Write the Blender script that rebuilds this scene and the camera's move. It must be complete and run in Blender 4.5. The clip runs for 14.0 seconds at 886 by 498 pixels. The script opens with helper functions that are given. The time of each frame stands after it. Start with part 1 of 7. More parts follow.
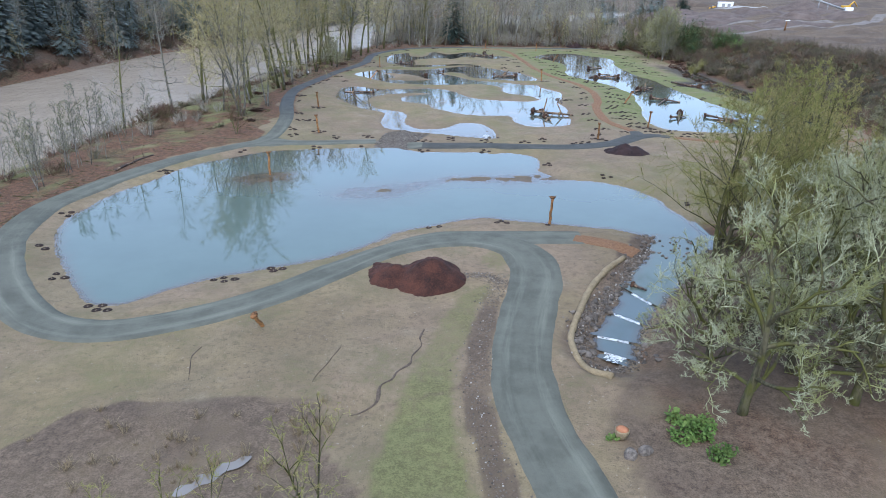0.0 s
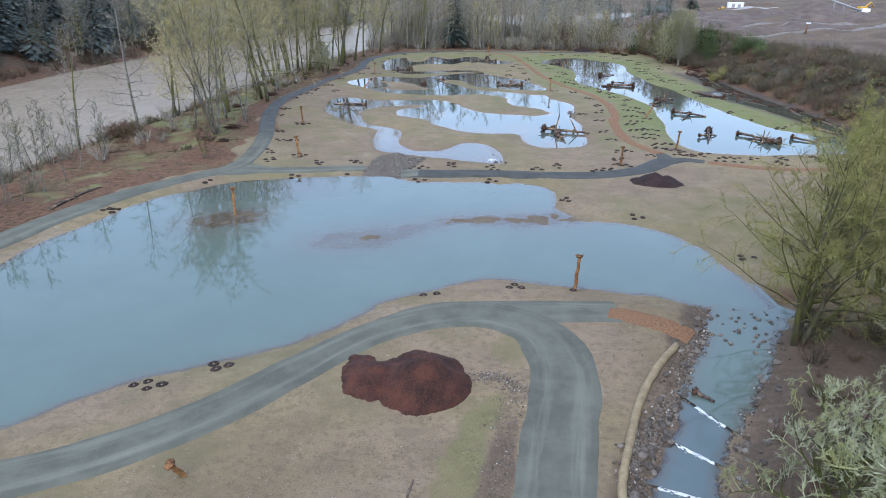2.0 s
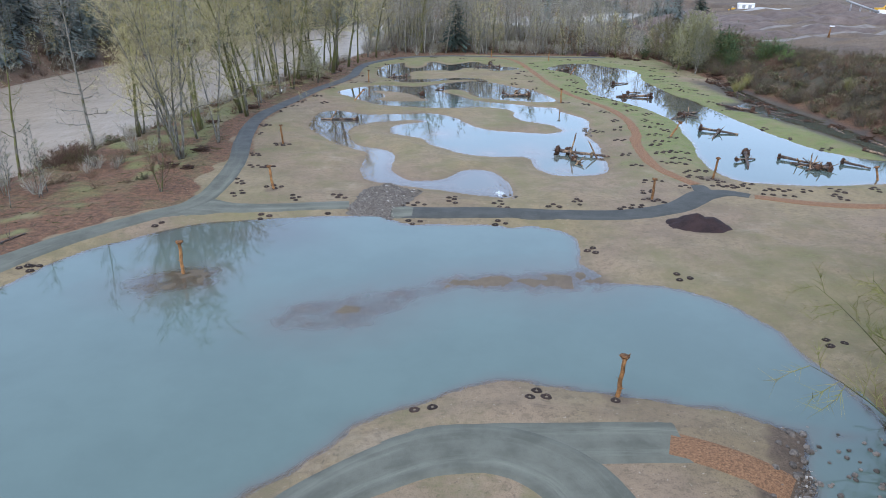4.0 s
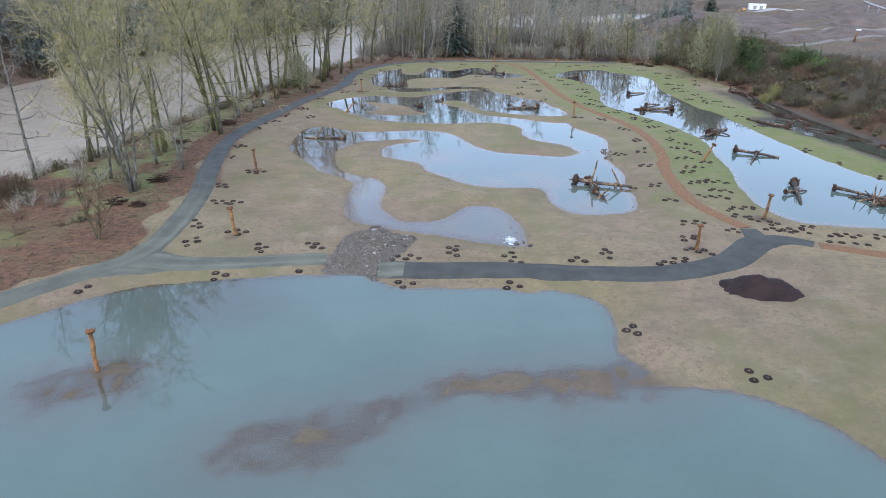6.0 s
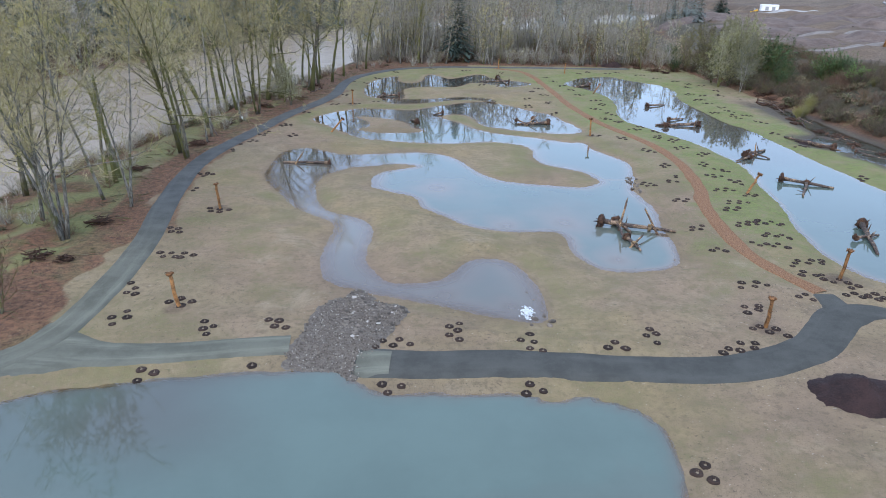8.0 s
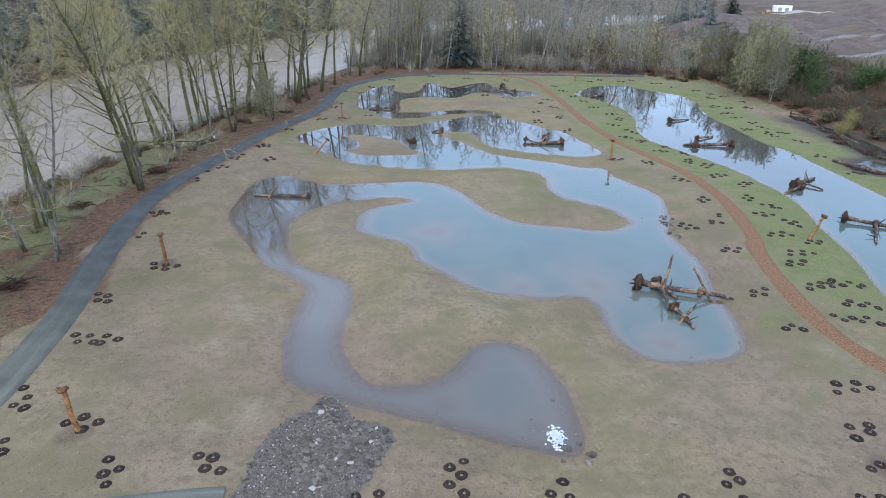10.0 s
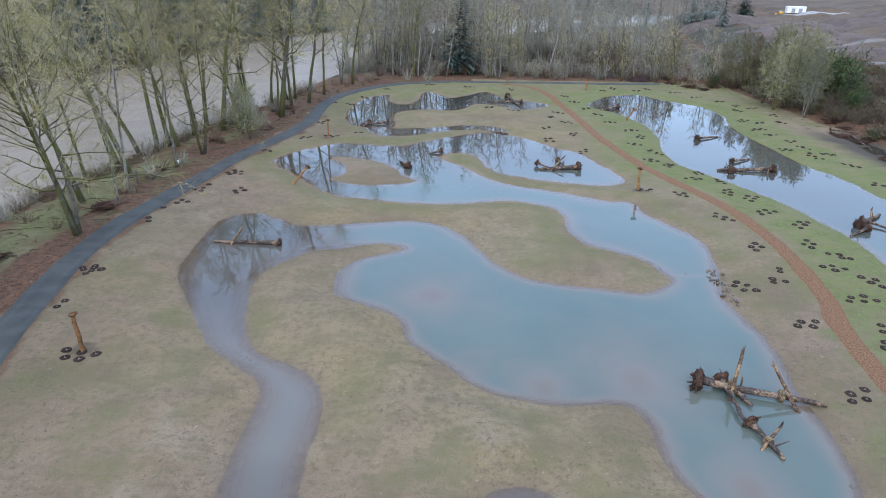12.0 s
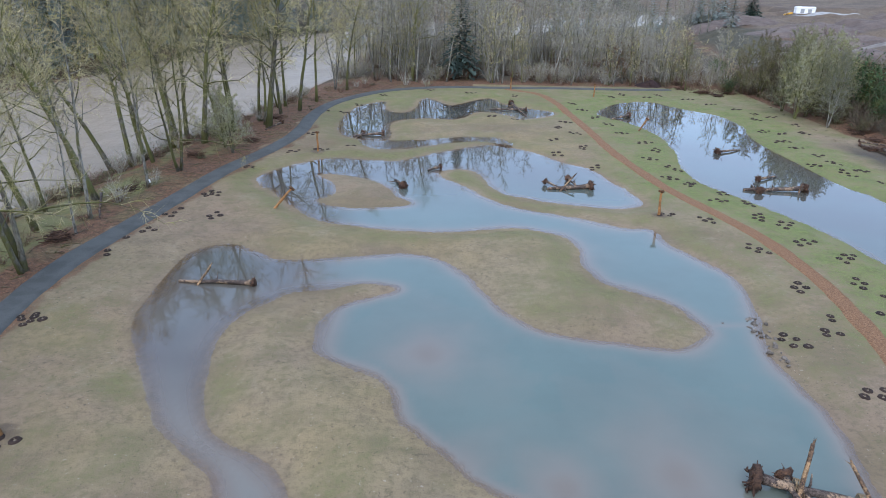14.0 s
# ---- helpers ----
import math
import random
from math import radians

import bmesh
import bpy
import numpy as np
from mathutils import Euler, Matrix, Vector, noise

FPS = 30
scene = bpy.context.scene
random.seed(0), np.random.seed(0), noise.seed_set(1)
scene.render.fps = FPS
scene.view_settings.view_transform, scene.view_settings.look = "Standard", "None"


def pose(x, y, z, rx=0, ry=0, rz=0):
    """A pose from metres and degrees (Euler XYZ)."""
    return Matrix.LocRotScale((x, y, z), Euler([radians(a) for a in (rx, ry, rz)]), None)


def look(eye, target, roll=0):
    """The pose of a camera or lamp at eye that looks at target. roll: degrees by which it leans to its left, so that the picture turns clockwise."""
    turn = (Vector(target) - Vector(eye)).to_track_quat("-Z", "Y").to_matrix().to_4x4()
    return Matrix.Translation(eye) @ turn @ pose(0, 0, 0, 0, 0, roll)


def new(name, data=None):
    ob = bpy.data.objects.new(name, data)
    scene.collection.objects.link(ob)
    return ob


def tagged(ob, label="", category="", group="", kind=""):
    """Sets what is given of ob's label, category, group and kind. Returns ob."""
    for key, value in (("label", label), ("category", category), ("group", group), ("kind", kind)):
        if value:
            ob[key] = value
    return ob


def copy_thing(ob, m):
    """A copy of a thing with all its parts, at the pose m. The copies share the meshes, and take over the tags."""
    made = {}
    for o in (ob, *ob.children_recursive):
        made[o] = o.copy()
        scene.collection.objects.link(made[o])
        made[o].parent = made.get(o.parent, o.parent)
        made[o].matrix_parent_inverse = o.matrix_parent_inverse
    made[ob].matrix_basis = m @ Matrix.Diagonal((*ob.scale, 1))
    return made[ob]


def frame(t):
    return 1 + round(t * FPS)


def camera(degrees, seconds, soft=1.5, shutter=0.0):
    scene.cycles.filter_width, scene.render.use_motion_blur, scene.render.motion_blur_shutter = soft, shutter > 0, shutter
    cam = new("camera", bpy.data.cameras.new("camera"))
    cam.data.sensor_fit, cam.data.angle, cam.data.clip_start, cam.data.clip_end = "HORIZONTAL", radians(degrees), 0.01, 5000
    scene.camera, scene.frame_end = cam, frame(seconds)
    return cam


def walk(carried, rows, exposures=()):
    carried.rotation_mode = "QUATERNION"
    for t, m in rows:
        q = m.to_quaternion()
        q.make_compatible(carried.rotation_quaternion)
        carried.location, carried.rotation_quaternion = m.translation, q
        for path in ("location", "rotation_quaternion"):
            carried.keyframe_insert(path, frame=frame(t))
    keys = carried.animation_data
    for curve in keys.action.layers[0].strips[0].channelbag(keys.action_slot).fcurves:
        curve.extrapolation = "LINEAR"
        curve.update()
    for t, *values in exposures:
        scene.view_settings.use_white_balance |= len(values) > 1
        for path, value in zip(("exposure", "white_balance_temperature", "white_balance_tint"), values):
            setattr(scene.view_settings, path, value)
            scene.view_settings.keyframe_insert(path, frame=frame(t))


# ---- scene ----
cam = camera(68.0, 14.0, soft=0.6)
PATH = [
    (0.0, (-1.37, -0.00, 24.10), (-0.32, 46.29, 5.23), 0.76),
    (0.5, (-1.26, 3.89, 24.17), (-0.22, 50.18, 5.29), 0.77),
    (1.0, (-1.16, 7.79, 24.24), (-0.12, 54.07, 5.35), 0.79),
    (1.5, (-1.05, 11.68, 24.32), (-0.02, 57.96, 5.41), 0.81),
    (2.0, (-0.95, 15.58, 24.39), (0.08, 61.84, 5.46), 0.82),
    (2.5, (-0.85, 19.47, 24.45), (0.18, 65.73, 5.52), 0.84),
    (3.0, (-0.75, 23.36, 24.52), (0.27, 69.62, 5.57), 0.85),
    (5.5, (-0.27, 42.80, 24.83), (0.74, 89.03, 5.81), 0.93),
    (6.0, (-0.18, 46.69, 24.89), (0.83, 92.91, 5.85), 0.95),
    (6.5, (-0.09, 50.58, 24.95), (0.92, 96.79, 5.89), 0.96),
    (7.0, (0.00, 54.46, 25.00), (1.00, 100.67, 5.93), 0.98),
    (7.5, (0.09, 58.35, 25.05), (1.09, 104.55, 5.97), 0.99),
    (8.0, (0.18, 62.23, 25.10), (1.17, 108.43, 6.01), 1.01),
    (10.5, (0.60, 81.64, 25.33), (1.58, 127.80, 6.17), 1.09),
    (11.0, (0.68, 85.51, 25.37), (1.66, 131.68, 6.19), 1.10),
    (11.5, (0.76, 89.39, 25.41), (1.73, 135.55, 6.22), 1.12),
    (12.0, (0.83, 92.88, 25.45), (1.81, 139.03, 6.24), 1.14),
    (12.5, (0.91, 95.70, 25.49), (1.88, 141.85, 6.26), 1.15),
    (13.0, (0.99, 98.14, 25.52), (1.95, 144.28, 6.28), 1.17),
    (13.5, (1.06, 100.38, 25.56), (2.02, 146.51, 6.30), 1.18),
    (14.0, (1.13, 102.16, 25.59), (2.09, 148.29, 6.32), 1.20),
]
walk(cam, [(t, look(eye, target, roll)) for t, eye, target, roll in PATH], [(0.0, 1.28, 6330, 13.0), (2.5, 1.26, 6460, 13.5), (8.0, 1.24, 6470, 13.5), (10.5, 1.20, 6290, 12.5), (14.0, 1.20, 6390, 13.0)])

# ---- sky and light: an overcast winter day ----
SUN_UP, SUN_TURN = 50.0, 200.0
world = bpy.data.worlds.new("overcast_sky")
scene.world = world
world.use_nodes = True
wn = world.node_tree
wn.nodes.clear()
sky = wn.nodes.new("ShaderNodeTexSky")
sky.sky_type, sky.sun_disc = "NISHITA", False
sky.sun_elevation, sky.sun_rotation = radians(SUN_UP), radians(SUN_TURN)
sky.air_density, sky.dust_density, sky.ozone_density = 1.0, 0.9, 1.5
bg = wn.nodes.new("ShaderNodeBackground")
bg.inputs["Strength"].default_value = 0.128
wout = wn.nodes.new("ShaderNodeOutputWorld")
veil = wn.nodes.new("ShaderNodeHueSaturation")
veil.inputs["Saturation"].default_value = 0.92
wn.links.new(sky.outputs["Color"], veil.inputs["Color"])
# a thin even cloud layer under the sky
cloud = wn.nodes.new("ShaderNodeMix")
cloud.data_type = "RGBA"
cloud.inputs[0].default_value = 0.62
cloud.inputs[7].default_value = (3.3, 4.7, 6.9, 1)
wn.links.new(veil.outputs["Color"], cloud.inputs[6])
wn.links.new(cloud.outputs[2], bg.inputs["Color"])
wn.links.new(bg.outputs["Background"], wout.inputs["Surface"])

sun_data = bpy.data.lights.new("sun", "SUN")
sun_data.energy, sun_data.angle, sun_data.color = 1.25, radians(80), (1.0, 0.97, 0.93)
sun = new("sun", sun_data)
a = radians(SUN_TURN)
sun.matrix_basis = look((math.sin(a) * 60, math.cos(a) * 60, 60 * math.tan(radians(SUN_UP))), (0, 0, 0))


# ---- materials ----
class Nodes:
    """A short way to write node materials."""

    def __init__(self, name):
        self.mat = bpy.data.materials.new(name)
        self.mat.use_nodes = True
        self.t = self.mat.node_tree
        self.t.nodes.clear()
        self.out = self.t.nodes.new("ShaderNodeOutputMaterial")

    def add(self, kind, **values):
        n = self.t.nodes.new("ShaderNode" + kind)
        for key, v in values.items():
            n.inputs[key.replace("_", " ")].default_value = v
        return n

    def link(self, a, b):
        self.t.links.new(a, b)

    def place(self):
        return self.t.nodes.new("ShaderNodeNewGeometry").outputs["Position"]

    def shifted(self, by):
        m = self.t.nodes.new("ShaderNodeMapping")
        m.inputs["Location"].default_value = (by, by * 0.7, 0)
        self.link(self.place(), m.inputs["Vector"])
        return m.outputs["Vector"]

    def noise(self, scale, detail=4.0, vec=None, rough=0.6, stretch=None):
        n = self.add("TexNoise", Scale=scale, Detail=detail, Roughness=rough)
        src = vec or self.place()
        if stretch:
            m = self.t.nodes.new("ShaderNodeMapping")
            m.inputs["Scale"].default_value = stretch
            self.link(src, m.inputs["Vector"])
            src = m.outputs["Vector"]
        self.link(src, n.inputs["Vector"])
        return n.outputs["Fac"]

    def ramp(self, src, lo, hi, a=0.0, b=1.0):
        n = self.t.nodes.new("ShaderNodeMapRange")
        n.interpolation_type = "SMOOTHSTEP"
        for key, v in (("From Min", lo), ("From Max", hi), ("To Min", a), ("To Max", b)):
            n.inputs[key].default_value = v
        self.link(src, n.inputs["Value"])
        return n.outputs["Result"]

    def math(self, op, a, b):
        n = self.t.nodes.new("ShaderNodeMath")
        n.operation = op
        for k, v in enumerate((a, b)):
            if isinstance(v, (int, float)):
                n.inputs[k].default_value = v
            else:
                self.link(v, n.inputs[k])
        return n.outputs[0]

    def mix(self, fac, a, b, blend="MIX"):
        n = self.t.nodes.new("ShaderNodeMix")
        n.data_type, n.blend_type = "RGBA", blend
        for key, v in ((0, fac), (6, a), (7, b)):
            if isinstance(v, (int, float)):
                n.inputs[key].default_value = v
            elif isinstance(v, tuple):
                n.inputs[key].default_value = (*v, 1)
            else:
                self.link(v, n.inputs[key])
        return n.outputs[2]

    def attr(self, name):
        n = self.t.nodes.new("ShaderNodeAttribute")
        n.attribute_name = name
        return n.outputs["Fac"]

    def chance(self):
        return self.t.nodes.new("ShaderNodeObjectInfo").outputs["Random"]

    def surface(self, color, rough=0.9, height=None, strength=0.3, distance=0.05, spec=0.3):
        p = self.add("BsdfPrincipled")
        p.inputs["Specular IOR Level"].default_value = spec
        for key, v in (("Base Color", color), ("Roughness", rough)):
            if isinstance(v, (int, float)):
                p.inputs[key].default_value = v
            elif isinstance(v, tuple):
                p.inputs[key].default_value = (*v, 1)
            else:
                self.link(v, p.inputs[key])
        if height is not None:
            b = self.add("Bump", Strength=strength, Distance=distance)
            self.link(height, b.inputs["Height"])
            self.link(b.outputs["Normal"], p.inputs["Normal"])
        self.link(p.outputs["BSDF"], self.out.inputs["Surface"])
        return self.mat


def mottled(name, dark, light, scale, fine, rough=0.9, bump=0.4, distance=0.03, vary=0.0):
    n = Nodes(name)
    big, small = n.noise(scale), n.noise(fine, 5)
    f = n.math("ADD", n.math("MULTIPLY", big, 0.55), n.math("MULTIPLY", small, 0.45))
    c = n.mix(n.ramp(f, 0.33, 0.67), dark, light)
    if vary:
        k = n.ramp(n.chance(), 0, 1, 1 - vary, 1 + vary)
        h = n.t.nodes.new("ShaderNodeHueSaturation")
        n.link(c, h.inputs["Color"])
        n.link(k, h.inputs["Value"])
        c = h.outputs["Color"]
    return n.surface(c, rough, small, bump, distance)


def ground_material():
    n = Nodes("bare_soil_and_sown_grass")
    big, mid, fine, grit, speck = n.noise(0.05, 5), n.noise(0.35, 5), n.noise(1.9, 7, rough=0.7), n.noise(9.0, 5, rough=0.7), n.noise(4.2, 3)
    mud = n.mix(n.ramp(big, 0.40, 0.60), (0.172, 0.129, 0.077), (0.224, 0.174, 0.107))
    ochre, pale, rosy = n.noise(0.028, 6, rough=0.7), n.noise(0.11, 6, rough=0.7), n.noise(0.04, 7, vec=n.shifted(31.0), rough=0.65)
    mud = n.mix(n.ramp(ochre, 0.44, 0.60, 0, 0.75), mud, (0.240, 0.182, 0.098))
    mud = n.mix(n.ramp(rosy, 0.47, 0.60, 0, 0.65), mud, (0.228, 0.161, 0.112))
    mud = n.mix(n.ramp(pale, 0.54, 0.68, 0, 0.7), mud, (0.256, 0.206, 0.142))
    mud = n.mix(n.ramp(mid, 0.42, 0.70, 0, 0.40), mud, (0.132, 0.100, 0.068))
    mud = n.mix(n.ramp(fine, 0.48, 0.64, 0, 0.52), mud, (0.104, 0.080, 0.054))
    mud = n.mix(n.ramp(grit, 0.54, 0.62, 0, 0.45), mud, (0.075, 0.058, 0.040))
    furrow = n.noise(0.9, 5, rough=0.7, stretch=(0.35, 1.0, 1))
    mud = n.mix(n.ramp(furrow, 0.50, 0.66, 0, 0.30), mud, (0.115, 0.088, 0.060))
    mud = n.mix(n.ramp(speck, 0.67, 0.70, 0, 0.6), mud, (0.336, 0.290, 0.230))
    clod, where = n.noise(3.1, 2), n.noise(0.16, 4)
    mud = n.mix(n.math("MULTIPLY", n.ramp(clod, 0.63, 0.68, 0, 0.55), n.ramp(where, 0.40, 0.58)), mud, (0.070, 0.055, 0.040))
    patch = n.math("ADD", n.math("MULTIPLY", mid, 0.5), n.math("MULTIPLY", fine, 0.5))
    blade = n.math("ADD", n.math("MULTIPLY", fine, 0.5), n.math("MULTIPLY", grit, 0.5))
    dull = n.mix(n.ramp(blade, 0.38, 0.62), (0.082, 0.080, 0.031), (0.182, 0.166, 0.076))
    lush = n.mix(n.ramp(blade, 0.38, 0.62), (0.060, 0.088, 0.020), (0.163, 0.198, 0.058))
    grass_c = n.mix(n.attr("lush"), dull, lush)
    grass_f = n.ramp(n.math("ADD", n.attr("grass"), n.math("MULTIPLY", n.math("SUBTRACT", patch, 0.5), 1.6)), 0.12, 0.85, 0, 0.88)
    c = n.mix(grass_f, mud, grass_c)
    litter_c = n.mix(n.ramp(blade, 0.38, 0.60), (0.044, 0.024, 0.015), (0.172, 0.090, 0.050))
    litter_c = n.mix(n.ramp(pale, 0.50, 0.64, 0, 0.45), litter_c, n.mix(n.ramp(blade, 0.38, 0.62), (0.062, 0.060, 0.026), (0.150, 0.140, 0.066)))
    litter_c = n.mix(n.ramp(speck, 0.64, 0.70, 0, 0.6), litter_c, (0.24, 0.19, 0.14))
    litter_f = n.ramp(n.math("ADD", n.attr("litter"), n.math("MULTIPLY", n.math("SUBTRACT", patch, 0.5), 0.9)), 0.25, 0.7)
    c = n.mix(litter_f, c, litter_c)
    ridge = n.noise(0.06, 6, rough=0.65)
    dirt_c = n.mix(n.ramp(blade, 0.37, 0.62), (0.062, 0.045, 0.031), (0.176, 0.128, 0.088))
    dirt_c = n.mix(n.ramp(ridge, 0.42, 0.58, 0, 0.55), dirt_c, (0.064, 0.046, 0.035))
    dirt_f = n.ramp(n.math("ADD", n.attr("dirt"), n.math("MULTIPLY", n.math("SUBTRACT", patch, 0.5), 1.1)), 0.25, 0.75)
    c = n.mix(dirt_f, c, dirt_c)
    brush_c = n.mix(n.ramp(patch, 0.38, 0.60), (0.030, 0.029, 0.018), (0.078, 0.066, 0.042))
    c = n.mix(n.attr("scrub"), c, brush_c)
    wet = n.attr("wet")
    c = n.mix(n.math("MULTIPLY", wet, 0.85), c, (0.044, 0.039, 0.034))
    rough = n.ramp(wet, 0, 1, 0.95, 0.88)
    height = n.math("ADD", n.math("MULTIPLY", fine, 0.6), n.math("MULTIPLY", grit, 0.4))
    return n.surface(c, rough, height, 0.85, 0.15)


def water_material(name, body, rough=0.02, wave=0.0, scale=1.2, shallow=(0.138, 0.120, 0.096), sheen=1.0, ior=1.33):
    n = Nodes(name)
    cloud = n.noise(0.10, 6, rough=0.65)
    col = n.mix(n.ramp(cloud, 0.33, 0.67), tuple(v * 0.94 for v in body), tuple(v * 1.06 for v in body))
    if shallow:
        col = n.mix(n.attr("clear"), col, (0.072, 0.068, 0.059))
        col = n.mix(n.attr("murk"), n.mix(n.attr("clear"), shallow, tuple(v * 0.46 for v in shallow)), col)
    deep = n.add("BsdfDiffuse")
    n.link(col, deep.inputs["Color"])
    under = deep.outputs[0]
    if shallow:
        veil = n.t.nodes.new("ShaderNodeMixShader")
        n.link(n.ramp(n.attr("murk"), -0.1, 0.5), veil.inputs[0])
        n.link(n.add("BsdfTransparent", Color=(0.94, 0.92, 0.93, 1)).outputs[0], veil.inputs[1])
        n.link(under, veil.inputs[2])
        under = veil.outputs[0]
    gloss = n.add("BsdfGlossy", Roughness=rough)
    fres = n.add("Fresnel", IOR=ior)
    if wave:
        b = n.add("Bump", Strength=wave, Distance=0.25)
        h = n.math("ADD", n.noise(scale, 5, stretch=(1.0, 0.45, 1)), n.math("MULTIPLY", n.noise(scale * 0.13, 3), 2.0))
        n.link(h, b.inputs["Height"])
        for node in (gloss, fres, deep):
            n.link(b.outputs["Normal"], node.inputs["Normal"])
    m2 = n.t.nodes.new("ShaderNodeMixShader")
    n.link(n.math("MULTIPLY", fres.outputs[0], sheen), m2.inputs[0])
    n.link(under, m2.inputs[1])
    n.link(gloss.outputs[0], m2.inputs[2])
    n.link(m2.outputs[0], n.out.inputs["Surface"])
    return n.mat


def road_material(name, dark, light, tracks=0.5, aged=None):
    """Compacted gravel, with pale streaks drawn out along the wheel tracks by the ribbon's own lengthwise coordinate."""
    n = Nodes(name)
    mid, fine, grit = n.noise(0.45, 5), n.noise(3.0, 5), n.noise(20.0, 3)
    c = n.mix(n.ramp(mid, 0.35, 0.65), dark, light)
    vec = n.t.nodes.new("ShaderNodeCombineXYZ")
    n.link(n.math("MULTIPLY", n.attr("along"), 0.06), vec.inputs[0])
    n.link(n.math("MULTIPLY", n.attr("cross"), 0.9), vec.inputs[1])
    streak = n.noise(1.0, 5, vec=vec.outputs[0], rough=0.65)
    worn = n.math("MULTIPLY", n.ramp(n.attr("track"), 0.0, 1.0, 0.12, 1.0), n.ramp(streak, 0.40, 0.72))
    c = n.mix(n.math("MULTIPLY", worn, tracks), c, tuple(v * 1.75 for v in light))
    c = n.mix(n.ramp(streak, 0.52, 0.32, 0, 0.16), c, tuple(v * 0.75 for v in dark))
    c = n.mix(n.ramp(fine, 0.5, 0.75, 0, 0.25), c, tuple(v * 1.25 for v in light))
    c = n.mix(n.ramp(grit, 0.5, 0.75, 0, 0.45), c, tuple(v * 0.6 for v in dark))
    if aged:
        old = n.mix(n.ramp(mid, 0.35, 0.65), aged, tuple(v * 1.45 for v in aged))
        old = n.mix(n.math("MULTIPLY", worn, 0.35), old, tuple(v * 2.0 for v in aged))
        c = n.mix(n.attr("worn"), c, n.mix(n.ramp(grit, 0.5, 0.75, 0, 0.45), old, tuple(v * 0.6 for v in aged)))
    return n.surface(c, 0.85, grit, 0.5, 0.03)


def bark_material(name, dark, light, moss, amount, vary=0.25):
    n = Nodes(name)
    fine, big = n.noise(5.0, 4, stretch=(1, 1, 0.25)), n.noise(0.5, 4)
    c = n.mix(n.ramp(fine, 0.35, 0.65), dark, light)
    c = n.mix(n.ramp(big, 0.62 - amount * 0.4, 0.78 - amount * 0.4, 0, 0.9), c, moss)
    h = n.t.nodes.new("ShaderNodeHueSaturation")
    n.link(c, h.inputs["Color"])
    n.link(n.ramp(n.chance(), 0, 1, 1 - vary, 1 + vary), h.inputs["Value"])
    return n.surface(h.outputs["Color"], 0.9, fine, 0.5, 0.05)


def log_material(name, wet, bark, wood, peeled):
    """A trunk that has lost part of its bark: dark wet bark, grey-brown bark and pale torn wood."""
    n = Nodes(name)
    fine, mid, tear = n.noise(7.0, 5, rough=0.7), n.noise(1.7, 4), n.noise(1.1, 6, rough=0.75)
    c = n.mix(n.ramp(fine, 0.40, 0.62), wet, bark)
    c = n.mix(n.ramp(tear, 0.62 - 0.2 * peeled, 0.66 - 0.2 * peeled, 0, 0.9), c, n.mix(n.ramp(fine, 0.36, 0.64), tuple(v * 0.45 for v in wood), wood))
    c = n.mix(n.ramp(mid, 0.56, 0.66, 0, 0.85), c, wet)
    return n.surface(c, 0.75, fine, 0.8, 0.06)


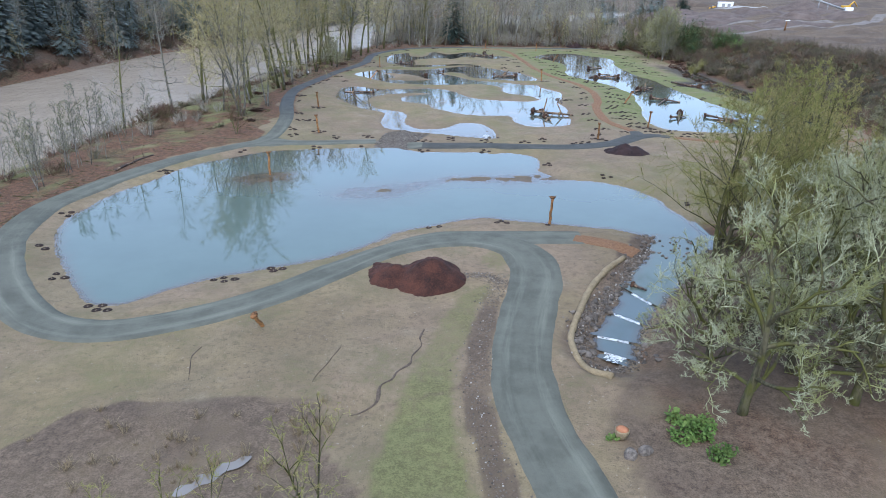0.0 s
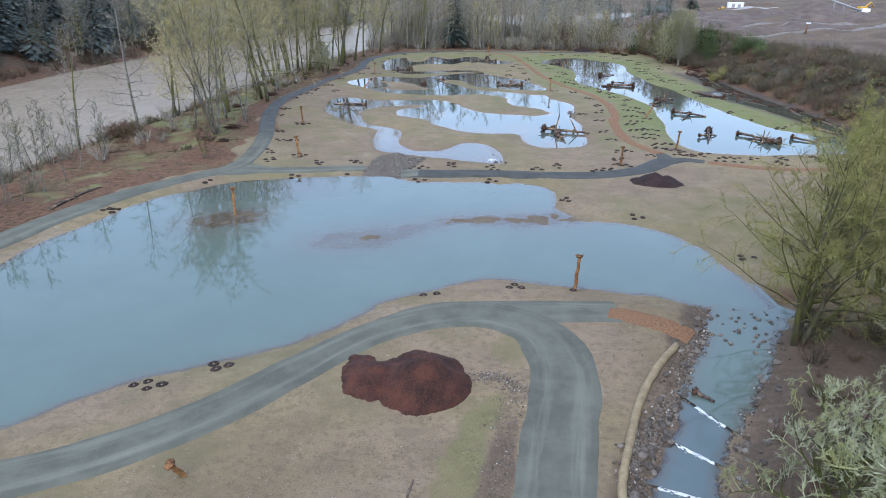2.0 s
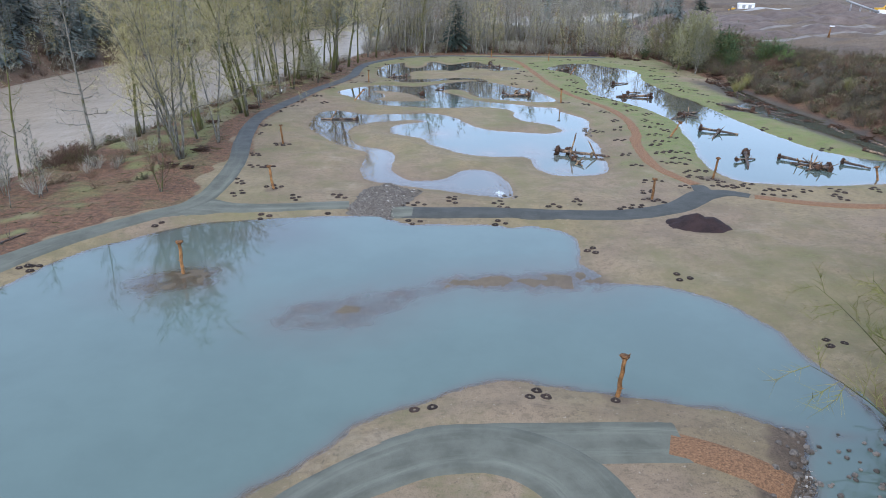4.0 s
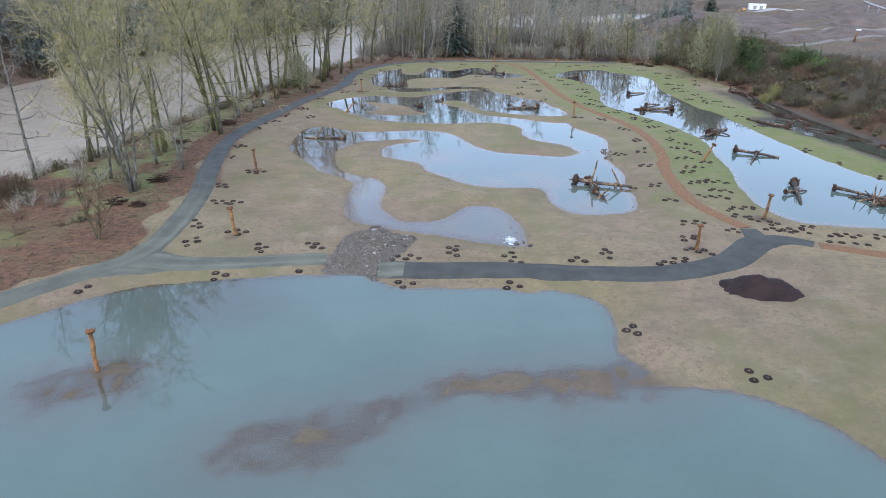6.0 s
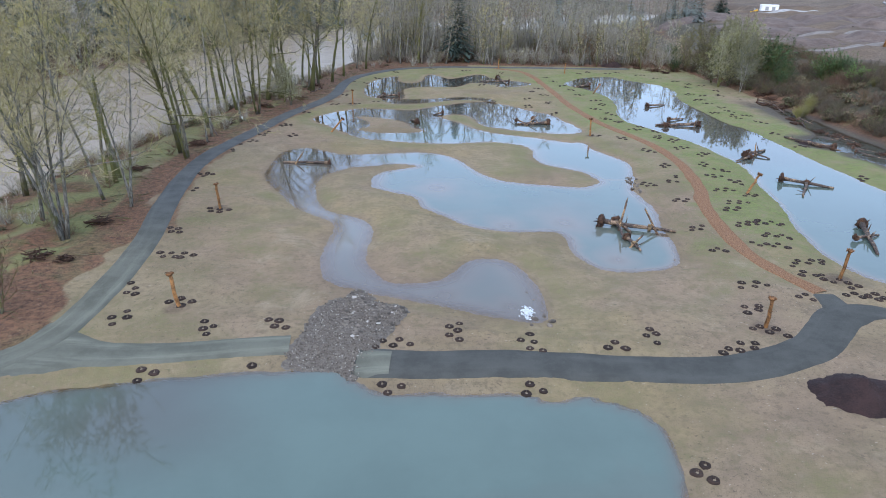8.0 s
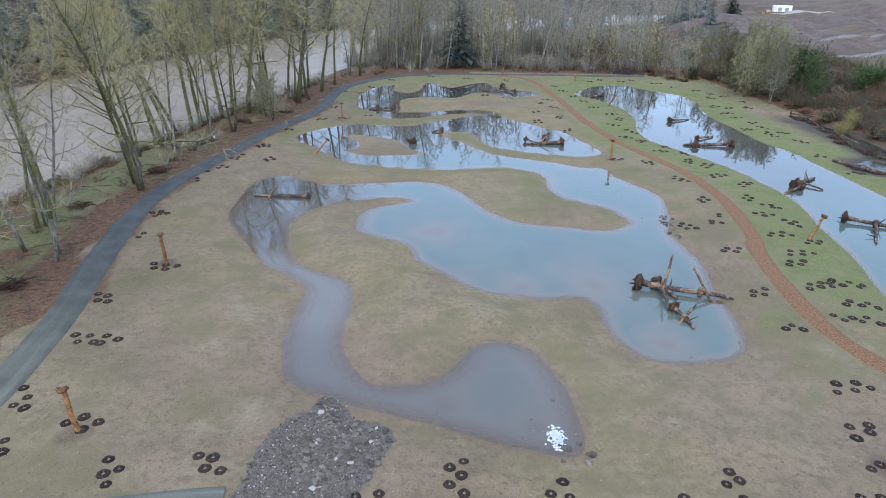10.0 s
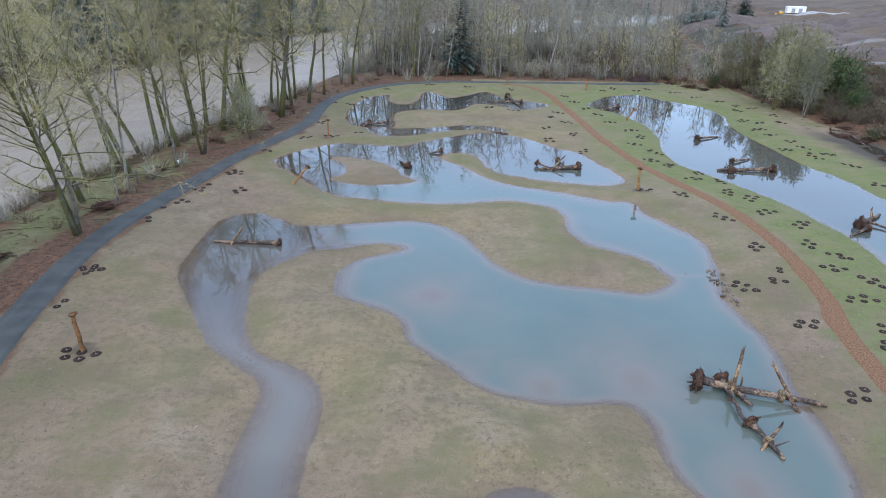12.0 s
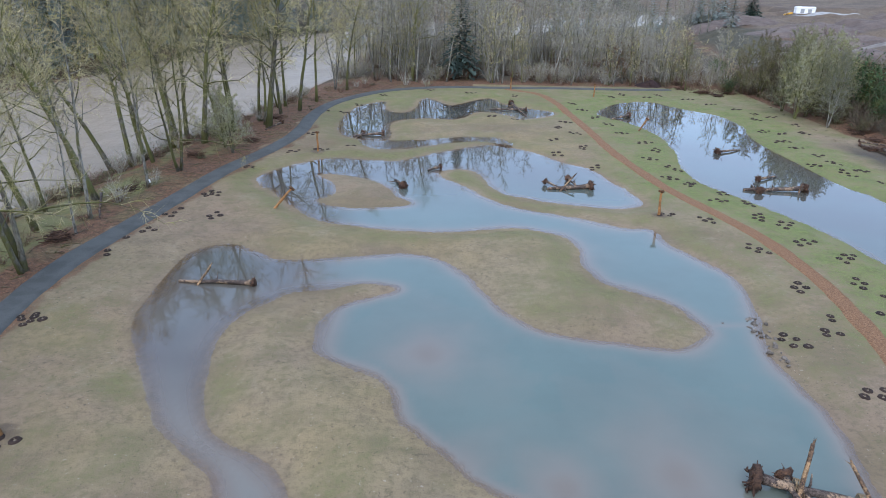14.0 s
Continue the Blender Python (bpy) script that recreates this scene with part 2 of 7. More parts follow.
M = dict(
    ground=ground_material(),
    pond=water_material("silty_pond_water", (0.086, 0.120, 0.105), shallow=(0.198, 0.146, 0.118), sheen=1.3, ior=1.5),
    big_pond=water_material("silty_big_pond_water", (0.086, 0.122, 0.105), shallow=(0.100, 0.094, 0.080), sheen=1.3, ior=1.5),
    marsh=water_material("dark_marsh_water", (0.046, 0.056, 0.042), shallow=(0.060, 0.058, 0.042), sheen=0.85),
    stream=water_material("shallow_stream_water", (0.080, 0.112, 0.115), 0.03, 0.02, 3.0, (0.085, 0.074, 0.066), 1.2, 1.58),
    river=water_material("brown_flood_river_water", (0.262, 0.216, 0.165), 0.18, 1.0, 0.55, None, 0.5),
    gravel=road_material("grey_crushed_gravel", (0.080, 0.082, 0.064), (0.112, 0.114, 0.090), 0.75, (0.052, 0.055, 0.053)),
    dark_gravel=road_material("dark_fresh_gravel", (0.042, 0.043, 0.038), (0.062, 0.063, 0.056), 0.22),
    chips=mottled("orange_wood_chips", (0.085, 0.043, 0.021), (0.285, 0.152, 0.078), 7.0, 24.0, bump=0.8, distance=0.06),
    rill=mottled("dark_washed_soil", (0.050, 0.037, 0.028), (0.135, 0.102, 0.074), 2.0, 9.0, bump=0.8, distance=0.06),
    straw=mottled("tan_straw_roll", (0.17, 0.132, 0.078), (0.29, 0.225, 0.135), 1.5, 12.0),
    mulch=mottled("dark_bark_mulch", (0.014, 0.009, 0.007), (0.040, 0.025, 0.019), 2.0, 14.0, bump=0.9, distance=0.05, vary=0.3),
    red_mulch=mottled("red_brown_bark_mulch", (0.018, 0.008, 0.006), (0.085, 0.030, 0.018), 0.8, 9.0, bump=0.9, distance=0.06),
    black_mulch=mottled("dark_compost_mulch", (0.014, 0.008, 0.008), (0.038, 0.020, 0.018), 0.8, 9.0, bump=0.9, distance=0.06),
    rock=mottled("grey_river_rock", (0.045, 0.038, 0.032), (0.165, 0.140, 0.116), 1.3, 7.0, 0.8, 0.4, 0.04, vary=0.35),
    log=log_material("half_peeled_log", (0.030, 0.021, 0.017), (0.105, 0.078, 0.064), (0.33, 0.225, 0.145), 0.50),
    pole=log_material("peeled_orange_pole", (0.035, 0.022, 0.015), (0.16, 0.095, 0.055), (0.40, 0.25, 0.13), 0.62),
    rope=mottled("tan_hemp_rope", (0.16, 0.11, 0.06), (0.30, 0.22, 0.13), 3.0, 20.0),
    root=mottled("dark_root_wad", (0.016, 0.010, 0.008), (0.105, 0.056, 0.034), 2.5, 9.0, 0.9, 0.9, 0.05, vary=0.2),
    snag_root=mottled("orange_brown_torn_roots", (0.035, 0.019, 0.011), (0.24, 0.115, 0.048), 2.5, 9.0, 0.9, 0.9, 0.05, vary=0.2),
    ford_bed=mottled("packed_grey_ford_rock", (0.075, 0.064, 0.053), (0.165, 0.145, 0.122), 2.5, 11.0, bump=0.9, distance=0.08),
    ring_soil=mottled("dry_tan_ring_soil", (0.15, 0.118, 0.08), (0.25, 0.205, 0.15), 3.0, 14.0),
    snag=mottled("orange_peeled_snag", (0.085, 0.042, 0.017), (0.34, 0.165, 0.060), 1.6, 8.0, 0.75, 0.5, 0.03, vary=0.25),
    alder=bark_material("grey_mossy_alder_bark", (0.058, 0.050, 0.036), (0.170, 0.155, 0.120), (0.098, 0.098, 0.028), 0.6),
    pale=bark_material("pale_birch_like_bark", (0.085, 0.078, 0.062), (0.235, 0.222, 0.19), (0.09, 0.088, 0.03), 0.25),
    twig=bark_material("yellow_grey_bare_twigs", (0.28, 0.238, 0.135), (0.45, 0.392, 0.235), (0.315, 0.28, 0.10), 0.4),
    pale_twig=bark_material("pale_lichen_grey_twigs", (0.12, 0.12, 0.088), (0.225, 0.222, 0.168), (0.15, 0.15, 0.075), 0.4),
    dark_twig=bark_material("dark_brown_brush_twigs", (0.045, 0.036, 0.028), (0.105, 0.085, 0.064), (0.085, 0.08, 0.04), 0.4),
    bare_twig=bark_material("tan_brown_bare_twigs", (0.095, 0.078, 0.046), (0.185, 0.16, 0.10), (0.13, 0.12, 0.045), 0.42),
    sage_twig=bark_material("sage_grey_bare_twigs", (0.165, 0.160, 0.102), (0.295, 0.282, 0.19), (0.21, 0.205, 0.085), 0.45),
    olive_twig=bark_material("olive_grey_bare_twigs", (0.15, 0.138, 0.070), (0.27, 0.25, 0.145), (0.20, 0.188, 0.055), 0.45),
    # grey twigs, lightened and cooled to carry the far woods' haze in their colour
    grey_twig=bark_material("haze_greyed_bare_twigs", (0.19, 0.172, 0.142), (0.335, 0.312, 0.262), (0.215, 0.20, 0.105), 0.35),
    red_twig=bark_material("red_brown_brush_twigs", (0.075, 0.042, 0.030), (0.155, 0.095, 0.064), (0.11, 0.10, 0.045), 0.3),
    rust_twig=bark_material("rusty_brown_twigs", (0.15, 0.085, 0.05), (0.27, 0.165, 0.10), (0.20, 0.15, 0.07), 0.25),
    willow=bark_material("yellow_green_willow_stems", (0.145, 0.128, 0.045), (0.255, 0.228, 0.095), (0.155, 0.16, 0.045), 0.5),
    moss=bark_material("mossy_oak_limbs", (0.044, 0.040, 0.023), (0.105, 0.096, 0.058), (0.080, 0.082, 0.020), 0.5),
    lichen=bark_material("pale_lichen_twigs", (0.20, 0.212, 0.124), (0.39, 0.41, 0.27), (0.205, 0.215, 0.078), 0.45),
    # distance haze painted in: needles paler and bluer than real fir green
    fir=bark_material("haze_paled_fir_needles", (0.125, 0.160, 0.150), (0.20, 0.238, 0.218), (0.185, 0.212, 0.185), 0.4, 0.3),
    fir_teal=bark_material("teal_green_fir_needles", (0.040, 0.072, 0.064), (0.085, 0.128, 0.112), (0.085, 0.118, 0.095), 0.4, 0.3),
    fir_dark=bark_material("deep_green_fir_needles", (0.016, 0.042, 0.032), (0.045, 0.082, 0.062), (0.05, 0.08, 0.055), 0.4, 0.3),
    bright_leaf=bark_material("bright_green_leaves", (0.05, 0.10, 0.02), (0.12, 0.20, 0.05), (0.13, 0.19, 0.05), 0.4, 0.3),
    leaf=bark_material("evergreen_leaves", (0.018, 0.05, 0.016), (0.055, 0.11, 0.035), (0.075, 0.11, 0.04), 0.4, 0.35),
    bramble=bark_material("dull_green_bramble", (0.045, 0.055, 0.025), (0.13, 0.135, 0.065), (0.14, 0.095, 0.06), 0.5, 0.3),
    spoil=mottled("grey_brown_quarry_spoil", (0.075, 0.056, 0.048), (0.15, 0.115, 0.098), 0.15, 2.0, bump=0.6, distance=0.15),
    pale_yard=road_material("pale_concrete_yard", (0.24, 0.235, 0.23), (0.34, 0.335, 0.33), 0.2),
    haul=road_material("worn_haul_road", (0.13, 0.112, 0.098), (0.19, 0.165, 0.145), 0.3),
    white=mottled("white_sheet_metal", (0.72, 0.72, 0.72), (0.80, 0.80, 0.80), 0.8, 4.0, 0.5, 0.1),
    yellow=mottled("yellow_machine_paint", (0.55, 0.30, 0.03), (0.68, 0.40, 0.05), 0.8, 4.0, 0.5, 0.1),
    grey=mottled("dull_grey_steel", (0.20, 0.21, 0.22), (0.34, 0.35, 0.36), 0.8, 4.0, 0.6, 0.1),
    clay=mottled("terracotta_clay", (0.30, 0.12, 0.06), (0.42, 0.19, 0.10), 3.0, 20.0),
    # one pale body colour all over, without a shallow edge
    puddle=water_material("pale_puddle_water", (0.20, 0.185, 0.17), shallow=None),
    foam=mottled("white_water_foam", (0.38, 0.42, 0.45), (0.66, 0.70, 0.72), 2.0, 9.0, 0.5, 0.8, 0.06),
)

# ---- the plan, in metres: shores, banks and paths ----
LOW_SHORE = [(-37.9, 60.3), (-34.4, 54.8), (-30.1, 49.0), (-28.0, 47.0), (-25.3, 47.5), (-21.3, 51.4), (-16.9, 53.7), (-11.8, 56.3), (-7.9, 59.2),
             (-4.8, 63.1), (-1.4, 65.6), (4.2, 68.0), (7.9, 67.3), (11.6, 66.5), (17.5, 65.0), (21.5, 62.9), (26.4, 62.0), (27.2, 65.9), (26.6, 70.9),
             (26.0, 76.1), (23.1, 80.9), (19.9, 82.9), (15.8, 83.6), (15.0, 85.8), (13.6, 88.0), (14.3, 90.5), (14.4, 94.9), (12.6, 96.9), (10.5, 97.8),
             (8.0, 97.5), (5.7, 98.2), (-2.3, 98.3), (-4.3, 99.3), (-6.2, 100.9), (-8.5, 101.0), (-14.7, 100.2), (-22.2, 98.7), (-26.0, 97.4),
             (-30.8, 93.3), (-34.7, 88.3), (-36.9, 81.9), (-39.2, 75.8), (-40.0, 70.5), (-40.1, 65.9)]
LOW_BAR = [(15.8, 86.2), (12.6, 86.2), (10.5, 85.5), (7.0, 85.0), (3.0, 84.2), (1.0, 83.3), (2.0, 82.6), (7.0, 82.1), (11.4, 82.4), (15.6, 83.8)]
LOW_BAR_WEST = [(-11.9, 78.8), (-9.1, 79.6), (-5.1, 81.0), (-2.4, 82.2), (0.4, 83.4), (0.6, 82.2), (-2.1, 79.6), (-4.3, 77.4), (-7.8, 75.4), (-10.4, 75.2), (-12.4, 76.6)]
LOW_ISLE = [(-26.3, 83.3), (-24.3, 85.4), (-20.8, 86.2), (-20.3, 83.5), (-22.4, 81.8), (-24.8, 81.4)]
MID_SHORE_OUT = [(8.7, 107.8), (5.9, 108.5), (2.1, 110.1), (-2.0, 111.8), (-6.2, 113.5), (-9.0, 115.4), (-10.3, 120.4), (-10.2, 126.4), (-10.3, 129.0),
                 (-11.8, 131.6), (-15.2, 134.6), (-18.2, 139.8), (-22.0, 147.4), (-22.7, 153.0), (-22.6, 159.9), (-21.5, 163.1), (-19.0, 164.0),
                 (-15.7, 162.2), (-12.6, 160.2), (-5.6, 161.4), (-1.2, 162.0), (1.6, 161.0), (4.0, 158.1), (5.6, 154.6), (7.6, 149.9), (9.6, 147.6),
                 (12.5, 146.1), (15.8, 145.3), (19.0, 144.5), (21.4, 145.4), (22.9, 146.9), (23.4, 148.8)]
MID_SHORE_IN = [(27.6, 148.9), (26.8, 145.3), (26.5, 140.7), (26.9, 135.5), (25.7, 129.0), (25.2, 123.0), (23.5, 119.2), (19.6, 117.7), (16.3, 118.3),
                (14.5, 121.8), (14.3, 126.4), (12.8, 128.2), (8.9, 127.7), (4.3, 129.7), (1.2, 133.3), (-0.9, 136.0), (-1.9, 139.6), (-5.7, 142.4),
                (-7.5, 143.9), (-7.7, 147.2), (-6.8, 150.5), (-4.7, 152.1), (-1.9, 154.0), (-4.4, 155.0), (-7.4, 154.2), (-11.0, 152.8), (-13.8, 149.0),
                (-14.6, 145.3), (-14.1, 141.5), (-13.5, 138.2), (-11.6, 134.4), (-8.0, 131.8), (-5.9, 128.4), (-6.0, 120.5), (-3.7, 115.5), (-1.0, 114.9),
                (1.7, 116.3), (4.1, 120.4), (7.5, 120.1), (9.5, 115.8), (9.9, 109.1)]
HIGH_SHORE = [(23.2, 147.6), (22.1, 151.2), (19.5, 153.8), (16.6, 156.2), (15.9, 160.4), (16.2, 164.8), (14.4, 167.9), (9.7, 169.5), (3.4, 168.0),
              (-2.7, 168.5), (-10.3, 170.5), (-14.0, 174.0), (-18.0, 180.2), (-21.6, 184.8), (-22.0, 188.1), (-19.9, 192.5), (-15.9, 197.0),
              (-12.7, 198.2), (-4.2, 197.1), (-0.1, 200.6), (4.4, 204.4), (10.0, 207.8), (13.6, 206.9), (17.6, 202.8), (21.0, 197.0), (23.9, 194.5),
              (25.6, 188.5), (27.0, 182.3), (27.3, 178.9), (25.6, 177.1), (22.7, 176.6), (17.5, 178.1), (12.3, 180.5), (9.6, 182.9), (7.9, 190.0),
              (5.7, 193.0), (3.3, 192.3), (2.4, 189.4), (5.4, 184.9), (10.5, 177.1), (18.5, 172.9), (22.4, 170.3), (25.5, 169.6), (26.3, 165.1),
              (28.2, 160.8), (29.7, 156.4), (28.7, 151.3), (27.4, 147.6)]
HIGH_ISLE = [(-14.2, 189.1), (-11.5, 189.4), (-6.7, 186.8), (-4.2, 183.2), (-3.3, 180.4), (-1.5, 178.3), (-1.8, 176.8), (-4.4, 176.0), (-8.4, 175.6),
             (-11.4, 176.8), (-12.6, 178.4), (-11.0, 180.8), (-11.7, 185.3)]
TOP_SHORE = [(-14.5, 213.9), (-15.9, 222.0), (-15.6, 232.7), (-13.6, 240.8), (-9.0, 245.6), (-8.4, 237.0), (-5.0, 234.0), (-2.6, 237.4), (-1.4, 247.6),
             (0.5, 250.6), (3.6, 245.0), (5.6, 243.0), (9.2, 247.4), (13.9, 252.0), (16.4, 245.4), (19.1, 242.0), (26.0, 236.3), (22.9, 231.5),
             (18.1, 229.2), (16.3, 232.6), (10.9, 235.8), (6.1, 228.2), (0.6, 228.5), (-3.7, 227.1), (-6.4, 222.4), (-6.0, 211.0), (-11.1, 210.6)]
TOP_RUN = [(-11.0, 210.6), (-5.8, 210.2), (-0.2, 210.9), (7.5, 213.7), (13.2, 212.4), (14.2, 206.4), (9.3, 209.9), (3.6, 208.4), (-1.0, 205.4), (-6.3, 203.6), (-9.7, 206.1)]
EAST_SHORE = [(34.6, 235.8), (37.9, 228.9), (39.8, 223.9), (41.1, 214.8), (40.2, 204.9), (38.0, 194.8), (37.9, 187.8), (40.4, 181.7), (43.4, 174.5),
              (45.4, 167.0), (46.2, 157.0), (45.3, 150.5), (44.0, 144.5), (42.9, 137.2), (40.6, 128.6), (39.7, 123.0), (40.0, 118.8), (41.6, 116.0), (45.0, 114.9), (50.7, 114.0), (60.1, 115.4),
              (69.0, 116.5), (75.0, 121.0), (71.0, 126.5), (65.6, 129.5), (62.0, 134.5), (60.6, 141.5), (59.5, 152.0), (59.0, 163.0), (58.9, 174.0),
              (58.6, 182.7), (57.2, 187.5), (56.8, 193.0), (57.0, 199.0), (56.8, 208.9), (57.9, 218.1), (60.2, 225.5), (59.7, 235.6), (56.5, 240.2),
              (53.3, 245.0), (50.0, 250.6), (43.2, 248.8), (38.4, 243.4)]
MARSH = [(62.6, 172.0), (66.0, 165.0), (69.0, 152.0), (70.5, 138.0), (70.0, 128.0), (75.0, 124.0), (77.0, 140.0), (76.5, 158.0), (76.0, 178.0), (77.0, 195.0), (76.2, 204.0), (74.6, 210.0), (73.2, 203.0), (71.6, 194.0), (70.4, 186.0), (68.8, 178.0)]
RIVER_EAST = [(-72, -140), (-66, 20), (-61, 85), (-58.5, 118), (-52.5, 152), (-46, 188), (-39, 227), (-33, 248), (-26, 290), (-10, 345), (30, 420), (110, 500), (260, 600)]
RIVER_WEST = [(220, 690), (60, 590), (-30, 480), (-70, 380), (-86, 303), (-98, 255), (-104, 215), (-108, 165), (-112, 110), (-120, -140)]
STREAM = [(27.0, 64.5), (24.2, 61.0), (21.8, 57.2), (18.9, 52.4), (16.4, 48.6), (14.2, 45.3), (12.5, 42.4), (11.9, 40.6), (11.6, 39.6)]
# each low weir: its middle, the level above it, and the way the water leaves it
STREAM_STEPS = [(16.3, 48.6, 0.0, -0.89, -0.46), (14.15, 45.4, -0.14, -0.71, -0.71), (12.3, 42.4, -0.28, -0.40, -0.92), (11.95, 40.3, -0.42, -0.55, -0.84)]
WEIR_DROP = 0.14
ROAD_ENTRY = [(9.0, 4.0), (7.9, 14.0), (6.9, 20.0), (6.0, 26.0), (5.2, 30.0), (4.75, 33.5), (5.0, 38.9), (6.4, 45.5), (7.8, 51.0), (8.05, 55.0), (7.0, 58.5), (4.0, 60.7), (0.2, 60.8), (-3.2, 59.3), (-6.3, 57.1)]
ROAD_STUB = [(14.0, 61.5), (10.5, 61.5), (7.0, 61.4), (3.5, 61.4), (0.0, 61.2), (-2.9, 59.9)]
ROAD_LOOP = [(-10.3, 52.4), (-13.3, 48.9), (-17.1, 45.7), (-20.7, 43.6),
             (-24.3, 42.3), (-28.0, 42.6), (-31.6, 44.7), (-36.0, 49.4), (-39.9, 55.3), (-42.7, 61.7), (-43.9, 69.6), (-42.6, 76.5), (-40.3, 83.8),
             (-36.6, 92.0), (-31.0, 99.3), (-27.6, 104.0), (-27.1, 112.0), (-28.1, 123.2), (-30.4, 134.7), (-32.2, 147.0), (-32.5, 157.0), (-31.3, 165.5),
             (-29.4, 176.0), (-27.0, 190.0), (-23.6, 201.6), (-21.6, 213.5), (-21.4, 230.0), (-18.7, 243.2), (-10.1, 257.3), (3.1, 264.4), (16.9, 265.0),
             (33.8, 265.8), (47.5, 265.4), (60.0, 266.4)]
ROAD_CROSS_WEST = [(-29.0, 102.8), (-24.5, 102.4), (-21.6, 102.3), (-17.6, 102.7), (-13.5, 103.4), (-9.2, 103.9)]
ROAD_CROSS_EAST = [(-5.0, 101.7), (-0.3, 101.3), (6.0, 101.5), (14.5, 100.8), (19.5, 100.7), (23.3, 101.4), (28.2, 103.6), (31.0, 106.2), (33.4, 108.6), (36.6, 109.5), (39.6, 108.0)]
ROAD_FORK = [(33.0, 108.0), (34.0, 110.4), (34.2, 113.2)]
TRAIL = [(19.0, 263.0), (25.5, 257.1), (27.9, 246.0), (28.6, 232.1), (29.2, 217.0), (29.6, 203.0), (31.2, 188.5), (32.4, 182.0), (35.0, 172.8), (36.5, 166.0),
         (36.9, 158.0), (36.5, 152.0), (35.0, 143.0), (33.5, 138.5), (32.2, 131.0), (31.6, 122.5), (32.6, 117.2), (34.2, 112.9)]
TRAIL_EAST = [(39.5, 108.0), (46.2, 105.2), (53.5, 104.6), (62.0, 105.5), (75.0, 108.0)]
CHIP_SPUR = [(13.2, 61.3), (15.4, 60.3), (18.6, 57.9)]
WATTLE = [(10.6, 36.2), (9.4, 37.4), (8.9, 39.6), (9.1, 42.2), (10.5, 45.8), (12.2, 49.6), (14.4, 53.2), (16.9, 56.5)]


def smooth(pts, n=6, loop=True):
    """A Catmull-Rom curve through plan points."""
    p = np.array(pts, float)
    q = np.vstack([p[-1:], p, p[:2]]) if loop else np.vstack([2 * p[:1] - p[1:2], p, 2 * p[-1:] - p[-2:-1]])
    out = []
    for k in range(1, len(q) - 2):
        a, b, c, d = q[k - 1:k + 3]
        for u in np.arange(n) / n:
            out.append(0.5 * (2 * b + (c - a) * u + (2 * a - 5 * b + 4 * c - d) * u * u + (3 * b - a - 3 * c + d) * u ** 3))
    if not loop:
        out.append(p[-1])
    return np.array(out)


def line_gap(P, line, reach):
    """Distance from plan points to a line, cut off at reach."""
    d = np.full(len(P), float(reach))
    lo, hi = line.min(0) - reach, line.max(0) + reach
    near = np.where(((P >= lo) & (P <= hi)).all(1))[0]
    if len(near):
        Q = P[near]
        best = np.full(len(Q), reach * reach * 1.0)
        for a, b in zip(line[:-1], line[1:]):
            ab = b - a
            u = np.clip(((Q - a) @ ab) / max(ab @ ab, 1e-9), 0, 1)
            r = Q - a - u[:, None] * ab
            best = np.minimum(best, (r * r).sum(1))
        d[near] = np.sqrt(best)
    return d


def area_gap(P, poly, reach=14.0):
    """Signed distance to a closed outline: minus inside."""
    ring = np.vstack([poly, poly[:1]])
    d = line_gap(P, ring, reach)
    lo, hi = poly.min(0), poly.max(0)
    near = np.where(((P >= lo) & (P <= hi)).all(1))[0]
    Q = P[near]
    odd = np.zeros(len(Q), bool)
    for a, b in zip(ring[:-1], ring[1:]):
        if a[1] != b[1]:
            crosses = ((a[1] > Q[:, 1]) != (b[1] > Q[:, 1])) & (Q[:, 0] < (b[0] - a[0]) * (Q[:, 1] - a[1]) / (b[1] - a[1]) + a[0])
            odd ^= crosses
    d[near[odd]] *= -1
    return d


def ease(v):
    v = np.clip(v, 0, 1)
    return v * v * (3 - 2 * v)


def wobble(P, size, seed=0):
    """A rolling unevenness between about -1 and 1: value noise in two octaves."""
    table = np.random.RandomState(seed + 7).uniform(-1, 1, (256, 256))
    out = np.zeros(len(P))
    for octave, weight in ((1.0, 0.8), (2.3, 0.4)):
        a = 0.6 + seed + octave
        q = np.stack([P[:, 0] * math.cos(a) - P[:, 1] * math.sin(a), P[:, 0] * math.sin(a) + P[:, 1] * math.cos(a)], 1) * (2 * octave / size) + 1000
        i = np.floor(q).astype(int)
        f = ease(q - i)
        c = [table[(i[:, 0] + dx) % 256, (i[:, 1] + dy) % 256] for dx, dy in ((0, 0), (1, 0), (0, 1), (1, 1))]
        out += weight * ((c[0] * (1 - f[:, 0]) + c[1] * f[:, 0]) * (1 - f[:, 1]) + (c[2] * (1 - f[:, 0]) + c[3] * f[:, 0]) * f[:, 1])
    return out


SHORES = dict(low=smooth(LOW_SHORE), mid=smooth(MID_SHORE_OUT + MID_SHORE_IN, 5), high=smooth(HIGH_SHORE, 5), top=smooth(TOP_SHORE), run=smooth(TOP_RUN),
              east=smooth(EAST_SHORE), marsh=smooth(MARSH))
ISLES = [smooth(HIGH_ISLE)]
BARS = [smooth(LOW_BAR), smooth(LOW_BAR_WEST), smooth(LOW_ISLE)]
RIVER = np.array([tuple(p) for p in smooth(RIVER_EAST, 5, False)] + [tuple(p) for p in smooth(RIVER_WEST, 5, False)])
STREAM_LINE = smooth(STREAM, 8, False)
ROADS = [smooth(r, 6, False) for r in (ROAD_ENTRY + ROAD_LOOP, ROAD_STUB, ROAD_CROSS_WEST, ROAD_CROSS_EAST, TRAIL, TRAIL_EAST)]
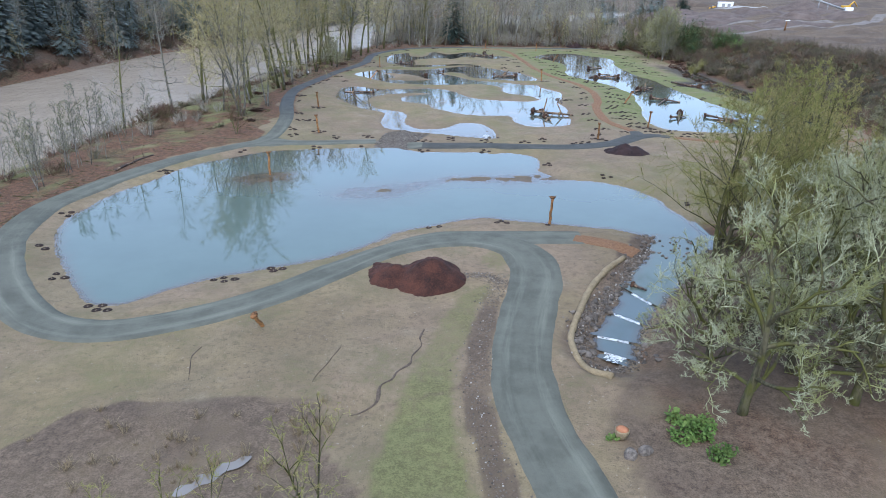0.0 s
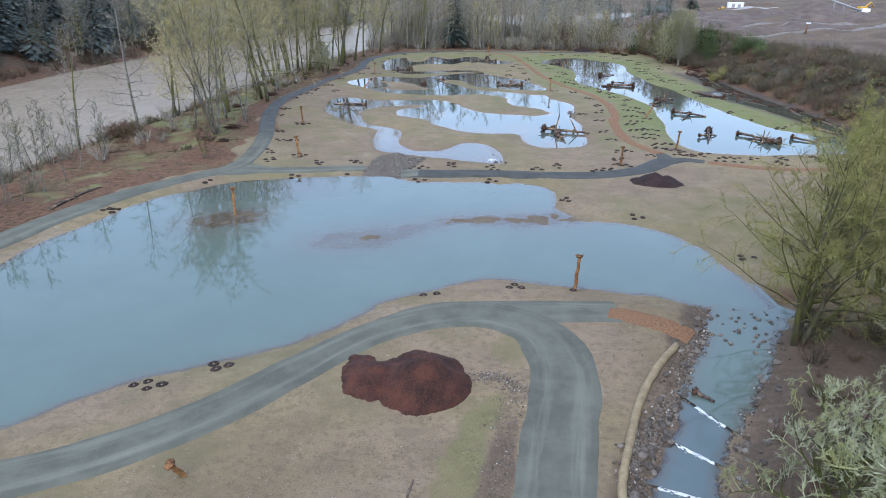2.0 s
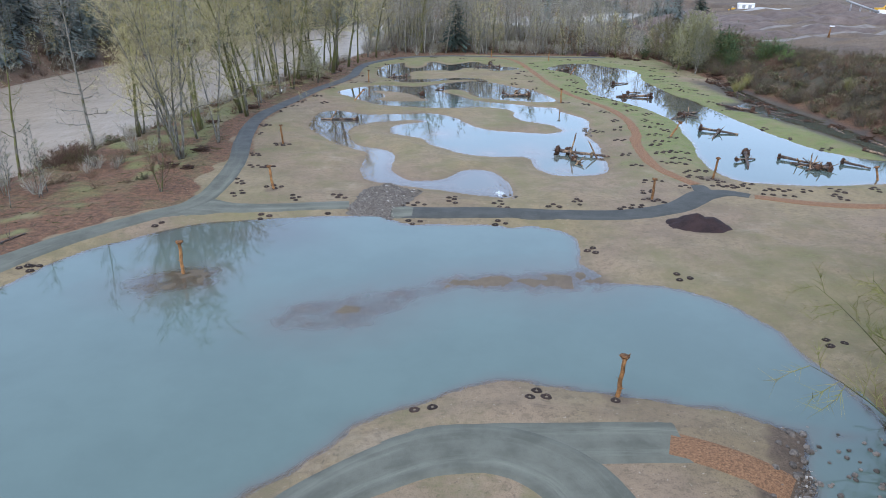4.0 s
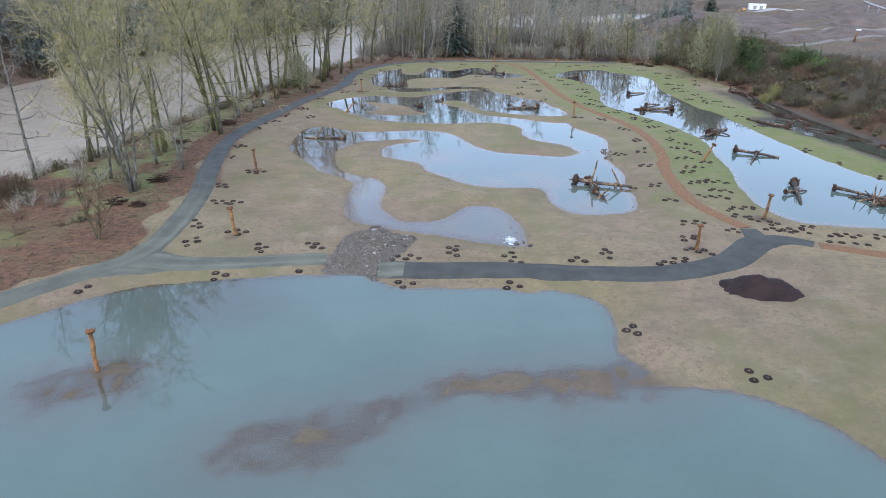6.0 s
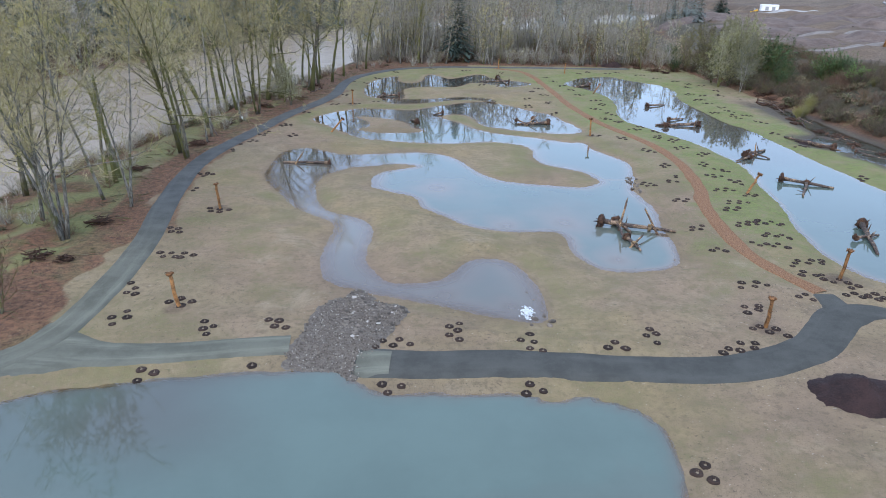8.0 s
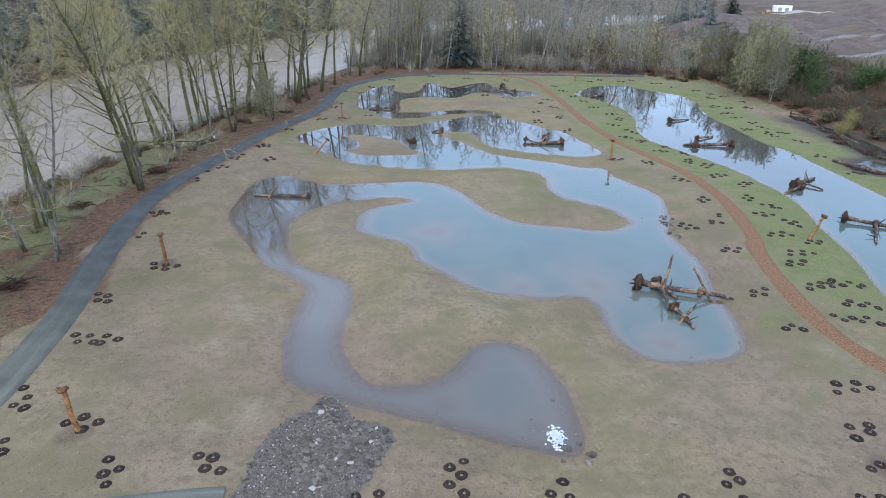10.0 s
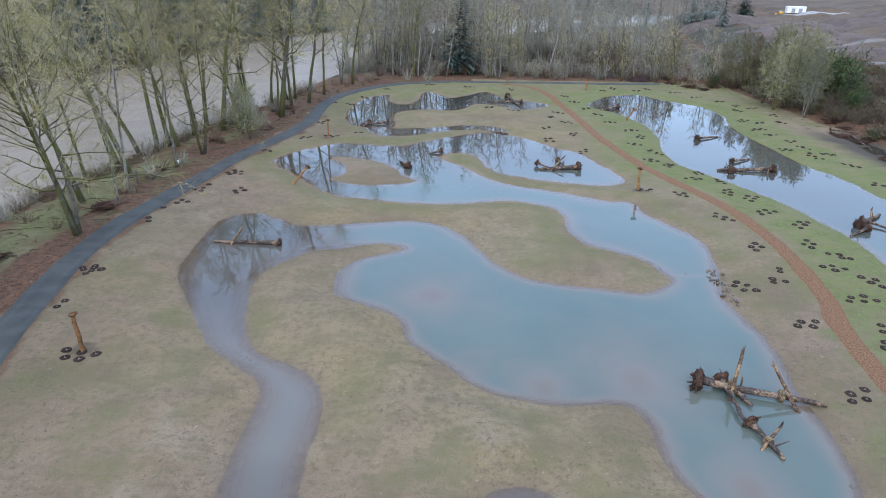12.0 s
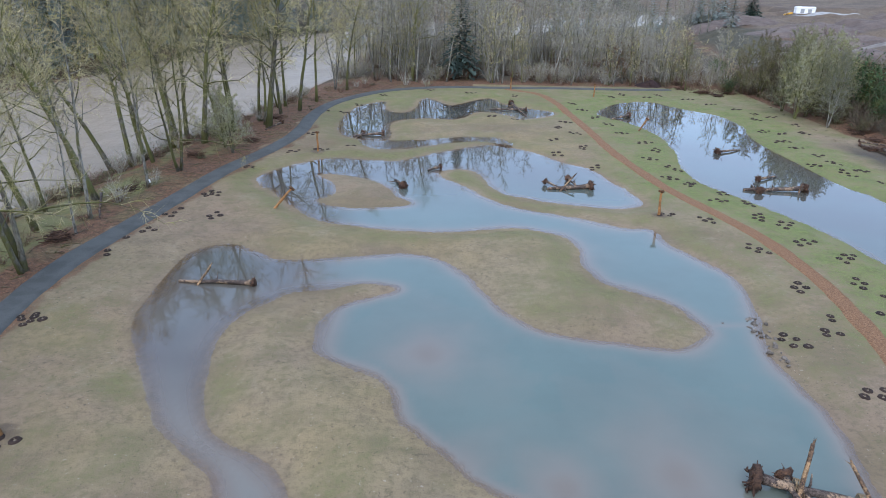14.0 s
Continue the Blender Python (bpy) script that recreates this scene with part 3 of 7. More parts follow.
SHOALS = [(15.2, 131.0, 8.5), (1.0, 143.5, 7.5), (8.6, 129.8, 6.0), (2.9, 131.0, 5.0), (18.5, 120.5, 5.0), (-10.5, 157.0, 5.0), (-12.0, 134.0, 5.0), (16.0, 151.0, 4.0), (7.0, 110.5, 6.0), (1.5, 112.5, 7.0), (-5.0, 115.0, 5.0)]
SNAG_SPOTS = [(-19.9, 109.4), (-23.8, 133.6), (37.4, 115.8), (26.4, 106.8), (27.4, 173.2), (-16.2, 200.8), (11.6, 66.4)]
GREEN_PATCHES = [(-43.0, 107.6, 5.0, 5.5), (-40.6, 103.0, 1.6, 1.0), (-47.0, 77.0, 2.0, 6.0), (-41.0, 120.0, 2.5, 4.0), (-39.5, 142.0, 2.0, 6.0), (-41.5, 152.0, 4.0, 8.0), (-41.0, 168.0, 4.0, 11.0), (-37.8, 181.0, 2.0, 7.0)]
DEPTHS = dict(low=1.1, mid=0.75, high=0.6, top=0.5, run=0.16, east=1.0, marsh=0.18)


def stream_level(P):
    """Water level of the stream pools, stepping down from the big pond."""
    level = np.full(len(P), 0.0)
    for x, y, z, dx, dy in STREAM_STEPS:
        level = np.where((P - np.array([x, y])) @ np.array([dx, dy]) > 0, z - WEIR_DROP, level)
    return level


def land(P, zones=False):
    """Height of the ground at plan points, and where asked its cover."""
    P = np.asarray(P, float).reshape(-1, 2)
    X, Y = P[:, 0], P[:, 1]
    gaps = {k: area_gap(P, s) for k, s in SHORES.items()}
    road = np.full(len(P), 9.0)
    for r in ROADS:
        road = np.minimum(road, line_gap(P, r, 9.0))
    calm = ease((road - 1.5) / 3.0)
    base = 0.36 + 0.10 * wobble(P, 26) * calm + 0.035 * wobble(P, 5, 3) * calm
    # bank of the quarry to the east
    foot = np.interp(Y, [-150, 40, 80, 105, 130, 160, 200, 235, 262, 290, 340, 600], [52, 52, 60, 74, 76.5, 77.5, 77, 76, 76, 80, 96, 150])
    rise = X - foot
    base = base + np.interp(Y, [60, 180, 215], [7.4, 7.4, 6.0]) * ease(rise / np.interp(Y, [60, 180, 215], [15, 16, 24])) + 7.5 * ease((rise - 20) / 230) + 0.8 * wobble(P, 17, 5) * ease(rise / 15) + 3.6 * np.abs(wobble(P, 70, 8)) * ease((rise - 30) / 50) + 1.6 * np.abs(wobble(P, 30, 15)) * ease((rise - 20) / 40)
    # river
    dr = area_gap(P, RIVER, 60.0)
    west = X < np.interp(Y, [-140, 110, 215, 303, 380, 480, 600], [-90, -85, -72, -57, -38, 10, 150])
    bank = np.where(west, 1.8 + 16 * ease(dr / 60) + 0.4 * wobble(P, 14, 9), base + 0.25 * wobble(P, 9, 11) * ease((road - 4) / 4))
    h = np.where(dr > 0, -1.5 + (bank + 1.5) * ease(dr / np.where(west, 14.0, 7.5)), -1.5 - 2.0 * ease(-dr / 5))
    # ponds
    d = np.full(len(P), 14.0)
    deep = np.zeros(len(P))
    for k, g in gaps.items():
        g = g + 0.22 * wobble(P, 4.5, 21) + 0.10 * wobble(P, 1.9, 22)
        inside = g < 0
        deep = np.where(inside, np.maximum(deep, DEPTHS[k] * ease(-g / ((3.0 if k in ("low", "east") else 4.6) + 1.6 * wobble(P, 16, 23))) * (0.62 + 0.38 * ease(0.9 + 1.6 * wobble(P, 11, 24))) + (0.06 if k in ("low", "east") else 0.035) * np.minimum(-g, 2)), deep)
        d = np.minimum(d, g)
    # the winding pond's outlet arm is barely ankle-deep
    arm = np.maximum(ease((-2.5 - X) / 5) * ease((160 - Y) / 6), ease((124.5 - Y) / 3) * ease((13 - X) / 3)) * (gaps["mid"] < 6)
    deep = np.where(gaps["mid"] < 0, np.minimum(deep, np.minimum(0.010 + 0.038 * np.clip(-gaps["mid"], 0, 4), 0.135 + 0.03 * wobble(P, 6, 38)) + 0.8 * (1 - arm) ** 2), deep)
    for isle in ISLES:
        g = area_gap(P, isle)
        deep = np.where(g < 0, 0, np.minimum(deep, 0.6 * ease(g / 3.5) + 0.05 * np.clip(g, 0, 2)))
        d = np.maximum(d, -g)
    h = np.where(d > 0, np.where(h > 0, np.minimum(h, h * ease(d / 4.5) + 0.05 * d), h), -deep)
    # sunken shoals
    for sx, sy, sr in SHOALS:
        g = np.hypot(X - sx, (Y - sy) * 0.8) * (1 + 0.3 * wobble(P, 5, 37)) / sr
        h = np.where((d < 0) & (g < 1), np.maximum(h, -0.05 - 0.28 * ease(g)), h)
    # tussocks that break up the boggy ditch
    h = np.where((gaps["marsh"] < 0.5) & (h < 0.1), np.maximum(h, -0.16 + 0.22 * wobble(P, 6, 35) + 0.1 * wobble(P, 2.4, 36)), h)
    # muddy bars that just break the surface
    for bar, sunk in zip(BARS, (0.016, 0.038, 0.010)):
        g = area_gap(P, bar, 8.0) + 0.8 * wobble(P, 3.2, 31)
        top = np.clip(-0.005 - 0.10 * g / 1.8, -2, 0.012) - sunk + 0.028 * wobble(P, 1.6, 33) + 0.030 * wobble(P, 5, 34)
        h = np.where((g < 5) & (d < 0), np.maximum(h, top), h)
    # stream bed
    ds = line_gap(P, STREAM_LINE, 10.0) + 0.5 * wobble(P, 2.2, 41) + 2.2 - np.interp(Y, [38, 44, 50, 56, 62], [1.4, 1.75, 2.05, 2.3, 2.9])
    lev = stream_level(P)
    bed = np.where(ds < 2.2, lev - 0.30 * ease((2.2 - ds) / 1.4), lev + (0.40 - lev) * ease((ds - 2.2) / 2.6))
    h = np.where((ds < 4.6) & (d > 0), np.minimum(h, bed), h)
    if not zones:
        return h
    n1, n2 = wobble(P, 20, 51), wobble(P, 7, 52)
    east = gaps["east"]
    grass = 0.62 * ease((17 - np.where(Y > 112, east, 14 + 0 * east) + 3 * n2) / 12) * ease((Y - 112) / 20)
    grass = np.maximum(grass, 0.50 * ease((Y - 205) / 30) * ease((270 - Y) / 6) + 0.06 * n2 * (Y > 200))
    hi_gap = np.minimum(np.minimum(gaps["high"], np.abs(area_gap(P, ISLES[0]))), gaps["top"])
    grass = np.maximum(grass, (0.56 + 0.16 * n1) * ease((8 - hi_gap) / 6))
    grass = np.maximum(grass, (0.26 + 0.04 * ease((Y - 104) / 8) * ease((2 - X) / 8) + 0.22 * n1 + 0.14 * n2 + 0.10 * ease((X - 4) / 14) * ease((Y - 112) / 8) - 0.10 * ease((X - 4) / 8) * ease((112 - Y) / 8)) * (Y > 20) * (Y < 270))
    grass = np.maximum(grass, (0.48 + 0.2 * n1 + 0.15 * n2) * ease((X - 17) / 6) * ease((96 - Y) / 8) * (Y > 60))
    strip_lo, strip_hi = np.interp(Y, [15, 25.6, 29.5, 33.1, 39.7, 47.6, 50.9], [-5.2, -4.7, -4.2, -3.4, -1.9, 0.5, 3.5]), np.interp(Y, [15, 25.5, 29, 34.3, 38.2, 44.7, 50.9], [1.6, 1.2, 0.7, 0.3, 0.8, 2.6, 4.4])
    sward = ease((np.minimum(X - strip_lo, strip_hi - X) + 0.25 * n2) / 0.5) * ease((51.5 - Y) / 1.5)
    grass = np.maximum(grass, np.interp(Y, [34, 38], [0.78, 0.60]) * sward)
    olive = ease((1.0 - np.hypot((X - 4.7) / 1.3, (Y - 55.6) / 2.8) + 0.1 * n2) / 0.15)
    grass = np.maximum(grass, 0.5 * olive)
    margin = np.minimum(gaps["mid"], np.minimum(gaps["high"], gaps["top"]))
    grass = np.where((X < 38) & (Y > 104), grass * (0.35 + 0.65 * ease((margin - 0.1 + 0.6 * n2) / 1.3)), grass)
    river_side = (dr > 0) & ~west
    left_of_road = np.interp(Y, [-50, 40, 50, 62, 76, 92, 104, 123, 147, 165, 190, 213, 243, 257, 266], [-52, -50, -45, -45.5, -45.5, -39.5, -30.5, -30.8, -34.5, -33.8, -29.2, -24, -21, -13, 10])
    off_road = left_of_road - X + 1.5 * n2
    litter = np.where(river_side & (Y > 30), ease((Y - 34 - 4 * n2) / 8) * ease((off_road + 1.6) / 1.2) * (1 - np.clip(np.interp(Y, [60, 98, 106, 116, 126, 140], [0.38, 0.36, 0.12, 0.12, 0.45, 0.55]) - 0.65 * n2, 0, 1) * ease((off_road - 1.4) / 2.0) * ease((235 - Y) / 55)), 0)
    verge = line_gap(P, ROADS[0], 5.0)
    litter = np.maximum(litter, 0.58 * ease((2.9 - verge + 0.9 * n2) / 1.2) * ease((Y - 118) / 10) * ease((235 - Y) / 20) * (X < 0))
    litter = np.maximum(litter, ease((Y - 268) / 3))
    litter = np.maximum(litter, ease(rise / 3.0 + 0.6) * ease((46 - rise) / 14))
    litter = np.maximum(litter, ease((X - np.interp(Y, [26, 32, 40, 48, 52, 57, 62], [9.5, 10.6, 12.6, 16.6, 19.6, 23.2, 27.0]) + 1.0 * n2) / 1.6) * (Y < 72) * ease((72 - Y) / 8) * (0.55 + 0.3 * n2))
    grass = np.where(river_side & (off_road > 1) & (Y > 40), 0.85 + 0.35 * n1, np.where(litter > 0.5, 0.25 + 0.3 * n1, grass))
    dirt = np.maximum(ease((rise - 26) / 16), 0.0)
    dirt = np.maximum(dirt, 0.85 * ease((X - 9.5 - np.clip((Y - 36) * 0.55, -2, 16)) / 3) * ease((66 - Y) / 10) * (0.75 + 0.3 * n1))
    edge = np.interp(X, [-60, -40, -25, -23.3, -21.6, -13.6, -10.3, -7.9, -7.0, -5.0, 9], [24, 26, 29.5, 31.2, 33.3, 34.1, 34.7, 33.4, 29.9, 26, 22]) + 1.0 * n2
    dirt = np.maximum(dirt, ease((edge - Y) / 0.9) * (0.70 + 0.25 * n1) * (sward < 0.5))
    # a trodden line over the sown strip
    tread = line_gap(P, np.array([(-6.0, 31.8), (-3.0, 33.4), (1.2, 35.2)]), 3.0)
    dirt = np.maximum(dirt, 0.5 * ease((0.6 - tread) / 0.5))
    dirt = np.maximum(dirt, 0.75 * ease((4.9 - ds) / 1.2) * (Y < 66) * ease((np.interp(Y, [39, 42.4, 48.2, 57, 64.5], [12.0, 13.0, 17.0, 23.0, 28.0]) + 1.5 - X) / 1.5))
    dirt = np.maximum(dirt, 0.42 * ease((X - np.interp(Y, [20, 28, 34, 40], [11.2, 10.4, 8.8, 9.6]) + 0.8 * n2) / 2.2) * ease((43 - Y) / 5))
    bare = ease((1.25 + 0.3 * n2 - np.abs(X - np.interp(Y, [20, 28, 33.6, 38.9, 44.5, 51], [3.0, 2.2, 1.5, 2.0, 3.1, 4.5]))) / 0.5) * (Y < 52)
    dirt = np.maximum(dirt, 0.66 * bare * ease((52 - Y) / 7))
    dirt = np.maximum(dirt, np.where(west & (dr > 0), 0.5, 0))
    wet = np.where((np.minimum(d, ds - 2) < 2.5) & (h > -0.02) & (h < 0.2), 0.06 * (1 - np.minimum(np.abs(h) / 0.06, 1)), 0)
    wet = np.maximum(wet, (0.16 + 0.42 * ease(-(h + 0.015) / 0.05)) * ease((0.07 - h + 0.03 * n2) / 0.07) * arm * (d < 3))
    bog = gaps["marsh"] + 1.8 * n2
    wet = np.maximum(wet, 0.9 * ease((2.5 - bog) / 3))
    dirt = np.maximum(dirt, 0.55 * ease((2.0 - bog) / 3))
    mire = ease((X - 66) / 5) * ease((foot + 2 - X) / 3) * ease((Y - 130) / 12) * ease((214 - Y) / 10)
    dirt, wet = np.maximum(dirt, 0.5 * mire), np.maximum(wet, 0.85 * mire)
    lush = np.where(Y > 112, ease((17 - east) / 10), 0) * ease((Y - 112) / 15)
    lush = np.maximum(lush, 0.8 * ease((Y - 225) / 25))
    lush = np.maximum(lush, np.interp(Y, [33, 38], [0.25, 0.0]) * sward)
    lush = np.maximum(lush, np.where(river_side & (off_road > 3) & (Y > 40), 0.4 * ease((235 - Y) / 55), 0))
    for bar in BARS:
        g = area_gap(P, bar, 8.0)
        low = ease((0.3 - d) / 0.6)
        dirt = np.maximum(dirt, 0.35 * ease((3.0 - g) / 3) * low)
        wet = np.maximum(wet, 0.5 * ease((2.0 - g) / 2) * low)
        grass = np.where((g < 3) & (d < 0), 0, grass)
    scrub = np.clip(ease((rise - np.interp(Y, [180, 215], [2.0, 4.0]) + 3 * n2) / 5) * ease((40 - rise + 8 * n1) / 16), 0, 1)
    scrub = np.maximum(scrub, np.where(west, 0.9 * ease((dr - 13 + 3 * n2) / 5), 0))
    litter = np.where(west & (dr > -4), 0.95, litter)
    for gx0, gy0, rx, ry in GREEN_PATCHES:
        g = 0.5 * ease(1.3 - 1.3 * np.hypot((X - gx0) / rx, (Y - gy0) / ry) + 0.9 * n2)
        litter, grass, lush = litter * (1 - g), np.maximum(grass, 0.9 * g), np.maximum(lush, g)
    for sx, sy in SNAG_SPOTS:
        dirt = np.maximum(dirt, 0.6 * ease((1.7 - np.hypot(X - sx, Y - sy) + 0.4 * n2) / 0.9))
    scrub = np.maximum(scrub, np.where((dr > 0) & (Y > 276) & (rise < 4), 0.85 * ease((Y - 274) / 8), 0))
    return h, np.clip(grass, 0, 1), np.clip(litter, 0, 1), np.clip(dirt, 0, 1), np.clip(wet, 0, 1), scrub, lush


def mesh_object(name, verts, faces, materials, shade=False):
    me = bpy.data.meshes.new(name)
    me.from_pydata([tuple(v) for v in verts], [], [tuple(f) for f in faces])
    for m in materials if isinstance(materials, (list, tuple)) else [materials]:
        me.materials.append(m)
    if shade:
        me.polygons.foreach_set("use_smooth", [True] * len(me.polygons))
    me.update()
    return new(name, me)


def set_float(ob, name, values):
    layer = ob.data.attributes.new(name, "FLOAT", "POINT")
    layer.data.foreach_set("value", np.asarray(values, np.float32))


def spread(lo, hi, fine_lo, fine_hi, step, ends):
    """Grid lines: even in the middle, wider and wider outside."""
    mid = np.arange(fine_lo, fine_hi + step / 2, step)
    left = fine_lo - (np.geomspace(1, 1 + (fine_lo - lo), ends) - 1)[1:]
    right = fine_hi + (np.geomspace(1, 1 + (hi - fine_hi), ends) - 1)[1:]
    return np.concatenate([left[::-1], mid, right])


def grid_faces(nx, ny):
    i, j = np.meshgrid(np.arange(nx - 1), np.arange(ny - 1), indexing="ij")
    a = (i * ny + j).ravel()
    return np.stack([a, a + ny, a + ny + 1, a + 1], 1)


gx = spread(-1500, 1500, -64, 80, 0.55, 34)
gx = np.concatenate([gx[gx <= 80], np.arange(81.5, 260, 2.6), np.geomspace(265, 1500, 16)])
gy = spread(-300, 2500, 22, 272, 0.65, 38)
gy = np.concatenate([gy[gy <= 272], np.arange(273.5, 520, 3.2), np.geomspace(526, 2500, 16)])
GX, GY = np.meshgrid(gx, gy, indexing="ij")
GP = np.stack([GX.ravel(), GY.ravel()], 1)
gh, g_grass, g_litter, g_dirt, g_wet, g_scrub, g_lush = land(GP, True)
GZ = gh.reshape(GX.shape)


def high(x, y):
    """Height of the ground sheet at one place."""
    i = int(np.clip(np.searchsorted(gx, x) - 1, 0, len(gx) - 2))
    j = int(np.clip(np.searchsorted(gy, y) - 1, 0, len(gy) - 2))
    u, v = (x - gx[i]) / (gx[i + 1] - gx[i]), (y - gy[j]) / (gy[j + 1] - gy[j])
    return float((GZ[i, j] * (1 - u) + GZ[i + 1, j] * u) * (1 - v) + (GZ[i, j + 1] * (1 - u) + GZ[i + 1, j + 1] * u) * v)


ground = mesh_object("ground", np.column_stack([GP, gh]), grid_faces(len(gx), len(gy)).tolist(), M["ground"], True)
for key, v in (("grass", g_grass), ("litter", g_litter), ("dirt", g_dirt), ("wet", g_wet), ("scrub", g_scrub), ("lush", g_lush)):
    set_float(ground, key, v)
tagged(ground, "bare tan soil with thin sown grass, leaf litter and muddy shores", "ground", kind="structure")


def water_sheet(name, outlines, material, label, level=0.0, step=0.7, margin=1.2):
    lo = np.min([s.min(0) for s in outlines], 0) - margin
    hi = np.max([s.max(0) for s in outlines], 0) + margin
    xs, ys = np.arange(lo[0], hi[0] + step, step), np.arange(lo[1], hi[1] + step, step)
    A, B = np.meshgrid(xs, ys, indexing="ij")
    P = np.stack([A.ravel(), B.ravel()], 1)
    g = np.min([area_gap(P, s, 4.0) for s in outlines], 0)
    keep = g < margin
    faces = grid_faces(len(xs), len(ys))
    faces = faces[keep[faces].all(1)]
    used = np.unique(faces)
    index = np.full(len(P), -1)
    index[used] = np.arange(len(used))
    P = P[used]
    depth = level - land(P)
    ob = mesh_object(name, np.column_stack([P, np.full(len(P), level)]), index[faces].tolist(), material, True)
    set_float(ob, "murk", 1 - np.exp(-np.clip(depth, 0, 3) / 0.125))
    X, Y = P[:, 0], P[:, 1]
    clear = ease((-4 - X) / 9) * ease((Y - 132) / 12) * ease((200 - Y) / 25) + 0.5 * ease((12 - X) / 3) * ease((124 - Y) / 3) * ease((Y - 104) / 2) + 0.7 * ease((-6 - X) / 12) * ease((Y - 86) / 10) * (Y < 104) + ease((Y - 172) / 20) * (X < 34) + ease((Y - 150) / 20) * (X > 34)
    set_float(ob, "clear", np.clip(clear * (0.85 + 0.3 * wobble(P, 12, 71)), 0, 1))
    ob.visible_shadow = False
    return tagged(ob, label, "pond", kind="structure")


water_sheet("water_1", [SHORES["low"]], M["big_pond"], "large calm silty pond mirroring the bare trees")
water_sheet("water_2", [SHORES["mid"], SHORES["high"]], M["pond"], "winding shallow pond with grassy spits and logs", step=0.42)
water_sheet("water_3", [SHORES["top"], SHORES["run"]], M["pond"], "shallow far pond below the wooded bank")
water_sheet("water_4", [SHORES["east"]], M["pond"], "long calm pond beside the green trail bank")
water_sheet("water_5", [SHORES["marsh"]], M["marsh"], "dark boggy ditch water under the brushy bank", level=-0.02)

river = mesh_object("water_6", [(x, y, -1.5) for x, y in RIVER], [tuple(range(len(RIVER)))], M["river"])
tagged(river, "wide brown river in flood with rough current", "river", kind="structure")


def ribbon(name, pts, width, material, label, lift=0.05, cross=8, rag=0.12, category="road", step=0.8):
    """A strip of road laid on the ground, slightly cambered, with shoulders that run into the soil."""
    line = smooth(pts, 12, False)
    gap = np.concatenate([[0], np.cumsum(np.hypot(*np.diff(line, axis=0).T))])
    s = np.arange(0, gap[-1], step)
    line = np.stack([np.interp(s, gap, line[:, k]) for k in (0, 1)], 1)
    tan = np.gradient(line, axis=0)
    tan /= np.hypot(*tan.T)[:, None]
    nor = np.stack([-tan[:, 1], tan[:, 0]], 1)
    u = np.linspace(-1, 1, cross + 1)
    wide = np.interp(s / gap[-1], *zip(*width)) if isinstance(width, list) else np.full(len(s), width)
    edge = wide / 2 * (1 + rag * wobble(line, 5.0, len(pts)) * 0.5)
    P = (line[:, None, :] + nor[:, None, :] * (u[None, :, None] * edge[:, None, None])).reshape(-1, 2)
    z = land(P) + lift * np.tile(np.where(np.abs(u) > 0.99, -1.0, 1.0 + 0.5 * (1 - u * u)), len(line))
    ob = mesh_object(name, np.column_stack([P, z]), grid_faces(len(line), cross + 1).tolist(), material, True)
    set_float(ob, "worn", ease((P[:, 1] - 108) / 34))
    set_float(ob, "along", np.repeat(s, cross + 1))
    set_float(ob, "cross", np.tile(u, len(line)) * np.repeat(edge, cross + 1))
    set_float(ob, "track", np.tile(np.exp(-((np.abs(u) - 0.48) / 0.2) ** 2), len(line)))
    return tagged(ob, label, category, kind="structure")


ribbon("road_1", ROAD_ENTRY + ROAD_LOOP, [(0, 4.4), (0.09, 4.4), (0.125, 5.0), (0.15, 4.6), (0.17, 3.7), (0.35, 3.7), (0.40, 3.1), (0.44, 2.9), (1, 2.9)], M["gravel"], "grey gravel road sweeping round the ponds", lift=0.08, cross=12)
ribbon("road_2", ROAD_STUB, [(0, 4.0), (0.6, 4.0), (1, 3.6)], M["gravel"], "short grey gravel stub at the road bend", lift=0.045)
ribbon("road_3", ROAD_CROSS_WEST, [(0, 9.0), (0.12, 6.5), (0.3, 3.6), (0.5, 2.8), (1, 2.8)], M["gravel"], "grey gravel path ending at the rock ford", lift=0.05)
ribbon("road_4", ROAD_CROSS_EAST, [(0, 3.7), (0.88, 3.7), (1, 1.9)], M["dark_gravel"], "dark fresh gravel path between the ponds")
ribbon("road_9", [(-4.9, 101.5), (-3.6, 101.5), (-2.1, 101.45)], [(0, 3.0), (0.3, 3.5), (1, 3.2)], M["gravel"], "pale green-grey gravel apron beside the ford", lift=0.07)
ribbon("road_8", ROAD_FORK, [(0, 2.6), (0.5, 2.6), (1, 2.0)], M["dark_gravel"], "short dark gravel arm leading to the trail", lift=0.044)
ribbon("path_1", TRAIL, 1.95, M["chips"], "orange wood-chip trail beside the long pond", lift=0.06, rag=0.3, step=0.5, category="trail")
ribbon("path_2", TRAIL_EAST, 2.0, M["chips"], "orange wood-chip trail along the pond shore", lift=0.06, category="trail")
ribbon("rill", [(-1.7, 42.8), (-2.0, 41.4), (-1.9, 40.2), (-2.5, 38.8), (-2.6, 37.8), (-3.4, 36.6), (-3.7, 35.6), (-4.4, 34.9), (-4.5, 33.4), (-5.2, 32.6), (-6.2, 32.2)], [(0, 0.06), (0.08, 0.2), (0.16, 0.08), (0.3, 0.16), (0.38, 0.07), (0.45, 0.28), (0.52, 0.12), (0.6, 0.2), (0.68, 0.09), (0.75, 0.32), (0.88, 0.16), (1, 0.05)], M["rill"], "dark washed-out rill in bare soil", lift=0.03, cross=4, rag=0.9, category="rill", step=0.25)
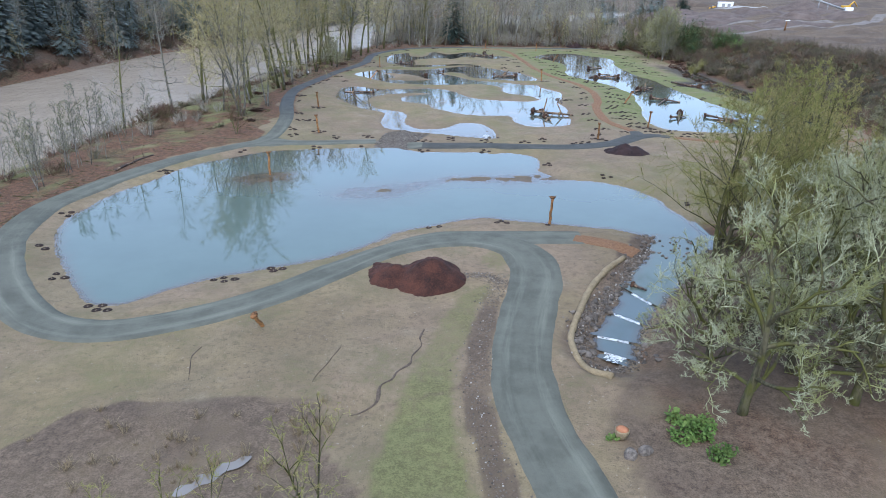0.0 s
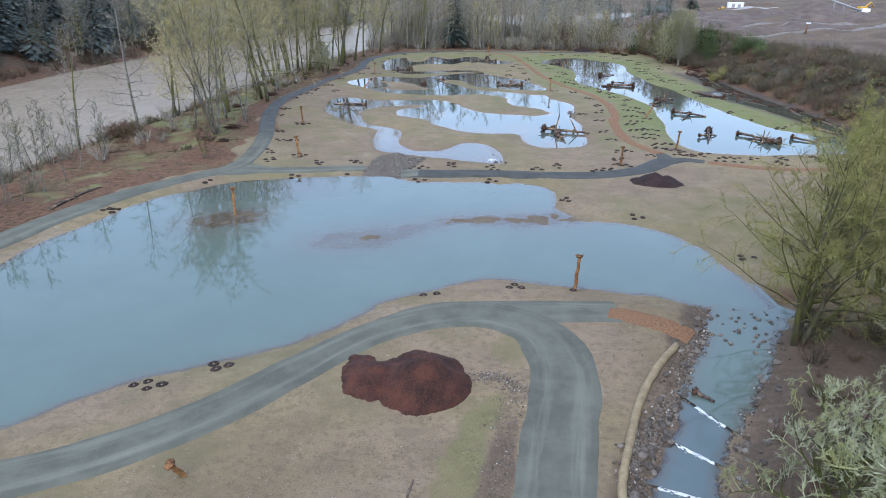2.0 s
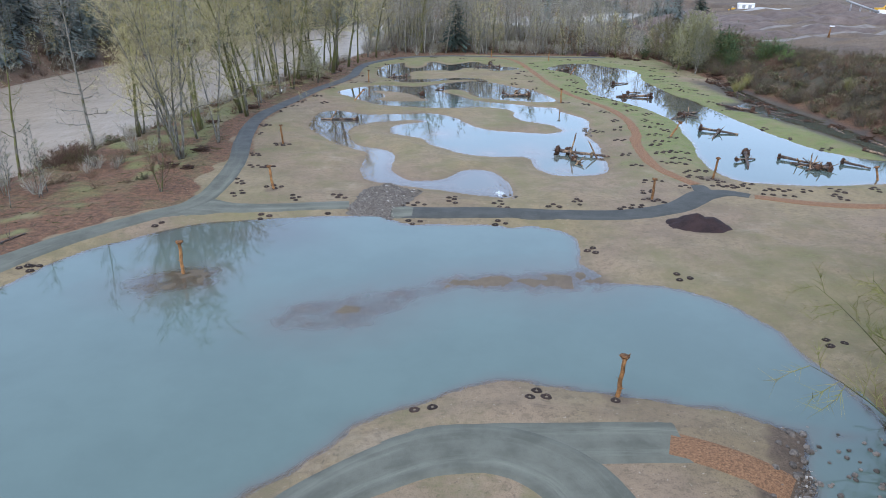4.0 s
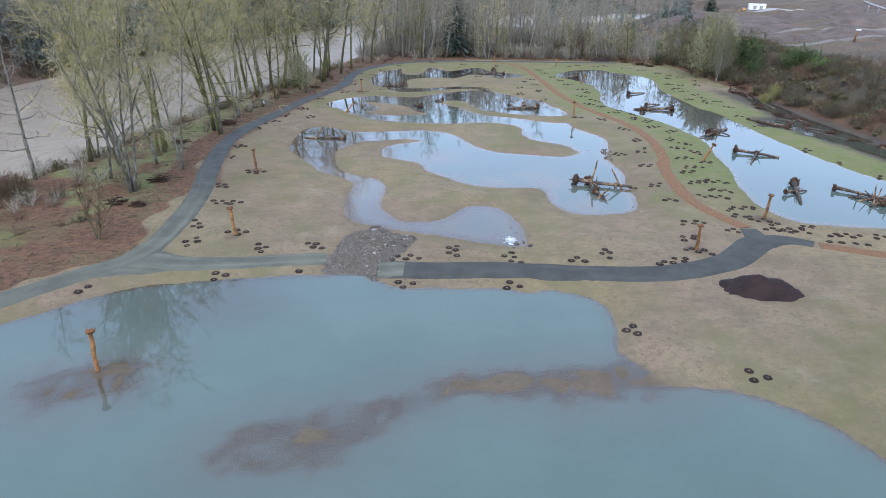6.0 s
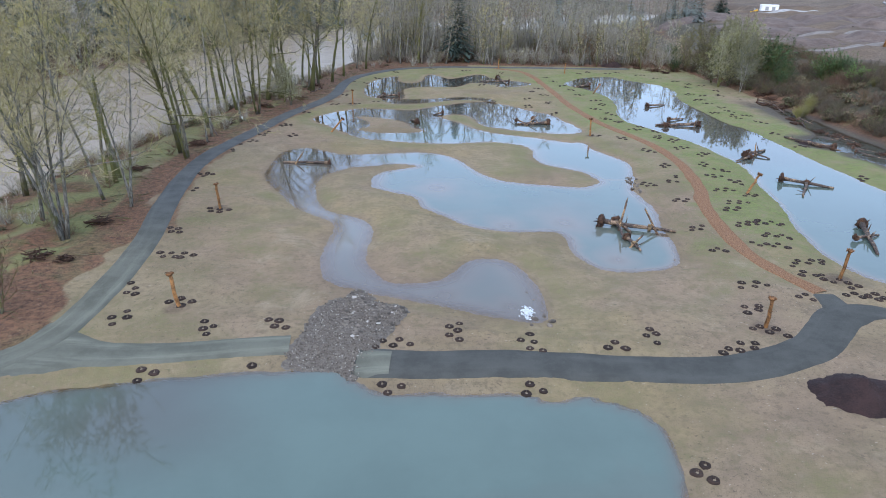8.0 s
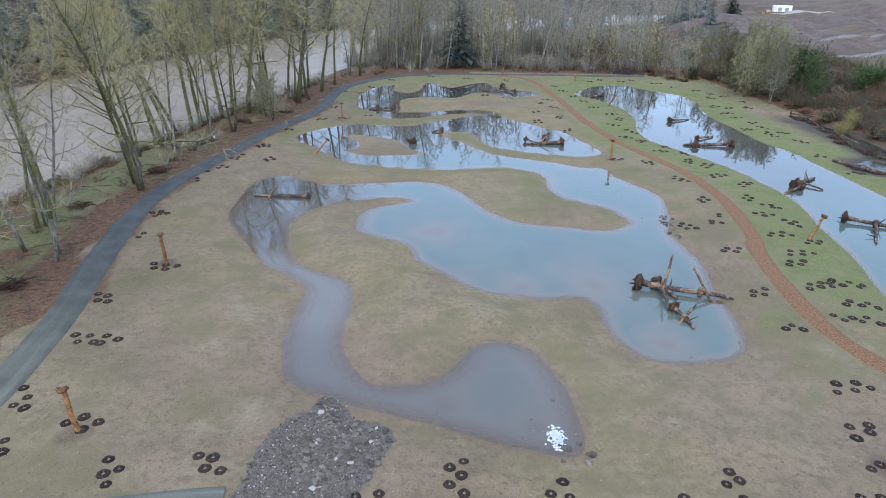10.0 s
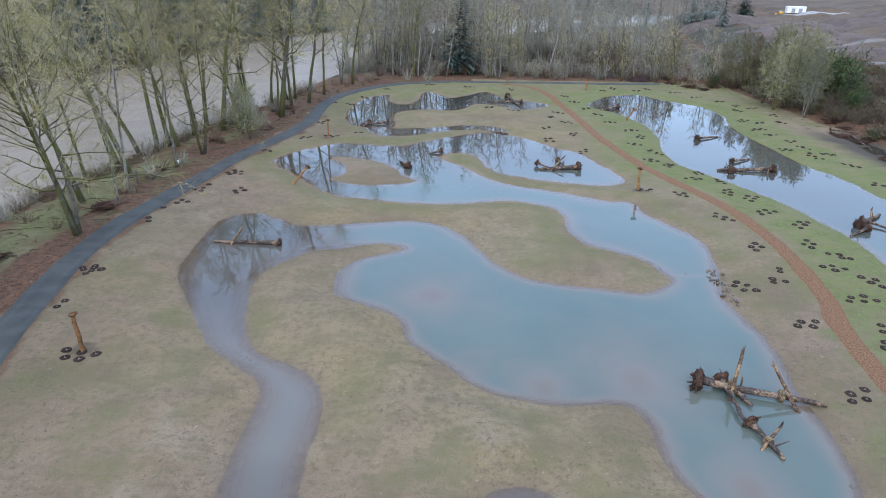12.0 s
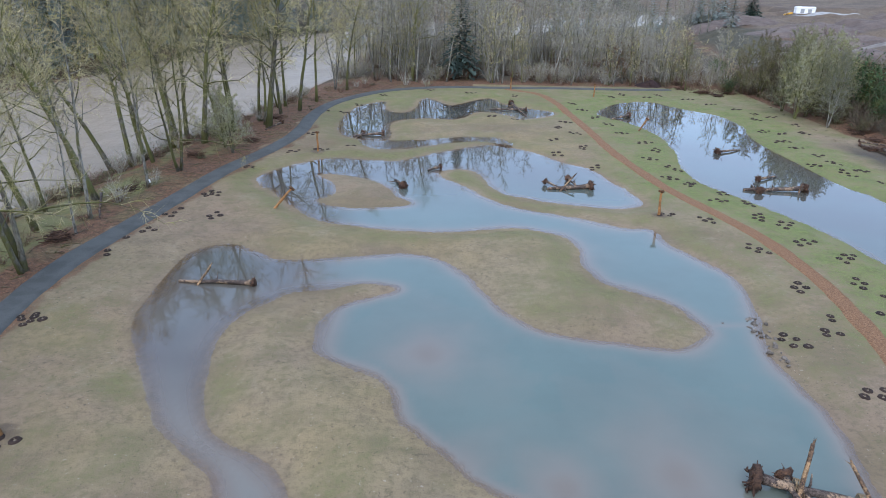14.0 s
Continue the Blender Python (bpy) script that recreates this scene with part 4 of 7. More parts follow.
for k, crack in enumerate(([(-7.5, 39.9), (-7.9, 38.6), (-8.1, 37.8), (-8.6, 36.4), (-8.8, 35.4)], [(-17.1, 39.9), (-17.4, 38.8), (-17.2, 37.8), (-16.7, 35.9)])):
    ribbon("rill_%d" % (k + 1), crack, [(0, 0.02), (0.2, 0.08), (0.4, 0.03), (0.6, 0.09), (0.8, 0.03), (1, 0.02)], M["rill"], "thin dark erosion crack in bare soil", lift=0.03, cross=4, rag=0.9, category="rill", step=0.25)
ribbon("path_3", CHIP_SPUR, 2.6, M["chips"], "orange wood-chip spur at the road's end", lift=0.05, category="trail")


# ---- building blocks ----
class Tubes:
    """Collects tapered tubes, cones and flat leaves into one mesh."""

    def __init__(self):
        self.v, self.f = [], []

    def tube(self, pts, radii, sides=5, cap=True):
        pts = [Vector(p) for p in pts]
        start = len(self.v)
        for k, p in enumerate(pts):
            t = (pts[min(k + 1, len(pts) - 1)] - pts[max(k - 1, 0)]).normalized()
            side = t.cross(Vector((0.31, 0.17, 0.93)) if abs(t.z) < 0.85 else Vector((1, 0.1, 0))).normalized()
            up = t.cross(side)
            for j in range(sides):
                a = 2 * math.pi * j / sides
                self.v.append(p + (side * math.cos(a) + up * math.sin(a)) * radii[k])
        for k in range(len(pts) - 1):
            for j in range(sides):
                a, b = start + k * sides + j, start + k * sides + (j + 1) % sides
                self.f.append((a, b, b + sides, a + sides))
        if cap:
            e = start + (len(pts) - 1) * sides
            self.f.append(tuple(range(e, e + sides)))
            self.f.append(tuple(range(start + sides - 1, start - 1, -1)))

    def spike(self, a, b, r):
        """A thin three-sided cone."""
        a, b = Vector(a), Vector(b)
        t = (b - a).normalized()
        side = t.cross(Vector((0.31, 0.17, 0.93)) if abs(t.z) < 0.85 else Vector((1, 0.1, 0))).normalized()
        up = t.cross(side)
        s = len(self.v)
        self.v += [a + side * r, a - side * r * 0.5 + up * r * 0.87, a - side * r * 0.5 - up * r * 0.87, b]
        self.f += [(s, s + 1, s + 3), (s + 1, s + 2, s + 3), (s + 2, s, s + 3)]

    def sliver(self, rng, a, b, r):
        """The last fine twigs, each one narrow blade."""
        a, b = Vector(a), Vector(b)
        side = (b - a).cross(Vector((rng.uniform(-1, 1), rng.uniform(-1, 1), rng.uniform(-1, 1)))).normalized() * r
        s = len(self.v)
        self.v += [a + side, a - side, b]
        self.f.append((s, s + 1, s + 2))

    def spray(self, p, d, n, length, width):
        """A drooping three-cornered needle spray."""
        p, d = Vector(p), Vector(d).normalized()
        w = d.cross(Vector(n)).normalized() * width
        s = len(self.v)
        self.v += [p + w, p + d * length, p - w]
        self.f.append((s, s + 1, s + 2))

    def leaf(self, p, d, n, length, width):
        p, d = Vector(p), Vector(d).normalized()
        w = d.cross(Vector(n)).normalized() * width
        s = len(self.v)
        self.v += [p, p + d * length * 0.5 + w, p + d * length, p + d * length * 0.5 - w]
        self.f.append((s, s + 1, s + 2, s + 3))

    def mesh(self, name, material, shade=True):
        return mesh_object(name, self.v, self.f, material, shade)


def part(name, tubes, material, parent, label=""):
    ob = tubes.mesh(name, material)
    ob.parent = parent
    if label:
        ob["label"] = label
    return ob


def spin(d, axis, a):
    return Matrix.Rotation(a, 3, axis) @ d


def bend(rng, p, d, length, n, lift=0.0, wild=0.25):
    """Points of a crooked limb."""
    pts, d = [Vector(p)], Vector(d).normalized()
    for _ in range(n):
        d = (d + Vector((rng.uniform(-wild, wild), rng.uniform(-wild, wild), rng.uniform(-wild, wild) + lift))).normalized()
        pts.append(pts[-1] + d * length / n)
    return pts


def aside(rng, d, lo, hi):
    """A way that leaves d at an angle between lo and hi degrees."""
    d = Vector(d).normalized()
    o = d.orthogonal().normalized()
    o = Matrix.Rotation(rng.uniform(0, 6.283), 3, d) @ o
    a = radians(rng.uniform(lo, hi))
    return d * math.cos(a) + o * math.sin(a)


def bare_tree(rng, height, girth, clear, spreadth, limbs, subs, twigs, materials, names=("trunk", "crown"), forks=1, twig_r=0.015, lean=0.05, rise=(12, 48), far=False):
    """A leafless tree: crooked trunk with long arching limbs, and a crown of branches and fine twigs."""
    root = new("tree")
    wood, fine = Tubes(), Tubes()
    for f in range(forks):
        d0 = Vector((rng.uniform(-lean, lean), rng.uniform(-lean, lean), 1)) if forks == 1 else Vector((math.cos(f * 6.28 / forks + 0.5) * 0.16, math.sin(f * 6.28 / forks + 0.5) * 0.16, 1))
        hf = height * (1 if f == 0 else rng.uniform(0.75, 0.97))
        start = Vector((0, 0, -0.4)) if forks == 1 else Vector((d0.x * girth * 3, d0.y * girth * 3, -0.4))
        trunk = bend(rng, start, d0, hf + 0.4, 9, 0.05, 0.09)
        radii = [girth * ((1 - k / 9) ** 0.85 * 0.93 + 0.03) * (1.3 if k == 0 else 1) / forks ** 0.3 for k in range(10)]
        wood.tube(trunk, radii, 7)
        for k in range(limbs // forks):
            u = clear + (0.97 - clear) * ((k + rng.random()) / (limbs // forks)) ** 0.9
            i = min(int(u * 9), 8)
            p = trunk[i].lerp(trunk[i + 1], u * 9 - i)
            az = k * 2.4 + rng.uniform(-0.6, 0.6)
            el = radians(rng.uniform(*rise) + 24 * u * u)
            d = Vector((math.cos(az) * math.cos(el), math.sin(az) * math.cos(el), math.sin(el)))
            length = height * spreadth * (1.12 - u) ** 0.5 * rng.uniform(0.5, 1.3) + 0.4
            r = max(girth * 0.38 * (1.08 - u), 0.035) * rng.uniform(0.65, 1.15)
            limb = bend(rng, p, d, length, 5, 0.05, 0.30)
            if far:
                wood.tube([limb[0], limb[2], limb[5]], [r, r * 0.62, r * 0.14], 3, False)
            else:
                wood.tube(limb, [r, r * 0.8, r * 0.62, r * 0.46, r * 0.3, r * 0.14], 4, False)
            for j in range(subs):
                w = 0.14 + 0.86 * (j + rng.random()) / subs
                m = min(int(w * 5), 4)
                q = limb[m].lerp(limb[m + 1], w * 5 - m)
                ds = aside(rng, limb[m + 1] - limb[m], 30, 80)
                ds.z += rng.uniform(-0.15, 0.25)
                ls = (length * 0.75 + height * 0.03) * rng.uniform(0.18, 0.48) * (1.15 - w * 0.6)
                sub = bend(rng, q, ds, ls, 2, 0.04, 0.38)
                rs = max(r * 0.33, twig_r * 1.2)
                if far:
                    fine.spike(sub[0], sub[2], rs)
                else:
                    (wood if rs > 0.06 else fine).tube(sub, [rs, rs * 0.7, rs * 0.25], 3, False)
                for t in range(twigs):
                    v = rng.uniform(0.1, 1.0)
                    s = sub[0].lerp(sub[1], v * 2) if v < 0.5 else sub[1].lerp(sub[2], v * 2 - 1)
                    dt = aside(rng, sub[2] - sub[1], 22, 80)
                    dt.z += rng.uniform(-0.1, 0.2)
                    fine.sliver(rng, s, s + dt.normalized() * (ls * rng.uniform(0.25, 0.7) + 0.12), twig_r)
    part(names[0], wood, materials[0], root)
    part(names[1], fine, materials[1], root)
    return root


def lichen_tree(rng, height, reach):
    """A broad old tree: mossy limbs, and forked twigs that lichen has turned pale."""
    root = new("tree")
    wood, fine = Tubes(), Tubes()
    trunk = bend(rng, (0, 0, -0.4), (0.05, 0.02, 1), height * 0.55, 5, 0.05, 0.14)
    wood.tube(trunk, [0.34, 0.26, 0.23, 0.20, 0.17, 0.13], 8)

    def fork(p, d, length, r, level):
        n = 4 if level < 2 else 2
        limb = bend(rng, p, d, length, n, 0.05 if level < 2 else 0.09, 0.34)
        side = 5 if level == 0 else 4 if level < 3 else 3
        (wood if level < 2 or (level == 2 and rng.random() < 0.35) else fine).tube(limb, [r * (1 - 0.62 * k / n) for k in range(n + 1)], side, False)
        if level == 4:
            for _ in range(7):
                u = rng.uniform(0.2, 1)
                s = limb[0].lerp(limb[-1], u)
                fine.spike(s, s + aside(rng, limb[-1] - limb[0], 20, 65) * length * rng.uniform(0.4, 0.8), r * 0.62)
            return
        for k in range((4, 4, 3, 4)[level]):
            u = 0.30 + 0.70 * (k + rng.random()) / (4, 4, 3, 4)[level]
            m = min(int(u * n), n - 1)
            q = limb[m].lerp(limb[m + 1], u * n - m)
            dn = aside(rng, limb[m + 1] - limb[m], 28, 68)
            dn.z += 0.18
            fork(q, dn, length * rng.uniform(0.42, 0.62), max(r * 0.5, 0.019), level + 1)

    for k in range(9):
        u = 0.24 + 0.76 * k / 8
        m = min(int(u * 5), 4)
        p = trunk[m].lerp(trunk[m + 1], u * 5 - m)
        az, el = k * 2.4 + rng.uniform(-0.3, 0.3), radians(rng.uniform(-4, 22) + 50 * (k / 8))
        fork(p, (math.cos(az) * math.cos(el), math.sin(az) * math.cos(el), math.sin(el)), reach * rng.uniform(0.8, 1.1), 0.15, 0)
    part("trunk", wood, M["moss"], root)
    part("crown", fine, M["lichen"], root)
    return root


def conifer(rng, height, width, material, layers=30):
    """A fir: whorls of drooping boughs, each of many needle sprays."""
    root = new("tree")
    wood, fine = Tubes(), Tubes()
    wood.tube([(0, 0, -0.4), (0.05, 0, height * 0.5), (0, 0.05, height)], [height * 0.016, height * 0.010, 0.03], 6)
    for k in range(layers):
        u = k / (layers - 1)
        z = height * (0.10 + 0.89 * u)
        r = width * (1 - u) ** 0.8 * rng.uniform(0.75, 1.1) + 0.25
        for j in range(6):
            az = j * 1.047 + k * 0.7 + rng.uniform(-0.3, 0.3)
            o = Vector((math.cos(az), math.sin(az), 0.25 - 0.55 * (1 - u)))
            r2 = r * rng.uniform(0.7, 1.1)
            for s in range(4):
                w = 0.2 + 0.8 * s / 3
                p = Vector((0, 0, z)) + o * r2 * w + Vector((0, 0, -0.10 * r2 * w * w))
                for sgn in (-0.8, 0.8):
                    d = spin(o, Vector((0, 0, 1)), sgn * rng.uniform(0.5, 0.95)) + Vector((0, 0, rng.uniform(-0.3, 0.1)))
                    fine.spray(p, d, (0.2 * sgn, 0.1, 1), r2 * rng.uniform(0.35, 0.5) + 0.3, 0.14 + 0.08 * r2)
    part("trunk", wood, M["alder"], root)
    part("crown", fine, material, root)
    return root


def shrub(rng, height, width, stems, twigs, material, leaves=None, count=0, low=0.25):
    """A bush of many stems from one stool, with side twigs, and leaves where it keeps them."""
    root = new("shrub")
    wood, green = Tubes(), Tubes()
    for k in range(stems):
        az, out = rng.uniform(0, 6.283), rng.uniform(0.1, 1.0)
        d = Vector((math.cos(az) * out * width / height, math.sin(az) * out * width / height, 1))
        p = Vector((math.cos(az), math.sin(az), 0)) * rng.uniform(0, width * 0.25)
        stem = bend(rng, p - Vector((0, 0, 0.15)), d, height * rng.uniform(0.6, 1.1), 3, 0.0, 0.22)
        r = 0.012 + 0.006 * height
        wood.tube(stem, [r, r * 0.8, r * 0.55, r * 0.2], 3, False)
        for _ in range(twigs):
            u = rng.uniform(low, 1) * 3
            m = min(int(u), 2)
            q = stem[m].lerp(stem[m + 1], u - m)
            e = q + aside(rng, stem[m + 1] - stem[m], 20, 70) * height * rng.uniform(0.15, 0.38)
            wood.sliver(rng, q, e, r * 0.85)
            for _ in range(count):
                s = q.lerp(e, rng.uniform(0.2, 1.1))
                green.leaf(s, (rng.uniform(-1, 1), rng.uniform(-1, 1), rng.uniform(-0.5, 0.7)), (rng.uniform(-0.6, 0.6), rng.uniform(-0.6, 0.6), 1), rng.uniform(0.16, 0.34), rng.uniform(0.06, 0.12))
    part("stem", wood, material, root)
    if count:
        part("foliage", green, leaves, root)
    return root


# ---- trees and bushes ----
rng = random.Random(4)
KINDS = {}


def plant(kind, x, y, size=1.0, turn=None, tilt=(0, 0), sink=0.05):
    """Set one of the grown kinds into the ground; the first of a kind is the grown one, the rest are copies."""
    maker, label, category, group = SORTS[kind][:4]
    m = pose(x, y, high(x, y) - sink, tilt[0], tilt[1], 0) @ pose(0, 0, 0, 0, 0, rng.uniform(0, 360) if turn is None else turn) @ Matrix.Scale(size, 4)
    if kind not in KINDS:
        ob = KINDS[kind] = maker()
        ob.matrix_basis = m
    else:
        ob = copy_thing(KINDS[kind], m)
        ob.scale = (size, size, size)
    return tagged(ob, label, category, group)


class Thicket:
    """Gathers many grown plants, too far off to tell apart, into one mesh."""

    def __init__(self):
        self.co, self.idx, self.tot, self.mat, self.slots, self.base = [], [], [], [], [], 0

    def take(self, kind, x, y, size=1.0, tilt=(0, 0)):
        if kind not in GROWN:
            ob = SORTS[kind][0]()
            GROWN[kind] = []
            for c in ob.children:
                me = c.data
                co, idx, tot = np.empty(len(me.vertices) * 3, np.float32), np.empty(len(me.loops), np.int32), np.empty(len(me.polygons), np.int32)
                me.vertices.foreach_get("co", co)
                me.loops.foreach_get("vertex_index", idx)
                me.polygons.foreach_get("loop_total", tot)
                GROWN[kind].append((co.reshape(-1, 3), idx, tot, me.materials[0]))
            for c in list(ob.children):
                bpy.data.objects.remove(c)
            bpy.data.objects.remove(ob)
        m = np.array(pose(x, y, high(x, y) - 0.05, tilt[0], tilt[1], rng.uniform(0, 360)) @ Matrix.Scale(size, 4))
        for co, idx, tot, mat in GROWN[kind]:
            if mat not in self.slots:
                self.slots.append(mat)
            self.co.append(co @ m[:3, :3].T + m[:3, 3])
            self.idx.append(idx + self.base)
            self.tot.append(tot)
            self.mat.append(np.full(len(tot), self.slots.index(mat), np.int32))
            self.base += len(co)

    def done(self, name, label, category):
        co, idx, tot, mat = (np.concatenate(v) for v in (self.co, self.idx, self.tot, self.mat))
        me = bpy.data.meshes.new(name)
        me.vertices.add(len(co))
        me.vertices.foreach_set("co", co.astype(np.float32).ravel())
        me.loops.add(len(idx))
        me.loops.foreach_set("vertex_index", idx)
        me.polygons.add(len(tot))
        me.polygons.foreach_set("loop_start", np.concatenate([[0], np.cumsum(tot)[:-1]]).astype(np.int32))
        me.polygons.foreach_set("loop_total", tot)
        me.polygons.foreach_set("material_index", mat)
        for m in self.slots:
            me.materials.append(m)
        me.update(calc_edges=True)
        return tagged(new(name, me), label, category, kind="stuff")


GROWN = {}
G = random.Random(11)
TALL = ("tall leafless alder with mossy grey trunk and yellowish twigs", "tree", "riverbank alders")
SORTS = {
    "alder_a": (lambda: bare_tree(G, 24, 0.27, 0.27, 0.36, 34, 9, 13, (M["alder"], M["twig"]), rise=(20, 56)), *TALL),
    "alder_b": (lambda: bare_tree(G, 26, 0.31, 0.31, 0.34, 34, 9, 13, (M["alder"], M["twig"]), lean=0.08, rise=(25, 58)), *TALL),
    "alder_c": (lambda: bare_tree(G, 22, 0.27, 0.18, 0.40, 40, 10, 15, (M["alder"], M["twig"]), forks=2, rise=(-5, 45)), *TALL),
    "alder_d": (lambda: bare_tree(G, 20, 0.21, 0.20, 0.40, 48, 10, 15, (M["pale"], M["twig"]), forks=3, rise=(25, 55)), "clump of leafless alders with pale stems and yellow twigs", "tree", "riverbank alders"),
    "thin_a": (lambda: bare_tree(G, 22, 0.19, 0.34, 0.22, 22, 8, 8, (M["pale"], M["twig"])), "slender leafless tree with a pale grey trunk", "tree", "woodland trees"),
    "thin_b": (lambda: bare_tree(G, 20, 0.23, 0.30, 0.25, 22, 8, 8, (M["alder"], M["grey_twig"]), lean=0.12), "slender leafless tree with a dark mossy trunk", "tree", "woodland trees"),
    "thin_c": (lambda: bare_tree(G, 15, 0.17, 0.22, 0.28, 22, 8, 8, (M["alder"], M["red_twig"])), "small leafless tree with brown twigs", "tree", "woodland trees"),
    "wood_a": (lambda: bare_tree(G, 20, 0.16, 0.30, 0.22, 20, 5, 7, (M["pale"], M["grey_twig"]), twig_r=0.036, far=True), "slender leafless tree with a pale grey trunk", "tree", "woodland trees"),
    # mossy trunk given pale bark: the haze over the woods is painted in
    "wood_b": (lambda: bare_tree(G, 19, 0.20, 0.26, 0.24, 20, 5, 7, (M["pale"], M["grey_twig"]), twig_r=0.036, far=True, lean=0.12), "slender leafless tree with a dark mossy trunk", "tree", "woodland trees"),
    "wood_c": (lambda: bare_tree(G, 16, 0.16, 0.20, 0.28, 20, 5, 7, (M["alder"], M["twig"]), twig_r=0.036, far=True), "small leafless tree with olive twigs", "tree", "woodland trees"),
    "cotton": (lambda: bare_tree(G, 30, 0.45, 0.26, 0.30, 40, 10, 12, (M["alder"], M["twig"]), rise=(15, 50)), "large leafless cottonwood with thick mossy limbs", "tree", "riverbank cottonwoods"),
    "sapling": (lambda: bare_tree(G, 8.5, 0.06, 0.24, 0.20, 18, 5, 5, (M["pale"], M["pale_twig"]), twig_r=0.016), "thin young leafless alder with a whitish stem", "tree", "young alders"),
    "sapling_moss": (lambda: bare_tree(G, 8.0, 0.10, 0.15, 0.40, 16, 7, 6, (M["moss"], M["willow"]), forks=2, twig_r=0.014, rise=(35, 68)), "young leafless tree with yellow-green mossy twigs", "tree", "young trees"),
    "lichen_a": (lambda: lichen_tree(G, 13.0, 5.2), "broad old oak, mossy limbs and pale lichen-covered twigs", "tree", "lichen oaks"),
    "lichen_b": (lambda: lichen_tree(G, 11.0, 4.4), "broad old oak, mossy limbs and pale lichen-covered twigs", "tree", "lichen oaks"),
    "willow_tree": (lambda: bare_tree(G, 13, 0.28, 0.14, 0.46, 44, 9, 10, (M["moss"], M["willow"]), forks=2, twig_r=0.024), "spreading leafless tree with yellow-green mossy branches", "tree", "mossy trees"),
    "willow_tall": (lambda: bare_tree(G, 15, 0.24, 0.10, 0.36, 45, 9, 11, (M["moss"], M["willow"]), forks=3, twig_r=0.018, rise=(38, 72)), "tall leafless willow with upright yellow-green twigs", "tree", "willows"),
    "mossy_bare": (lambda: bare_tree(G, 12, 0.28, 0.12, 0.50, 44, 12, 18, (M["moss"], M["willow"]), forks=3, twig_r=0.012, rise=(5, 55)), "spreading leafless tree with dark mossy limbs beside the stream", "tree", "mossy trees"),
    "bank_tree": (lambda: bare_tree(G, 11, 0.17, 0.10, 0.42, 42, 11, 12, (M["alder"], M["sage_twig"]), forks=3, twig_r=0.024, rise=(20, 62)), "bushy leafless tree with pale grey-green twigs on the bank", "tree", "bank trees"),
    "fir_a": (lambda: conifer(G, 27, 4.0, M["fir"], 34), "tall fir tree with haze-paled green needles", "tree", "firs"),
    "fir_broad": (lambda: conifer(random.Random(12), 25, 5.4, M["fir_teal"], 42), "broad blue-green fir tree at the woods' edge", "tree", "firs"),
    "fir_b": (lambda: conifer(G, 20, 3.6, M["fir"], 28), "fir tree with drooping haze-paled green boughs", "tree", "firs"),
    "scrub_tree": (lambda: bare_tree(random.Random(5), 6.5, 0.10, 0.10, 0.42, 30, 8, 9, (M["alder"], M["red_twig"]), forks=4, twig_r=0.016, rise=(35, 70)), "small many-stemmed leafless tree with brown twigs", "tree", "woodland trees"),
    "birch": (lambda: bare_tree(random.Random(6), 25, 0.24, 0.16, 0.17, 34, 8, 8, (M["pale"], M["grey_twig"]), rise=(-10, 30)), "slender whitish birch with short side branches", "tree", "woodland trees"),
    "brush_red": (lambda: shrub(G, 2.0, 2.0, 26, 6, M["red_twig"]), "tangled red-brown leafless brush", "shrub", "brush"),
    "brush_dark": (lambda: shrub(G, 2.6, 3.0, 30, 8, M["dark_twig"]), "dark brown leafless thicket of fine stems", "shrub", "brush"),
    "brush_grey": (lambda: shrub(G, 3.2, 2.6, 24, 8, M["grey_twig"]), "grey leafless thicket of fine stems", "shrub", "brush"),
    "bramble": (lambda: shrub(G, 1.5, 2.4, 22, 5, M["red_twig"], M["bramble"], 4), "dull green bramble thicket with brown stems", "shrub", "brambles"),
    "evergreen": (lambda: shrub(G, 5.5, 3.0, 40, 12, M["moss"], M["leaf"], 7, 0.03), "dense dark green leafy evergreen bush", "shrub", "evergreen bushes"),
    "willow_bush": (lambda: shrub(G, 5.0, 2.8, 80, 9, M["olive_twig"]), "yellow-green leafless willow bush", "shrub", "willows"),
}

# single trees that stand out along the river side
WEST_TREES_NEAR = [
    ("cotton", -27.5, 217.1, 0.95, 20, 3), ("alder_a", -44.3, 193.5, 1.05, 200, -17), ("alder_b", -42.1, 194.7, 1.0, 90, -9), ("alder_b", -41.3, 198.0, 0.95, 10, -14),
    ("alder_b", -40.7, 207.6, 1.0, 140, -7), ("alder_b", -38.5, 207.8, 1.0, 50, -4), ("cotton", -34.6, 204.3, 0.8, 75, 5), ("thin_a", -36.0, 170.0, 0.9, 0, -7),
    ("alder_c", -35.2, 156.0, 0.95, 50, 0), ("thin_a", -34.2, 181.4, 0.9, 60, -3), ("thin_a", -35.2, 165.3, 0.6, 20, -8), ("thin_b", -42.0, 172.3, 0.8, 20, -4),
    ("thin_b", -27.8, 228.6, 1.1, 10, -2), ("alder_b", -25.0, 232.5, 0.95, 10, 3), ("thin_b", -23.3, 242.7, 1.1, 40, 0), ("bank_tree", -28.6, 198.8, 0.75, 40, 0),
    ("bank_tree", -30.5, 201.5, 0.7, 140, 0), ("bank_tree", -32.5, 206.0, 0.8, 200, 0), ("alder_d", -36.4, 123.9, 1.1, 0, -2), ("alder_d", -37.1, 125.2, 1.0, 90, -8),
    ("alder_b", -40.4, 145.2, 1.0, 130, -10),
]
